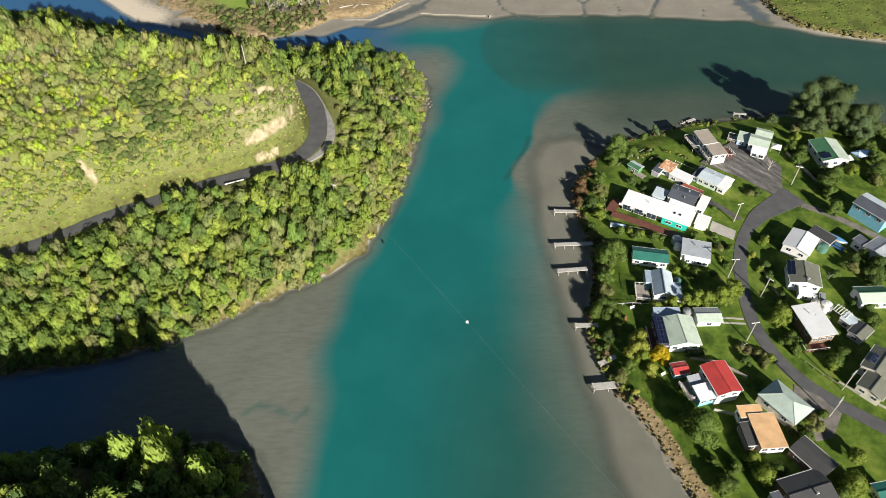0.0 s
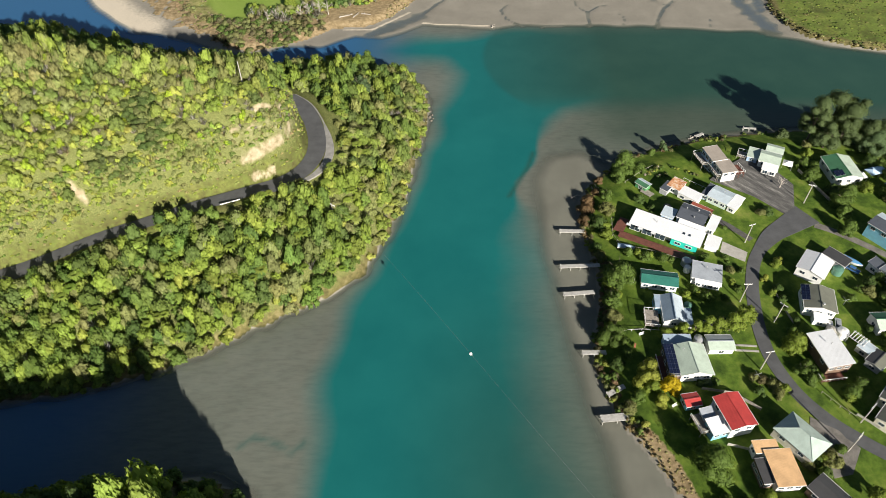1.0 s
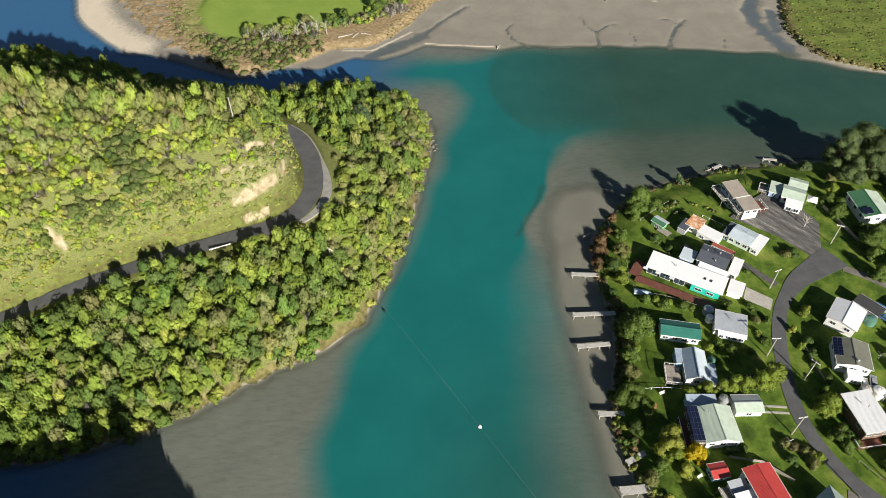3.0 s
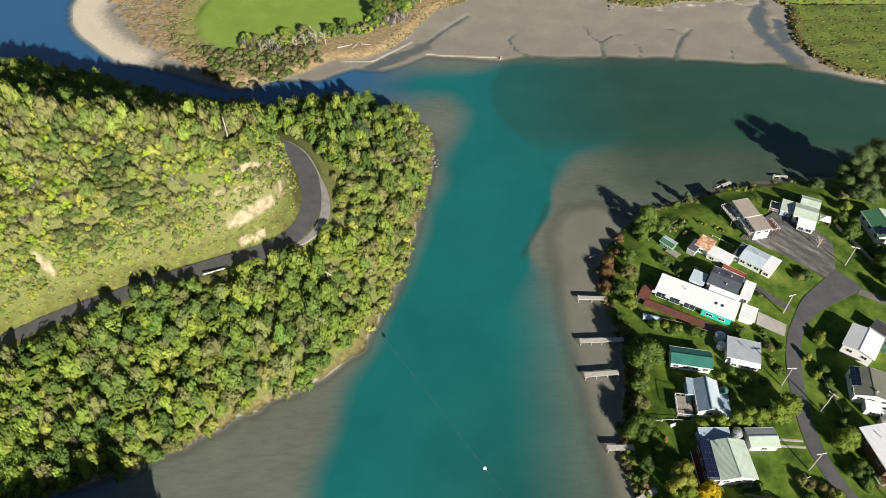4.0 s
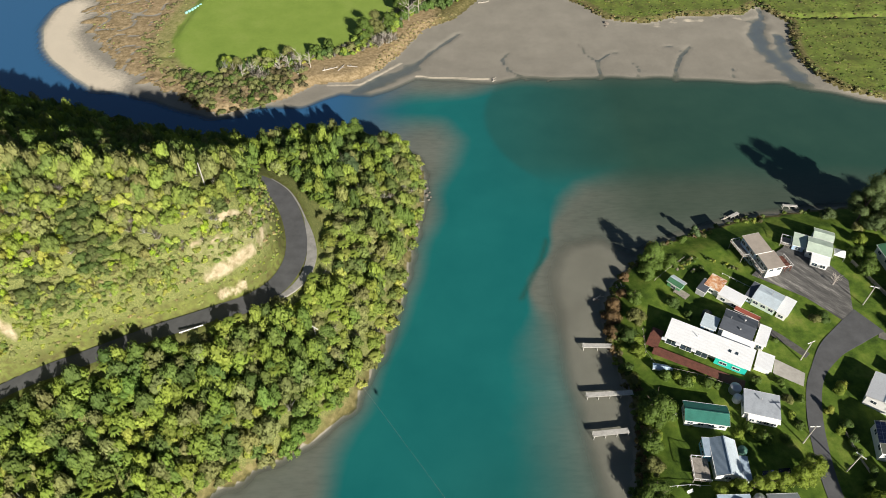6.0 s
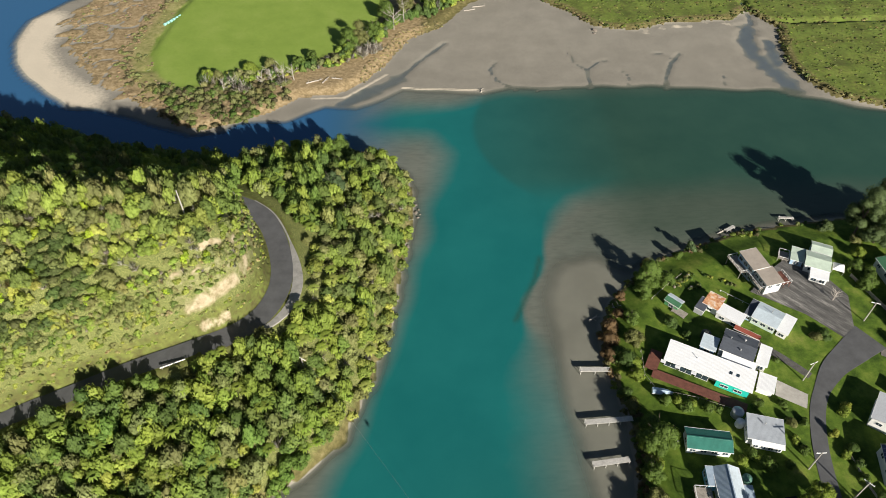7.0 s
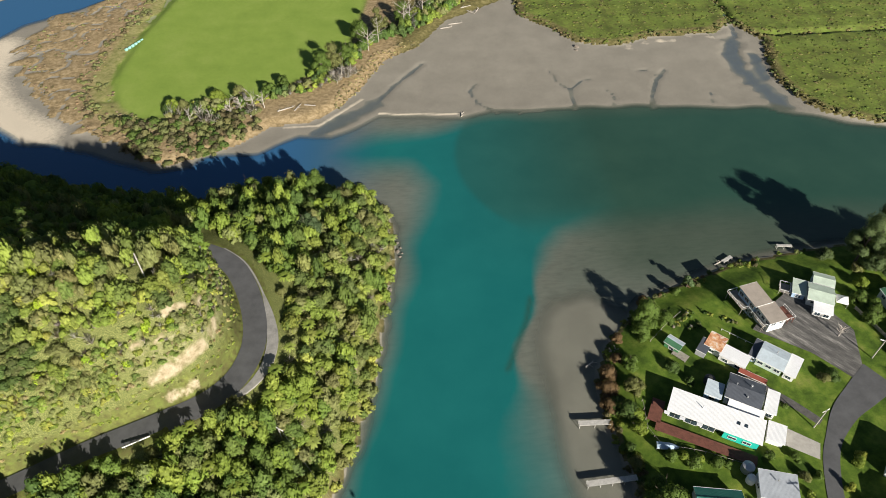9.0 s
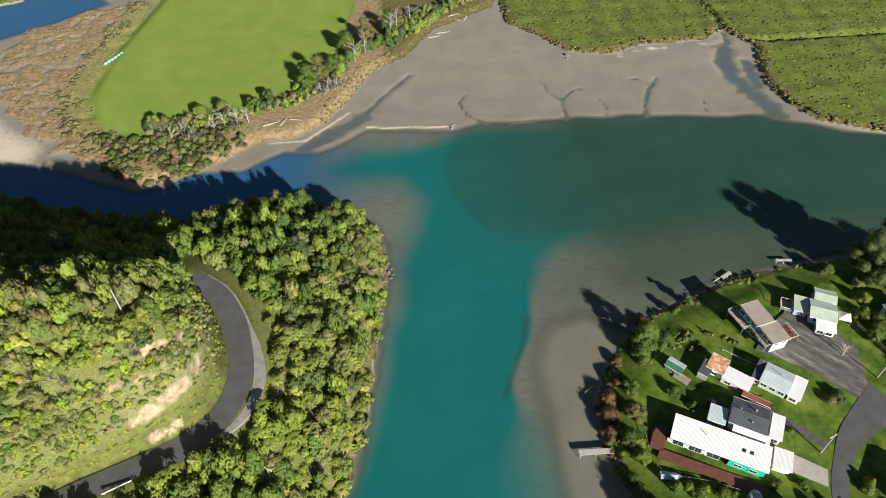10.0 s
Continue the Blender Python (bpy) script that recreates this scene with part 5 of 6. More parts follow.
H = house("house", "two-storey blue-grey house beside the lawns", 146.7, 167.4, 35)
volume(H, 147, 167.6, 125, 12.0, 8.6, 5.6, "gable", 1.0, "paleblue", "slate", wall="skyblue", windows="w3 s3 n3 e2", sill=4.3)
H = house("house", "grey-roofed house with a dark lean-to", 141.8, 150.5, 32)
volume(H, 142.0, 150.5, 32, 8.4, 7.4, 3.3, "gable", 0.9, "grey", wall="white", windows="s2 w2 n2")
volume(H, 137.4, 153.8, 32, 4.6, 4.6, 2.8, "mono", 0.3, "slate", wall="white", windows="w1 s1")
H = house("house", "white cottage with a green gabled roof", 130.2, 130.8, 2)
volume(H, 130.4, 130.8, 2, 9.6, 6.6, 3.0, "gable", 1.1, "mint", "green", wall="white", windows="s3 w1 n2")
H = house("shed", "charcoal-roofed shed with a red and green edge", 121.2, 117.6, 38, "shed")
volume(H, 121.2, 117.6, 38, 6.4, 4.8, 2.5, "gable", 0.5, "olive", "dark", wall="grey", windows="s1 w1")
H = house("shed", "small pale blue-roofed garden shed by the pergola", 120.0, 122.0, -54, "shed")
volume(H, 120.0, 122.0, -54, 4.2, 4.0, 2.3, "gable", 0.4, "paleblue", wall="white", windows="s1", over=0.15)
H = house("house", "large olive-roofed house on two wings", 120.6, 105.5, 44)
volume(H, 121.0, 105.6, 44, 10.0, 7.4, 3.8, "gable", 1.1, "olive", wall="cream", windows="s3 w2 n2")
volume(H, 116.6, 98.9, 42, 7.8, 7.0, 3.3, "gable", 1.0, "olive", wall="cream", windows="s3 w2")
solar(H, 119.0, 106.4, 7.9, 44, 16, 3, 1, 1.2, 1.6)
H = house("carport", "charcoal carport roof beside the white house", 126.2, 157.7, -50, "carport")
volume(H, 126.0, 157.4, -52, 8.0, 4.4, 2.4, "mono", 0.3, "dark", wall="grey", windows="s1", over=0.2)
H = house("shed", "green-roofed shed by the southern lawn", 105.8, 69.5, 10, "shed")
volume(H, 105.8, 69.5, 10, 4.4, 4.8, 2.4, "gable", 0.6, "teal", wall="white", windows="w1")

H = house("lean_to", "long narrow lean-to with a red iron roof", 90.0, 182.2, -38, "shed")
volume(H, 89.6, 182.0, -38, 7.6, 1.5, 1.6, "mono", 0.2, "oxide", wall="brown", windows="s1", over=0.1)


def ground_solar(x, y, yaw, cols):
    s = thing("solar_rack", "dark blue solar panels on a low ground rack", "solar panels", pose(x, y, ground_at(x, y), 0, 0, yaw), "ground solar racks")
    for u in (-0.4, 0.4):
        part("leg", box(bmesh.new(), u * cols, 0.5, 0.5, 0.1, 0.1, 1.2), STEEL, s)
        part("leg", box(bmesh.new(), u * cols, -0.6, 0.25, 0.1, 0.1, 0.7), STEEL, s)
    me = None
    for i in range(cols):
        p = part("panel", me or box(bmesh.new(), 0, 0, 0, 0.96, 1.9, 0.05), SOLAR, s, at=pose(i - (cols - 1) / 2, 0, 0.85, 24))
        me = p.data


ground_solar(78.0, 131.9, 4, 3)
ground_solar(82.2, 132.4, 4, 3)


# ---- trees and shrubs ----
def tree(label, x, y, r, h, colour, name="tree", seed=None, group="village trees", leaves=None, leafy=1.0):
    """Trunk with limbs, and a crown of leaf sprays over several lobes."""
    seed = int(x * 7 + y * 13) % 9973 if seed is None else seed
    rg = np.random.RandomState(seed)
    g = ground_at(x, y)
    t = thing(name, label, "bush" if name == "shrub" else "tree", pose(x, y, g), group)
    crown_h = h * 0.82
    bm = rod(bmesh.new(), (0, 0, -0.3), (0.1, 0.05, h * 0.5), 0.06 * r + 0.05, 0.03 * r + 0.03, 7)
    for k in range(5):
        a = 6.283 * k / 5 + rg.uniform(-0.4, 0.4)
        rod(bm, (0.03, 0.02, h * rg.uniform(0.2, 0.38)), (math.cos(a) * r * 0.55, math.sin(a) * r * 0.55, h * rg.uniform(0.55, 0.75)), 0.025 * r + 0.03, 0.02, 5)
    part("trunk", bm, BARK, t)
    n = leaves or int(min(4200, 600 + 130 * r * r))
    lobes = (26 if h > 1.7 * r else 19) if r > 2.6 else 10
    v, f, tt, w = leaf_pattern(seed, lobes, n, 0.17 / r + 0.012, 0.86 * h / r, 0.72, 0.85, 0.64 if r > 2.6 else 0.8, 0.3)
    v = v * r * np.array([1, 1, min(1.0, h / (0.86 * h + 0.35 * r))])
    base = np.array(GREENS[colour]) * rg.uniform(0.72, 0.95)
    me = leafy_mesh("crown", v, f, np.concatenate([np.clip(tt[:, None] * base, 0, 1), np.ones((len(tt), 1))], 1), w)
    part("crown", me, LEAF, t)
    return t


for x, y, r, h, c in [(54.4, 150.7, 6.0, 12.0, "mid"), (51.6, 141.5, 3.2, 6.5, "mid"), (50.5, 134.8, 3.2, 5, "olive"), (49.0, 127.2, 4.9, 7.5, "mid"), (66.4, 205.6, 4.6, 11.0, "mid"), (72.4, 204.7, 3.3, 5, "mid"),
                      (84.6, 218.6, 2.0, 7.5, "blue"), (79.4, 215.6, 1.8, 5.0, "mid"), (52.5, 175.5, 3.7, 5, "deep"), (54.0, 170.4, 2.8, 4, "lime"), (53.2, 143.6, 2.2, 4, "lime")]:
    tree("rounded green tree near the river bank", x, y, r, h, c)
for x, y, r, h in [(49.0, 178.2, 3.0, 3.6), (49.6, 183.0, 3.6, 4.2), (51.4, 188.4, 3.0, 3.6), (57.2, 200.2, 2.0, 2.4), (69.0, 214.2, 2.2, 2.8), (54.9, 192.5, 2.2, 2.6)]:
    tree("russet-brown bushy shrub on the river bank", x, y, r, h, "russet", "shrub", group="bank shrubs")
for x, y, r, h in [(134.3, 206.9, 3.4, 5), (133.6, 199.2, 2.7, 5), (90.9, 158.2, 1.6, 2.4), (77.6, 145.2, 1.7, 2.6), (80.6, 142.1, 2.2, 3.4), (84.5, 159.2, 2.0, 2.6), (70.7, 158.3, 2.4, 3), (65.2, 159.3, 2.2, 3), (78.0, 155.0, 1.5, 2.6), (60.0, 161.2, 2.0, 3)]:
    tree("green garden shrub beside a lawn", x, y, r, h, "mid", "shrub", group="garden shrubs")
for x, y, r, h in [(64.6, 127.8, 2.0, 5.0), (68.9, 128.6, 2.2, 7.0), (72.9, 128.4, 2.0, 8.0), (76.6, 128.8, 2.2, 8.5), (80.2, 129.2, 2.4, 8.5), (83.6, 129.6, 2.6, 9.0), (88.4, 132.8, 3.4, 10.0), (85.6, 130.6, 3.0, 9.5)]:
    tree("yellow-green hedge shrub between the gardens", x, y, r, h, "lime", "shrub", group="hedge row")
for x, y, r, h, c in [(55.6, 113.1, 4.4, 8.5, "yellow"), (61.0, 109.4, 3.0, 7.5, "gold"), (49.8, 104.3, 2.3, 4, "olive"), (52.3, 107.2, 2.2, 4, "mid")]:
    tree("golden-leaved autumn tree in the garden" if c == "gold" else "light green tree by the river garden", x, y, r, h, c)
for x, y, r, h, c in [(66.4, 86.9, 5.8, 9, "mid"), (69.0, 72.0, 3.5, 6, "mid"), (79.2, 74.2, 3.3, 5, "lime"), (77.6, 78.6, 2.2, 4, "lime"), (83.0, 76.0, 2.2, 4, "mid"), (72.9, 76.9, 2.0, 4, "mid"), (97.0, 88.0, 3.0, 4, "olive"),
                      (93.4, 84.6, 2.2, 3.6, "mid"), (98.9, 71.4, 4.0, 7.5, "lime"), (103.1, 79.0, 2.8, 6, "lime"), (95.5, 69.0, 2.4, 4, "mid"), (68.0, 78.7, 1.7, 3, "mid")]:
    tree("leafy garden tree among the southern houses", x, y, r, h, c)
for x, y, r, h, c in [(100.1, 123.5, 3.9, 7, "lime"), (99.3, 115.0, 2.4, 4, "mid"), (101.0, 112.0, 2.1, 3, "mid"), (109.9, 107.7, 3.1, 5, "mid"), (113.5, 110.6, 2.2, 5, "mid"), (90.5, 107.6, 2.0, 2.6, "olive"),
                      (101.3, 143.5, 1.5, 2.4, "lime"), (106.4, 155.8, 1.9, 3, "lime"), (94.5, 153.0, 1.3, 2, "mid"), (85.5, 108.5, 1.8, 2.6, "deep")]:
    tree("rounded street-side shrub tree on the verge", x, y, r, h, c)
for x, y, r, h, c in [(139.7, 186.6, 5.0, 7.5, "mid"), (151.5, 192.4, 3.0, 5, "lime"), (137.7, 179.5, 3.0, 6, "mid"), (135.1, 170.8, 3.3, 6.5, "mid"), (159.6, 190.8, 4.5, 7, "mid"), (163.2, 206.0, 3.9, 6, "mid"), (163.7, 215.7, 5.7, 12, "blue"),
                      (138.2, 212.3, 2.4, 5, "lime"), (136.9, 204.3, 2.4, 5, "mid"), (140.3, 219.9, 2.3, 4, "olive"), (135.1, 140.8, 3.2, 5, "mid"), (149.2, 146.2, 2.9, 5, "lime"), (127.4, 122.8, 3.0, 5, "mid"), (130.4, 143.8, 2.6, 4, "olive")]:
    tree("broad green tree among the eastern gardens", x, y, r, h, c)
for x, y, r, h in [(142.6, 223.6, 6.2, 25), (149.6, 225.6, 7.2, 28), (156.4, 224.0, 7.0, 26), (147.0, 219.0, 5.6, 15), (161.6, 219.6, 5.4, 16), (133.4, 227.0, 3.2, 5.5), (168.0, 220.0, 6.0, 13), (152.6, 220.0, 6.0, 21)]:
    tree("tall dark evergreen tree on the river point", x, y, r, h, "shelter", group="tall shelter trees", leaves=5600 if r > 4 else None)
for x, y, r, h in [(176, 205, 6, 9), (170, 190, 5, 8), (168, 176, 4, 7), (158, 158, 4, 6), (160, 140, 4, 7), (150, 125, 4, 6), (140, 112, 3.5, 6), (136, 100, 3, 5)]:
    tree("green tree behind the eastern houses", x, y, r, h, "mid")

for x, y, r, h, c in [(69.0, 187.8, 2.1, 3.4, "deep"), (72.3, 182.8, 1.5, 2.4, "deep"), (63.0, 161.0, 1.7, 2.6, "lime"), (66.8, 159.8, 1.6, 2.2, "lime"), (73.2, 158.1, 1.3, 2.0, "mid"), (74.7, 143.5, 1.6, 2.2, "lime"), (78.6, 143.4, 1.4, 2.0, "lime"),
                      (85.6, 141.7, 1.6, 2.4, "mid"), (90.8, 152.7, 1.9, 2.6, "olive"), (63.0, 147.0, 1.2, 2.0, "lime"), (94.7, 172.9, 1.2, 1.8, "mid"), (112.4, 181.2, 2.3, 3.0, "deep"), (109.6, 180.2, 1.9, 2.6, "olive"), (107.6, 157.4, 1.3, 3.2, "yellow")]:
    tree("dense low shrub planted in a lawn", x, y, r, h, c, "shrub", group="lawn shrubs")
for x, y, r, h, c in [(70.2, 111.3, 1.4, 1.6, "deep"), (72.3, 111.4, 1.4, 1.8, "blue"), (74.6, 111.9, 1.3, 1.5, "mid"), (85.6, 113.2, 1.6, 2.2, "olive"), (87.4, 112.4, 1.7, 2.4, "brown"), (89.2, 111.3, 1.8, 2.6, "olive"), (91.0, 110.4, 1.6, 2.2, "olive"),
                      (92.6, 109.4, 1.6, 2.4, "lime"), (90.3, 86.9, 2.0, 3.0, "olive"), (93.3, 88.4, 1.8, 2.6, "mid"), (95.9, 89.2, 2.1, 3.0, "lime"), (100.4, 91.2, 1.8, 2.4, "mid"), (97.8, 90.4, 1.6, 2.4, "olive"), (101.4, 117.0, 1.8, 2.8, "mid"),
                      (102.6, 115.6, 1.7, 2.4, "deep"), (103.6, 113.2, 1.6, 2.2, "mid"), (109.4, 106.9, 2.2, 3.2, "lime")]:
    tree("small garden bush beside a house or verge", x, y, r, h, c, "shrub", group="border shrubs")
for x, y, r, h, c in [(137.2, 141.1, 2.6, 4, "deep"), (136.0, 149.0, 2.2, 4, "mid"), (124.8, 141.6, 1.8, 2.6, "mid"), (128.6, 127.4, 2.0, 3, "mid"), (131.4, 129.2, 2.0, 3, "lime"), (125.0, 129.8, 1.6, 2.4, "deep"), (144.4, 152.6, 2.6, 4, "mid"),
                      (136.2, 201.6, 2.6, 5, "mid"), (143.8, 190.2, 3.4, 6, "mid"), (138.6, 191.4, 2.8, 5, "deep"), (159.8, 208.4, 3.0, 5, "deep"), (162.4, 199.6, 3.2, 6, "mid"), (173.0, 216.6, 3.6, 6, "mid"), (157.6, 187.0, 2.6, 4, "olive"), (151.2, 195.6, 2.0, 3, "mid")]:
    tree("leafy tree between the eastern gardens", x, y, r, h, c)
for x, y, r, h, c in [(57.6, 190.2, 3.0, 4.4, "mid"), (56.6, 182.6, 3.2, 4.4, "olive"), (54.8, 174.2, 2.4, 3.4, "lime"), (51.0, 178.0, 2.6, 3.6, "deep"), (63.9, 200.6, 3.4, 5.5, "mid"),
                      (52.3, 149.0, 2.8, 4.4, "lime"), (51.7, 144.4, 2.4, 3.6, "olive"), (50.4, 165.0, 2.2, 3.2, "deep"), (51.2, 160.6, 2.4, 3.4, "olive"), (49.0, 118.0, 2.6, 3.4, "deep"), (52.0, 121.6, 2.2, 3.0, "mid"), (58.6, 105.8, 2.2, 4.2, "yellow"), (56.6, 109.4, 2.4, 4.6, "lime")]:
    tree("bushy bank tree leaning over the river mud", x, y, r, h, c, "shrub" if c == "brown" else "tree", group="bank trees")
# flower beds of the point garden
plants = []
for x0, y0, x1, y1 in [(85.3, 207.0, 87.4, 205.2), (90.6, 203.8, 93.0, 201.8), (82.9, 202.4, 78.6, 200.8), (74.4, 202.2, 82.2, 207.6)]:
    for k in range(int(3 * math.hypot(x1 - x0, y1 - y0))):
        u = rng.rand()
        x, y = x0 + (x1 - x0) * u + rng.uniform(-0.9, 0.9), y0 + (y1 - y0) * u + rng.uniform(-0.9, 0.9)
        plants.append((BUSHY[rng.randint(7)], x, y, ground_at(x, y) - 0.05, rng.uniform(0.4, 0.9), rng.uniform(0.4, 1.1), 0.8 * tint(rng, "deep", "olive", "yellow", "grey", "mid")))
thicket("flower_bed", "mixed low flower beds on the point lawn", plants, "plants")
# paddock-edge trees with open crowns
for x, y, r, h, c in [(-97, 333, 4.0, 6.8, "lime"), (-92, 332, 3.2, 5.9, "olive"), (-79, 338, 3.6, 6.8, "lime"), (-70, 340, 3.4, 6.8, "olive"), (-58, 342, 3.8, 7.3, "mid"), (-52, 347, 3.4, 6.8, "mid"), (-36, 358, 5.2, 12, "mid"), (-31, 362, 4.8, 12.5, "olive"), (-25, 370, 5.0, 12, "mid"), (-19, 386, 5.2, 13.5, "mid"), (-9, 396, 5.4, 13.5, "olive"), (2, 404, 5.0, 12, "mid")]:
    tree("scruffy green tree on the paddock edge", x, y, r, h, c, group="paddock trees")


for x, y, r, h, c in [(103.0, 145.0, 1.9, 3.2, "deep"), (103.2, 141.0, 1.7, 2.6, "deep"), (102.6, 137.2, 1.6, 2.4, "mid"), (103.9, 132.4, 1.6, 2.6, "deep"), (101.6, 128.6, 1.6, 2.8, "mid"), (100.6, 149.4, 1.3, 2.6, "yellow"), (90.3, 148.3, 1.4, 2.0, "lime"), (91.1, 145.3, 1.6, 2.2, "mid")]:
    tree("dark clipped shrub along the street verge", x, y, r, h, c, "shrub", group="verge shrubs")
for x, y, r, h, c in [(138.9, 144.4, 3.4, 6, "deep"), (134.4, 138.0, 2.6, 4.6, "deep"), (132.8, 147.6, 2.2, 4, "deep"), (128.2, 145.0, 1.8, 3, "mid"), (145.0, 146.6, 3.4, 6, "mid"), (141.8, 140.6, 3.0, 5.4, "deep")]:
    tree("dark leafy tree crowding the eastern back gardens", x, y, r, h, c, group="back garden trees")
for x, y, r, h, c in [(-50, 270.0, 3.6, 13, "lime"), (-55.5, 267.5, 3.4, 12.5, "mid"), (-58.5, 270.0, 2.6, 11, "lime"), (-34, 268, 4.6, 11, "mid"), (-33.5, 240, 4.4, 11, "blue"), (-18, 264, 4.0, 9, "lime"), (-24, 262, 3.8, 9, "olive"), (-45, 262, 4.2, 10, "mid"), (-14, 248, 3.6, 8, "olive"), (-83.4, 224.4, 3.0, 11, "lime"), (-86, 252.6, 2.4, 11, "lime"), (-88.7, 218, 2.8, 10, "olive"), (-74.4, 235.6, 2.8, 10, "mid"), (-78.5, 252, 2.6, 11, "mid"), (-66, 246, 3.4, 11, "lime"), (-97.4, 213.2, 3.2, 9, "olive"), (-104, 224, 3.0, 11, "mid"), (-110, 236, 2.8, 12, "olive")]:
    tree("tall native tree standing above the headland bush", x, y, r, h, c, group="headland trees")


def bare_tree(label, x, y, h, seed, group="dead trees"):
    rg = np.random.RandomState(seed)
    t = thing("dead_tree", label, "tree", pose(x, y, ground_at(x, y)), group)
    bm = rod(bmesh.new(), (0, 0, -0.3), (rg.uniform(-.4, .4), rg.uniform(-.4, .4), h), 0.22, 0.05, 6)
    for k in range(13):
        a, z = rg.uniform(0, 6.28), h * rg.uniform(0.25, 0.85)
        l = rg.uniform(0.2, 0.42) * h
        p = Vector((math.cos(a) * l, math.sin(a) * l, z + l * rg.uniform(0.4, 0.9)))
        rod(bm, (0, 0, z), p, 0.09, 0.03, 5)
        for q in range(3):
            b = a + rg.uniform(-0.9, 0.9)
            m = Vector((0, 0, z)).lerp(p, rg.uniform(0.4, 0.9))
            rod(bm, m, m + Vector((math.cos(b), math.sin(b), rg.uniform(0.3, 1.2))) * l * 0.45, 0.04, 0.02, 4)
    part("trunk", bm, DEADWOOD, t, "bleached grey branching trunk")
    return t


for k, (x, y, h) in enumerate([(-88, 322, 6), (-84, 324, 7), (-80, 323, 6), (-72, 326, 7), (-68, 328, 8), (-63, 329, 9), (-59, 331, 7), (-30, 350, 5), (-27, 352, 6), (-23, 354, 5), (-15, 376, 11), (-10, 384, 12), (3, 398, 12), (6, 402, 10), (13, 409, 11)]):
    bare_tree("bleached leafless tree on the far river bank", x, y, h, k + 5)
bare_tree("leafless grey shrub tree beside the parking yard", 121.3, 194.3, 4.5, 77)

# shrubs along the village bank, the far banks and the marsh
plants = []
for x, y in scatter(11, 40, 130, 97, 236, 1.5, lambda x, y: (inside(x, y, VILLAGE) > 0.2) & (inside(x, y, VILLAGE) < np.where(y < 196, 3.6 + 1.2 * np.sin(y * 0.4), 2.6 + 1.2 * np.sin(x * 0.3))) & (x < np.where(y < 190, 70, 136))):
    k = rng.rand()
    if k < (0.45 if y > 216 else 0.15):
        continue
    plants.append((BUSHY[rng.randint(7)], x, y, ground_at(x, y) - 0.2, rng.uniform(0.8, 1.7), rng.uniform(0.7, 1.9) * (0.8 if y > 196 else 1), 0.85 * blend(rng, (0.15, 0.175, 0.05), 0.85, "deep", "mid", "olive", "brown", "lime", "yellow", "russet")))
thicket("shrubs", "dark mixed shrubs crowding the village river bank", plants, "shrubs")
plants = []
for x, y, into in with_fields(scatter(12, 44, 78, 55, 104, 0.8, lambda x, y: (inside(x, y, VILLAGE) > 0.2) & (inside(x, y, VILLAGE) < 5.0) & (y < 101)), lambda x, y: inside(x, y, VILLAGE)):
    edge_plant = into < 1.5 and rng.rand() < 0.5
    if not edge_plant and rng.rand() < 0.7:
        continue
    plants.append((TUFTS[rng.randint(4)], x, y, ground_at(x, y) - 0.1, rng.uniform(0.4, 0.8), rng.uniform(0.5, 0.9) if edge_plant else rng.uniform(0.15, 0.35), blend(rng, (0.16, 0.13, 0.06), 0.5, "brown", "russet", "olive") if edge_plant else blend(rng, (0.36, 0.31, 0.14), 0.5, "dry", "olive", "dry")))
thicket("grass_tufts", "dry straw-coloured grass on the southern bank", plants, "grass")
plants = []
EDGE = [(-99, 329), (-84, 331), (-64, 335), (-50, 342), (-36, 352), (-25, 364), (-15, 382), (0, 394), (18, 411), (34, 424), (50, 440)]
for x, y in scatter(13, -112, 70, 298, 470, 2.4, lambda x, y: (to_line(x, y, EDGE) < 4.0 + 2.5 * np.sin(x * 0.13)) & (inside(x, y, PADDOCK_SIDE) > 1)):
    k, far = rng.rand(), x > -22
    if k < 0.12:
        plants.append((TWIGS[rng.randint(3)], x, y, ground_at(x, y), 1.8, rng.uniform(2, 5), tint(rng, "grey")))
    elif k < (0.75 if far else 0.45):
        plants.append((BROAD[rng.randint(7)], x, y, ground_at(x, y), rng.uniform(1.6, 3.0) * (1.25 if far else 1), rng.uniform(2.2, 4.2) * (1.3 if far else 1.0), tint(rng, "mid", "olive", "lime", "deep")))
    else:
        plants.append((BUSHY[rng.randint(7)], x, y, ground_at(x, y), rng.uniform(1.0, 2.0), rng.uniform(0.8, 2.2), tint(rng, "olive", "lime", "yellow", "brown")))
for x, y in [(-28, 350), (-25, 352), (-31, 352), (-27, 355), (-22, 355), (-82, 321), (-78, 322), (-64, 327)]:
    for q in range(3):
        plants.append((TWIGS[rng.randint(3)], x + rng.uniform(-1, 1), y + rng.uniform(-1, 1), ground_at(x, y), rng.uniform(2.6, 3.6), rng.uniform(3, 4.5), tint(rng, "grey")))
thicket("shrubs", "scrubby trees between the paddock and sand flats", plants, "shrubs")
plants = []
for x, y in scatter(14, -190, -60, 294, 455, 2.6, lambda x, y: ((inside(x, y, MARSH) > 1) & (waves(x, y, 15, 31) > 0.35)) | ((inside(x, y, PADDOCK_SIDE) > 0.5) & (inside(x, y, PADDOCK) < -1) & (x < -78))):
    plants.append((TUFTS[rng.randint(4)], x, y, ground_at(x, y) - 0.1, rng.uniform(0.7, 1.6), rng.uniform(0.3, 0.8), tint(rng, "marsh", "marsh", "brown", "olive")))
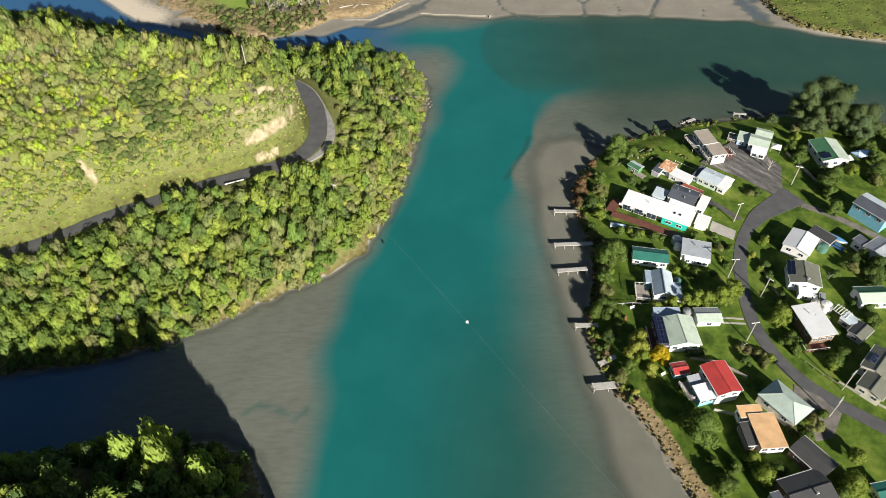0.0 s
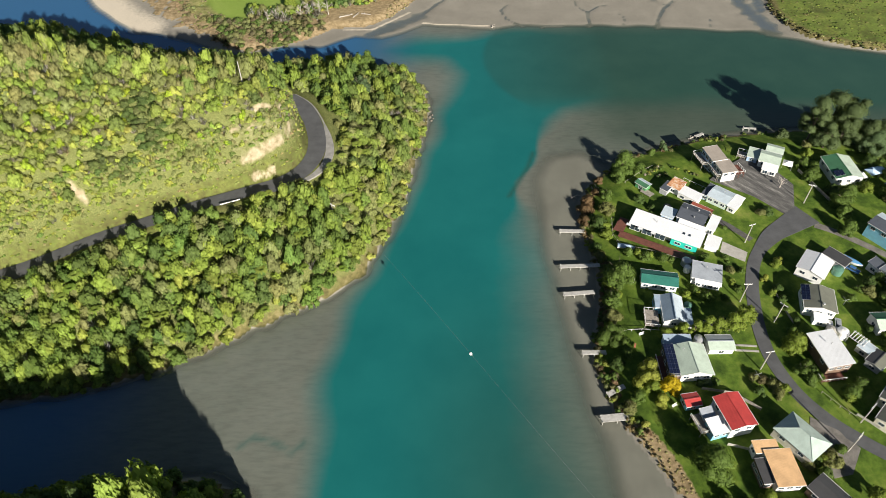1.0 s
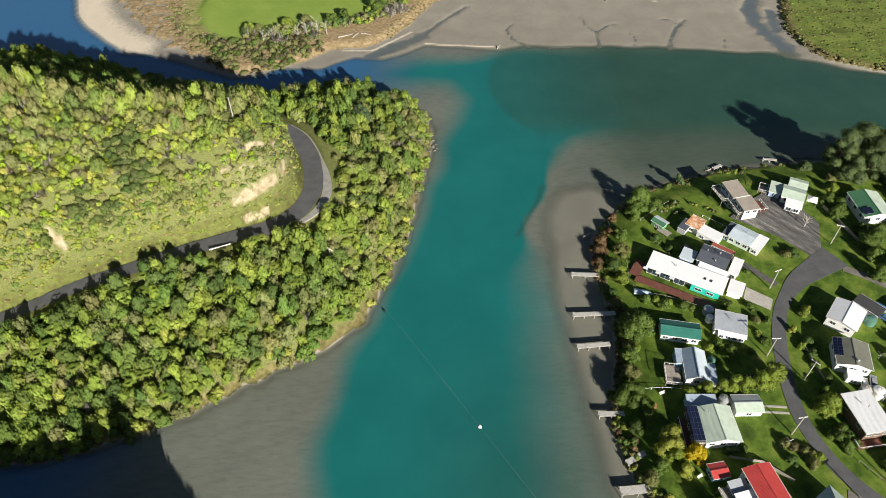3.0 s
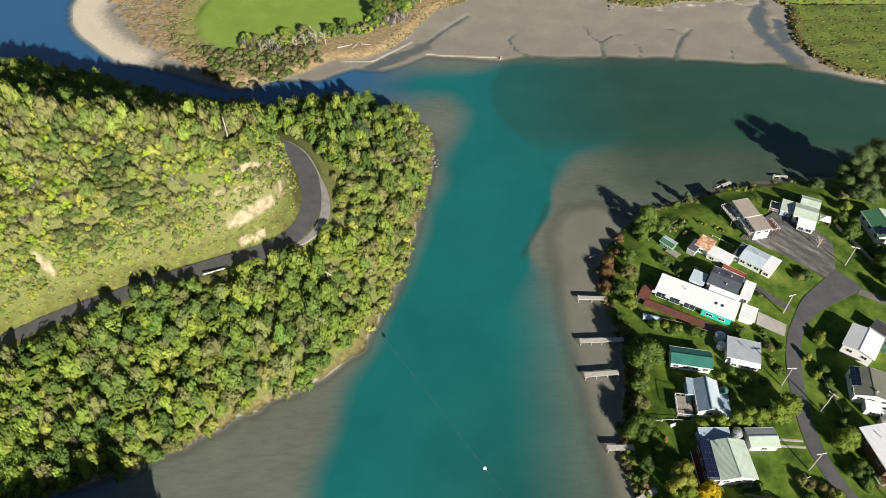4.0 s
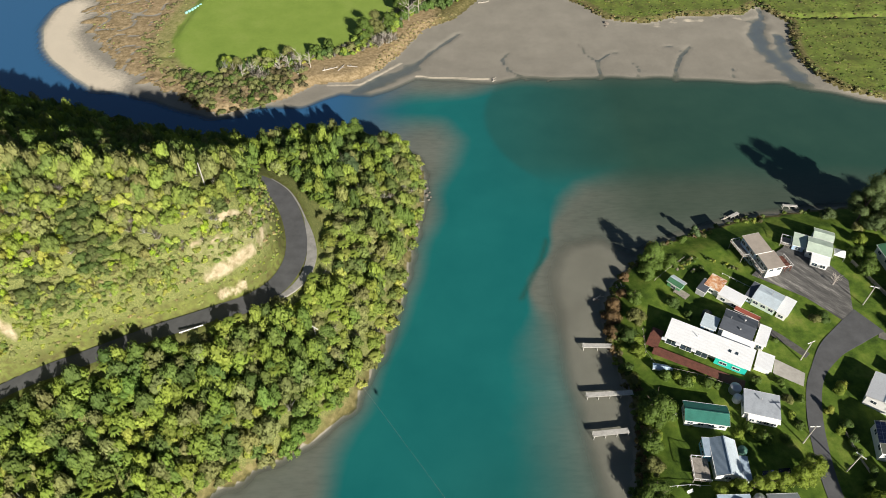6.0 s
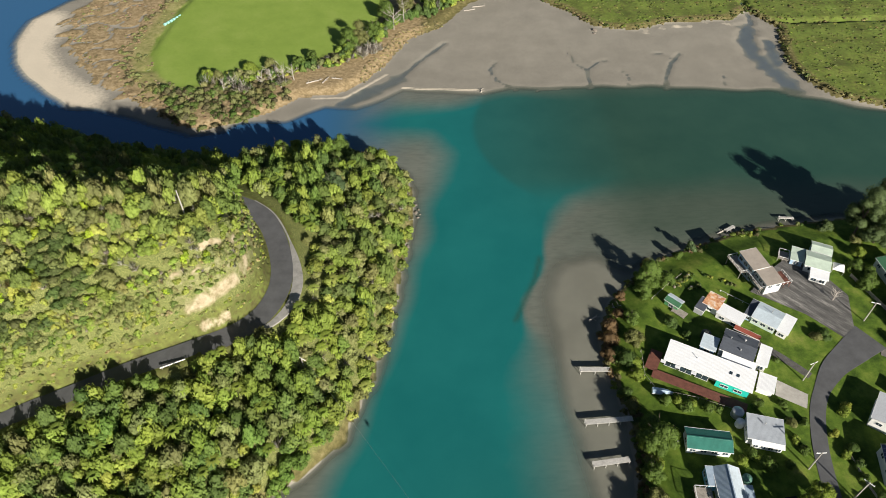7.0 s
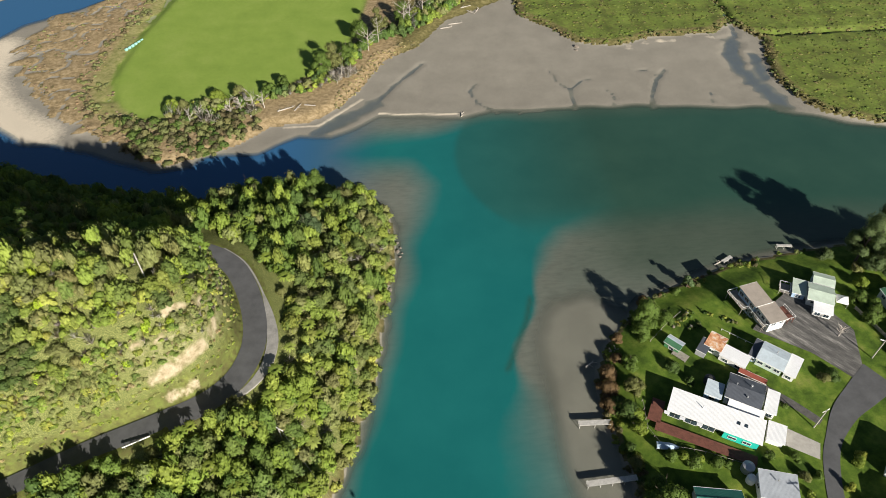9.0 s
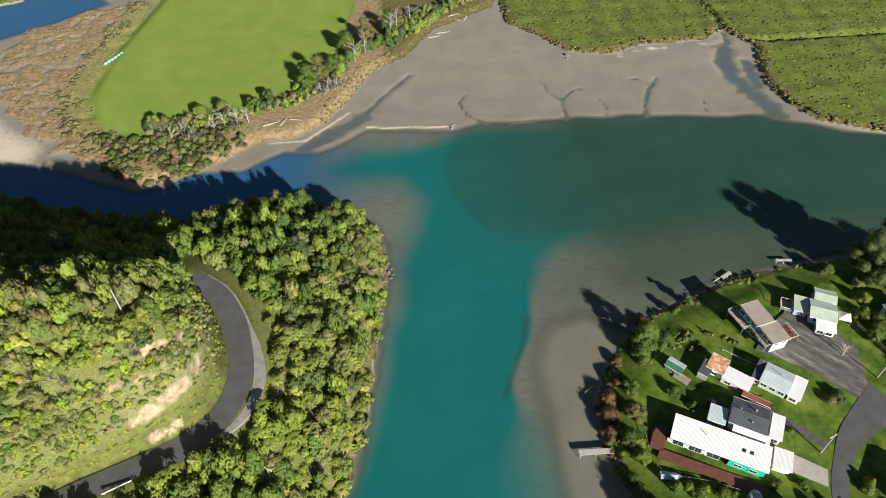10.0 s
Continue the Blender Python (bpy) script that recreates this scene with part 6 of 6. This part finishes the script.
for x, y in scatter(15, -30, 10, 318, 385, 1.9, lambda x, y: (inside(x, y, PADDOCK_SIDE) > 0) & (inside(x, y, PADDOCK_SIDE) < 7)):
    plants.append((TUFTS[rng.randint(4)], x, y, ground_at(x, y) - 0.1, rng.uniform(0.7, 1.3), rng.uniform(0.3, 0.7), tint(rng, "brown", "dry", "dry")))
for x, y in scatter(17, -122, -58, 294, 330, 2.3, lambda x, y: (inside(x, y, PADDOCK_SIDE) > 0.5) & (inside(x, y, PADDOCK) < -1.5) & (waves(x, y, 16, 91) > -0.5) & (inside(x, y, PADDOCK) < -3)):
    plants.append((BUSHY[rng.randint(7)], x, y, ground_at(x, y) - 0.1, rng.uniform(1.8, 3.2), rng.uniform(1.2, 3.0), 0.72 * tint(rng, "olive", "olive", "brown", "mid")))
for x, y in scatter(18, -150, -95, 318, 455, 2.0, lambda x, y: (np.abs(inside(x, y, PADDOCK) + 9 + 3 * waves(x, y, 20, 98)) < 3.2) & (waves(x, y, 9, 44) > -0.1)):
    plants.append((BUSHY[rng.randint(7)], x, y, ground_at(x, y) - 0.1, rng.uniform(1.2, 2.1), rng.uniform(0.6, 1.4), 0.85 * tint(rng, "olive", "brown", "olive")))
thicket("marsh_grass", "brown rushes and saltmarsh tufts", plants, "grass")
plants = []
for x, y, into, s in with_fields(scatter(16, 60, 262, 298, 470, 1.75, lambda x, y: (inside(x, y, EAST_SIDE) > 0.2) & (rng.rand(*x.shape) < np.where(inside(x, y, EAST_SIDE) < 3.5, 1.0, 0.34 + 0.3 * (waves(x * 0.4, y * 1.8, 16, 97) > 0.1)))),
                                 lambda x, y: np.minimum(inside(x, y, EAST_SIDE), np.minimum(to_line(x, y, DITCH), to_line(x, y, DITCH_EAST)) + 0.8), lambda x, y: waves(x * 0.5, y * 1.4, 21, 66)):
    near = into < 2.2 + 1.2 * math.sin(x * 0.5 + y * 0.3)
    if near and rng.rand() < 0.2:
        continue
    c = blend(rng, (0.15, 0.135, 0.055), 0.6, "brown", "olive", "deep", "dry") if near else blend(rng, (0.13, 0.175, 0.036) if s < 0.2 else (0.185, 0.17, 0.055), 0.45, "mid", "olive", "lime", "brown")
    plants.append((TUFTS[rng.randint(4)], x, y, ground_at(x, y) - 0.15, rng.uniform(0.7, 2.0), rng.uniform(0.12, 0.30) * (rng.uniform(2.0, 5.0) if near else 1), c))
thicket("marsh_grass", "lumpy green rush meadow beyond the flats", plants, "grass")


# ---- jetties, poles, tanks and other things ----
BOARDS = plain("bleached_jetty_boards", (0.50, 0.485, 0.455), 0.85, 0, 0.25, 1.2, 12)


def jetty(x0, y0, x1, y1, w=1.5, top=1.5):
    a, b = Vector((x0, y0, 0)), Vector((x1, y1, 0))
    L, yaw = (b - a).length, math.degrees(math.atan2(y1 - y0, x1 - x0))
    j = thing("jetty", "weathered grey timber jetty on posts over the mud", "jetty", pose(x0, y0, 0, 0, 0, yaw), "village jetties")
    n, me = int(L / 0.3), None
    for i in range(n):
        m = pose((i + 0.5) * L / n, rng.uniform(-0.04, 0.04), top + rng.uniform(-0.01, 0.01))
        if me is None:
            me = part("plank", box(bmesh.new(), 0, 0, 0, L / n - 0.03, w, 0.07), BOARDS, j, at=m).data
        else:
            part("plank", me, BOARDS, j, at=m)
    for s in (-1, 1):
        part("bearer", box(bmesh.new(), L / 2, s * (w / 2 - 0.15), top - 0.14, L, 0.14, 0.2), BOARDS, j)
        for i in range(max(3, int(L / 2.4))):
            u = 0.25 + i * (L - 0.5) / (max(3, int(L / 2.4)) - 1)
            part("post", rod(bmesh.new(), (u, s * (w / 2 - 0.03), -0.9), (u, s * (w / 2 - 0.03), top + (0.35 if i == 0 else 0.05)), 0.10, 0.09, 7), BOARDS, j)


for q in [(39.2, 173.5, 47.9, 173.2), (37.4, 156.8, 50.4, 157.4), (37.1, 144.9, 46.8, 145.9), (39.6, 122.7, 46.6, 122.9), (44.5, 108.7, 50.6, 112.0)]:
    jetty(*q)
jetty(41.5, 101.3, 50.1, 102.2, 2.2)
jetty(121.2, 234.0, 126.4, 233.5, 0.9, 1.3)
jetty(100.4, 228.4, 104.2, 230.6, 1.2, 1.0)


def utility_pole(x, y, yaw, h=8.5, arm_too=True):
    p = thing("utility_pole", "grey power pole with a pale crossarm and insulators", "pole", pose(x, y, ground_at(x, y), 0, 0, yaw), "village power poles")
    part("pole", rod(bmesh.new(), (0, 0, -0.5), (0, 0, h), 0.19, 0.13, 9), CONCRETE, p)
    if not arm_too:
        return p
    arm = part("crossarm", box(bmesh.new(), 0, 0.14, h - 0.5, 2.5, 0.16, 0.18, 0, 0.02), WHITE, p)
    for u in (-1.1, -0.5, 0.5, 1.1):
        part("insulator", rod(bmesh.new(), (u, 0.14, h - 0.42), (u, 0.14, h - 0.18), 0.06, 0.05, 6), WHITE, arm)
    return p


for x, y, a in [(99.9, 166.2, 20), (127, 186, -20), (98, 132.7, -50), (90.2, 140.5, 0), (88.4, 116, 10), (109.2, 99.4, 35), (102.3, 91.2, 40)]:
    utility_pole(x, y, a)
p = utility_pole(-64.2, 194.2, 40, 7.6, False)
p["label"], p["group"] = "lone pale power pole standing in the hill scrub", "hill poles"
p = utility_pole(-36.6, 169.4, -35, 4)
p["label"], p["group"] = "short power pole among trees carrying the river cable", "hill poles"


def cable():
    c = thing("river_cable", "thin overhead cable across the river with marker ball", "cable", pose(0, 0, 0))
    ball, way = Vector((6.1, 105.2, 25.6)), Vector((-0.556, 0.831, 0.0))
    pts = [ball + way * s + Vector((0, 0, -0.0009 * (s + 0.0) ** 2 if s > 0 else 0.0004 * s * s)) for s in range(-108, 79, 6)]
    bm = bmesh.new()
    for q, r in zip(pts[:-1], pts[1:]):
        rod(bm, q, r, 0.012, sides=4)
    part("wire", bm, STEEL, c)
    bm = bmesh.new()
    bmesh.ops.create_uvsphere(bm, u_segments=14, v_segments=9, radius=0.42, matrix=Matrix.Translation(ball))
    rod(bm, ball - way * 0.6, ball + way * 0.6, 0.09, sides=6)
    part("marker_ball", bm, WHITE, c, "white round cable marker", smoothed=True)


cable()


def water_tank(x, y, r, h, mat, label):
    t = thing("water_tank", label, "tank", pose(x, y, ground_at(x, y)), "rainwater tanks")
    bm = rod(bmesh.new(), (0, 0, -0.2), (0, 0, h), r, r, 20)
    for k in range(3):
        rod(bm, (0, 0, h * (k + 1) / 4 - 0.06), (0, 0, h * (k + 1) / 4 + 0.06), r + 0.04, r + 0.04, 20)
    part("body", bm, mat, t)
    part("lid", rod(bmesh.new(), (0, 0, h), (0, 0, h + 0.35), r * 0.99, r * 0.35, 20), mat, t)
    part("hatch", rod(bmesh.new(), (r * 0.3, 0, h + 0.2), (r * 0.3, 0, h + 0.42), 0.3, 0.3, 10), mat, t)


PLASTIC_GREEN = plain("green_tank_plastic", (0.09, 0.20, 0.15), 0.5, 0, 0.15)
water_tank(77.6, 156.4, 1.5, 2.2, STEEL, "round grey rainwater tank beside the cottage")
water_tank(77.2, 153.4, 1.1, 2.0, WHITE, "small white rainwater tank beside the cottage")
water_tank(73.2, 125.4, 1.4, 2.2, STEEL, "round grey rainwater tank behind the sage-roofed house")
water_tank(115.6, 127.6, 1.7, 2.4, WHITE, "round white rainwater tank on the lawn")
water_tank(112.8, 128.6, 1.5, 2.0, CONCRETE, "round pale concrete rainwater tank on the lawn")
water_tank(124.6, 152.4, 1.6, 2.2, PLASTIC_GREEN, "dark green plastic rainwater tank by the carport")
water_tank(73.4, 138.2, 1.2, 1.8, PLASTIC_GREEN, "dark green plastic rainwater tank beside the bach")
water_tank(77.5, 182.2, 1.4, 2.0, plain("dark_tank", (0.05, 0.05, 0.05), 0.6), "black plastic rainwater tank behind the white house")
water_tank(58.6, 149.4, 1.1, 1.8, STEEL, "grey rainwater tank beside the teal-roofed house")


def car(x, y, yaw, paint, label):
    c = thing("car", label, "car", pose(x, y, ground_at(x, y) + 0.0, 0, 0, yaw), "parked cars")
    bm = box(bmesh.new(), 0, 0, 0.62, 4.3, 1.75, 0.62, 0, 0.14)
    part("body", bm, paint, c)
    bm = box(bmesh.new(), -0.25, 0, 1.16, 2.5, 1.55, 0.5)
    for v in bm.verts:
        if v.co.z > 1.3:
            v.co.x, v.co.y = -0.25 + (v.co.x + 0.25) * 0.74, v.co.y * 0.84
    part("window", bm, GLASS, c, "dark car windows")
    part("roof", box(bmesh.new(), -0.25, 0, 1.43, 1.75, 1.28, 0.06, 0, 0.02), paint, c)
    for sx in (-1.35, 1.35):
        for sy in (-0.82, 0.82):
            w = part("wheel", rod(bmesh.new(), (sx, sy - 0.1, 0.32), (sx, sy + 0.1, 0.32), 0.32, 0.32, 12), plain_tyre, c)
            part("rim", rod(bmesh.new(), (sx, sy - 0.11, 0.32), (sx, sy + 0.11, 0.32), 0.18, 0.18, 10), STEEL, w)
    for sy in (-0.6, 0.6):
        part("headlight", box(bmesh.new(), 2.13, sy, 0.68, 0.08, 0.32, 0.16), FRAME, c)
        part("tail_light", box(bmesh.new(), -2.13, sy, 0.7, 0.08, 0.28, 0.16), R["red"], c)


plain_tyre = plain("tyre_rubber", (0.025, 0.025, 0.025), 0.9)
CAR_WHITE, CAR_SILVER, CAR_BLUE = plain("white_car_paint", (0.78, 0.78, 0.78), 0.25, 0, 0.05), plain("silver_car_paint", (0.45, 0.47, 0.5), 0.3, 0.4, 0.05), plain("blue_car_paint", (0.05, 0.13, 0.3), 0.25, 0, 0.05)
car(113.6, 130.8, 70, CAR_WHITE, "white parked car in front of the olive-roofed house")
car(116.4, 131.6, 70, CAR_SILVER, "silver parked car in front of the olive-roofed house")
car(130.2, 153.6, -48, CAR_BLUE, "blue parked car behind the carport")


def boat(x, y, yaw, paint, cover, label, L=5.0):
    b = thing("boat", label, "boat", pose(x, y, ground_at(x, y) + 0.25, 0, 0, yaw), "small boats")
    bm = bmesh.new()
    rows = []
    for k in range(8):
        u = k / 7
        w = 0.95 * (1 - max(0, (u - 0.45) / 0.55) ** 2) + 0.03
        zk = -0.2 + 0.35 * max(0, u - 0.6)
        rows.append([bm.verts.new(p) for p in (((u - 0.5) * L, -w, 0.75 + 0.2 * u), ((u - 0.5) * L, -w * 0.75, 0.15 + zk), ((u - 0.5) * L, 0, zk), ((u - 0.5) * L, w * 0.75, 0.15 + zk), ((u - 0.5) * L, w, 0.75 + 0.2 * u))])
    for r, s in zip(rows[:-1], rows[1:]):
        for i in range(4):
            bm.faces.new((r[i], s[i], s[i + 1], r[i + 1]))
    bm.faces.new(rows[0])
    bmesh.ops.recalc_face_normals(bm, faces=bm.faces)
    part("hull", bm, paint, b)
    bm = bmesh.new()
    rows = []
    for k in range(8):
        u = k / 7
        w = 0.97 * (1 - max(0, (u - 0.45) / 0.55) ** 2) + 0.03
        rows.append([bm.verts.new(p) for p in (((u - 0.5) * L, -w, 0.76 + 0.2 * u), ((u - 0.5) * L, 0, 1.0 + 0.35 * math.sin(u * 3.1)), ((u - 0.5) * L, w, 0.76 + 0.2 * u))])
    for r, s in zip(rows[:-1], rows[1:]):
        for i in range(2):
            bm.faces.new((r[i], s[i], s[i + 1], r[i + 1]))
    part("cover", bm, cover, b, "fabric boat cover")
    part("keel", box(bmesh.new(), -0.2, 0, -0.15, L * 0.7, 0.12, 0.25), paint, b)


TARP_BLUE = plain("blue_tarpaulin", (0.10, 0.28, 0.52), 0.6, 0, 0.2)
boat(59.9, 164.0, -12, CAR_WHITE, plain("pale_blue_cover", (0.42, 0.55, 0.68), 0.6), "small white dinghy with a pale blue cover", 5.6)
boat(131.6, 157.0, -45, CAR_WHITE, TARP_BLUE, "blue-covered boat beside the carport", 6.2)


def gazebo(x, y, yaw, s, label, cloth):
    t = thing("gazebo", label, "tent", pose(x, y, ground_at(x, y), 0, 0, yaw), "pop-up gazebos")
    for sx in (-1, 1):
        for sy in (-1, 1):
            part("leg", rod(bmesh.new(), (sx * s * 0.95, sy * s * 0.95, -0.2), (sx * s * 0.95, sy * s * 0.95, 2.1), 0.05), STEEL, t)
    bm = bmesh.new()
    top = bm.verts.new((0, 0, 3.0))
    ring = [bm.verts.new((a * s, b * s, 2.1)) for a, b in ((-1, -1), (1, -1), (1, 1), (-1, 1))]
    low = [bm.verts.new((v.co.x, v.co.y, 1.8)) for v in ring]
    for i in range(4):
        bm.faces.new((ring[i], ring[(i + 1) % 4], top))
        bm.faces.new((low[i], low[(i + 1) % 4], ring[(i + 1) % 4], ring[i]))
    part("canopy", bm, cloth, t)


CLOTH = plain("pale_blue_canvas", (0.45, 0.62, 0.80), 0.7, 0, 0.12)
gazebo(157.5, 201.6, 20, 1.9, "pale blue square canopy tent on the lawn", CLOTH)
gazebo(161.3, 202.8, 20, 1.9, "pale blue square canopy tent on the lawn", CLOTH)
gazebo(161.0, 193.6, 15, 1.7, "small pale blue canopy tent on the lawn", CLOTH)
gazebo(128.2, 206.4, -27, 1.7, "white canopy shelter beside the mint cottage", WHITE)
gazebo(152.6, 199.4, 5, 1.6, "white canopy shelter beside the green-roofed house", WHITE)


def fence(line, h, mat, label, gap=2.2, boards=True):
    f = thing("fence", label, "fence", pose(line[0][0], line[0][1], 0), "garden fences")
    o = Vector((line[0][0], line[0][1], 0))
    for (ax, ay), (bx, by) in zip(line[:-1], line[1:]):
        n = max(1, int(math.hypot(bx - ax, by - ay) / gap))
        for k in range(n):
            p, q = (Vector((ax + (bx - ax) * u, ay + (by - ay) * u, 0)) for u in (k / n, (k + 1) / n))
            p.z, q.z = ground_at(p.x, p.y), ground_at(q.x, q.y)
            part("post", box(bmesh.new(), *(p - o + Vector((0, 0, h / 2 - 0.1))), 0.12, 0.12, h + 0.3), mat, f)
            d = (q - p)
            for u in ((0.3, 0.6, 0.9) if boards else (0.95,)):
                bm = box(bmesh.new(), 0, 0, 0, d.length, 0.05, h * (0.26 if boards else 0.1))
                part("rail", bm, mat, f, at=Matrix.Translation((p + q) / 2 - o + Vector((0, 0, h * u))) @ d.to_track_quat("X", "Z").to_matrix().to_4x4())


fence([(57.5, 178), (56.6, 170), (58.5, 164.8), (69, 161.6), (77, 157.8)], 1.1, WOOD, "weathered timber fence round the white house lawn", boards=False)
fence([(84, 103), (78, 108), (70, 109.5)], 1.3, WOOD, "weathered paling fence between two gardens")
fence([(72.3, 93), (79, 91)], 1.3, CONCRETE, "pale block garden wall beside the red-roofed house")
fence([(131.5, 204), (136.5, 186)], 1.4, WOOD, "dark paling fence beside the mint cottage")
fence([(102.3, 108.2), (105.5, 103.8), (109, 100)], 1.0, WOOD, "low timber rail fence along the verge", boards=False)
fence([(109, 101.5), (113, 97.6), (117, 94.2), (122, 90)], 1.0, CONCRETE, "low pale block wall along the verge")
fence([(102, 145), (102.4, 138), (103.4, 132)], 1.0, DEADWOOD, "low pale picket fence on the verge")
fence([(66, 197.5), (72.5, 203), (78, 207)], 0.9, DEADWOOD, "low weathered fence in the point garden", boards=False)
fence([(88, 199.5), (97, 191.5), (104, 188.2)], 0.7, WHITE, "thin white rail along the lawn edge", boards=False)
fence([(52, 129.6), (58, 129.8), (63, 129.4)], 0.9, WHITE, "white rail fence by the river garden", boards=False)


def guard_rail():
    g = thing("guard_rail", "white roadside guard rail on short posts", "barrier", pose(-72.6, 164.9, float(road_z(-68, 167)) + 0.06, 0, 0, 24))
    me = None
    for k in range(4):
        p = part("post", me if me else box(bmesh.new(), 0, 0, 0.25, 0.14, 0.16, 1.1), WOOD, g, at=pose(k * 1.7 + 2.4, 0, 0))
        me = p.data
    part("rail", box(bmesh.new(), 5, -0.12, 0.6, 6.2, 0.07, 0.34, 0, 0.02), WHITE, g, "white steel rail")


guard_rail()


def driftwood(x, y, L, yaw, seed, label="bleached driftwood log stranded on the sand"):
    rg = np.random.RandomState(seed)
    d = thing("driftwood", label, "driftwood", pose(x, y, ground_at(x, y), 0, 0, yaw), "stranded driftwood")
    bm = rod(bmesh.new(), (-L / 2, 0, 0.15), (L / 2, 0.2, 0.4), 0.3, 0.14, 7)
    part("trunk", bm, DEADWOOD, d)
    bm = bmesh.new()
    for k in range(6):
        u = rg.uniform(-0.4, 0.5) * L
        rod(bm, (u, 0, 0.3), (u + rg.uniform(-1, 1), rg.uniform(-1.6, 1.6), rg.uniform(0.4, 1.4)), 0.1, 0.04, 5)
    part("branch", bm, DEADWOOD, d)


def bale_row():
    for k in range(6):
        t = thing("wrapped_bale", "pale green plastic-wrapped silage bale on the paddock edge", "bale", pose(-129.6 + k * 1.05, 387.0 + k * 1.75, ground_at(-129, 388) + 0.62, 0, 90, 60), "row of wrapped bales")
        bm = rod(bmesh.new(), (0, 0, -0.6), (0, 0, 0.6), 0.66, 0.66, 14)
        bmesh.ops.bevel(bm, geom=[q for q in bm.edges if abs(q.verts[0].co.z - q.verts[1].co.z) < 0.01], offset=0.08, segments=1, affect="EDGES")
        part("wrap", bm, BALE, t)


BALE = plain("pale_bale_wrap", (0.28, 0.56, 0.50), 0.35, 0, 0.1)
bale_row()
for k, (x, y, L, a) in enumerate([(-50, 329, 7, 20), (-45, 330, 5, 60), (-40, 331, 5, -20), (23.8, 321.6, 2.4, 80), (29, 402, 7, 5), (38, 414, 6, -50), (42, 416, 5, 60), (36, 418, 6, 20), (24, 398, 6, 8), (99, 228.5, 3, 20), (55, 196, 3, 10), (47, 192.5, 3, 30)]):
    driftwood(x, y, L, a, k)


def rocks(label, places, seed):
    rg = np.random.RandomState(seed)
    for x, y, r in places:
        bm = bmesh.new()
        bmesh.ops.create_icosphere(bm, subdivisions=2, radius=1.0)
        for v in bm.verts:
            v.co *= 0.8 + 0.35 * rg.rand()
            v.co = Vector((v.co.x * r, v.co.y * r * 0.8, v.co.z * r * 0.6))
        ob = part("rock", bm, ROCK, at=pose(x, y, max(0.0, ground_at(x, y)) + 0.05, 0, 0, rg.uniform(0, 360)))
        tagged(ob, label, "rock", "shore rocks")


rocks("grey-brown boulder at the foot of the headland", [(-6.3, 243, 0.9), (-5.6, 240.5, 0.6), (-6.4, 247, 0.7), (-5.3, 244.6, 0.5), (-7.6, 234, 0.7), (-9.3, 226, 0.8), (-6.8, 250.5, 0.6), (-14.2, 194, 0.7), (-4.8, 242, 0.4)], 3)
rocks("dark low rock on the sand flat", [(85, 374, 1.6), (84, 371, 0.8)], 5)


def garden_bench(x, y, yaw, mat, label):
    b = thing("garden_bench", label, "bench", pose(x, y, ground_at(x, y), 0, 0, yaw), "garden seats")
    part("seat", box(bmesh.new(), 0, 0, 0.45, 1.6, 0.5, 0.07, 0, 0.02), mat, b)
    part("backrest", box(bmesh.new(), 0, 0.26, 0.75, 1.6, 0.07, 0.5, 0, 0.02), mat, b)
    for sx in (-0.7, 0.7):
        for sy in (-0.2, 0.2):
            part("leg", box(bmesh.new(), sx, sy, 0.18, 0.08, 0.08, 0.55), mat, b)


garden_bench(57.6, 128.2, 20, WHITE, "white painted garden bench on the river lawn")
garden_bench(54.9, 124.2, 70, plain("terracotta_paint", (0.42, 0.16, 0.09), 0.7), "terracotta-coloured garden seat on the river lawn")
garden_bench(61.5, 104.4, 30, WHITE, "white painted garden bench beside the golden tree")


def clothesline(x, y):
    c = thing("clothesline", "grey rotary clothesline on the lawn", "clothesline", pose(x, y, ground_at(x, y)), "rotary clotheslines")
    part("pole", rod(bmesh.new(), (0, 0, -0.3), (0, 0, 2.2), 0.05), STEEL, c)
    for k in range(4):
        a = k * math.pi / 2 + 0.3
        part("arm", rod(bmesh.new(), (0, 0, 2.0), (1.3 * math.cos(a), 1.3 * math.sin(a), 2.25), 0.03, sides=5), STEEL, c)


clothesline(121.5, 139.5)
clothesline(86, 113)


def pergola(x, y, yaw, L, W, h):
    p = thing("pergola", "white slatted timber pergola beside a house", "pergola", pose(x, y, ground_at(x, y), 0, 0, yaw))
    for sx in (-1, 1):
        for sy in (-1, 1):
            part("post", box(bmesh.new(), sx * L * 0.46, sy * W * 0.42, h / 2 - 0.1, 0.14, 0.14, h + 0.2), WHITE, p)
    for sy in (-1, 1):
        part("beam", box(bmesh.new(), 0, sy * W * 0.42, h + 0.08, L, 0.12, 0.2), WHITE, p)
    n, me = int(L / 0.75), None
    for k in range(n):
        at = pose((k + 0.5) * L / n - L / 2, 0, h + 0.26)
        q = part("slat", me if me else box(bmesh.new(), 0, 0, 0, 0.2, W, 0.14), WHITE, p, at=at)
        me = q.data


pergola(118.7, 124.6, -54, 5.0, 3.6, 2.6)
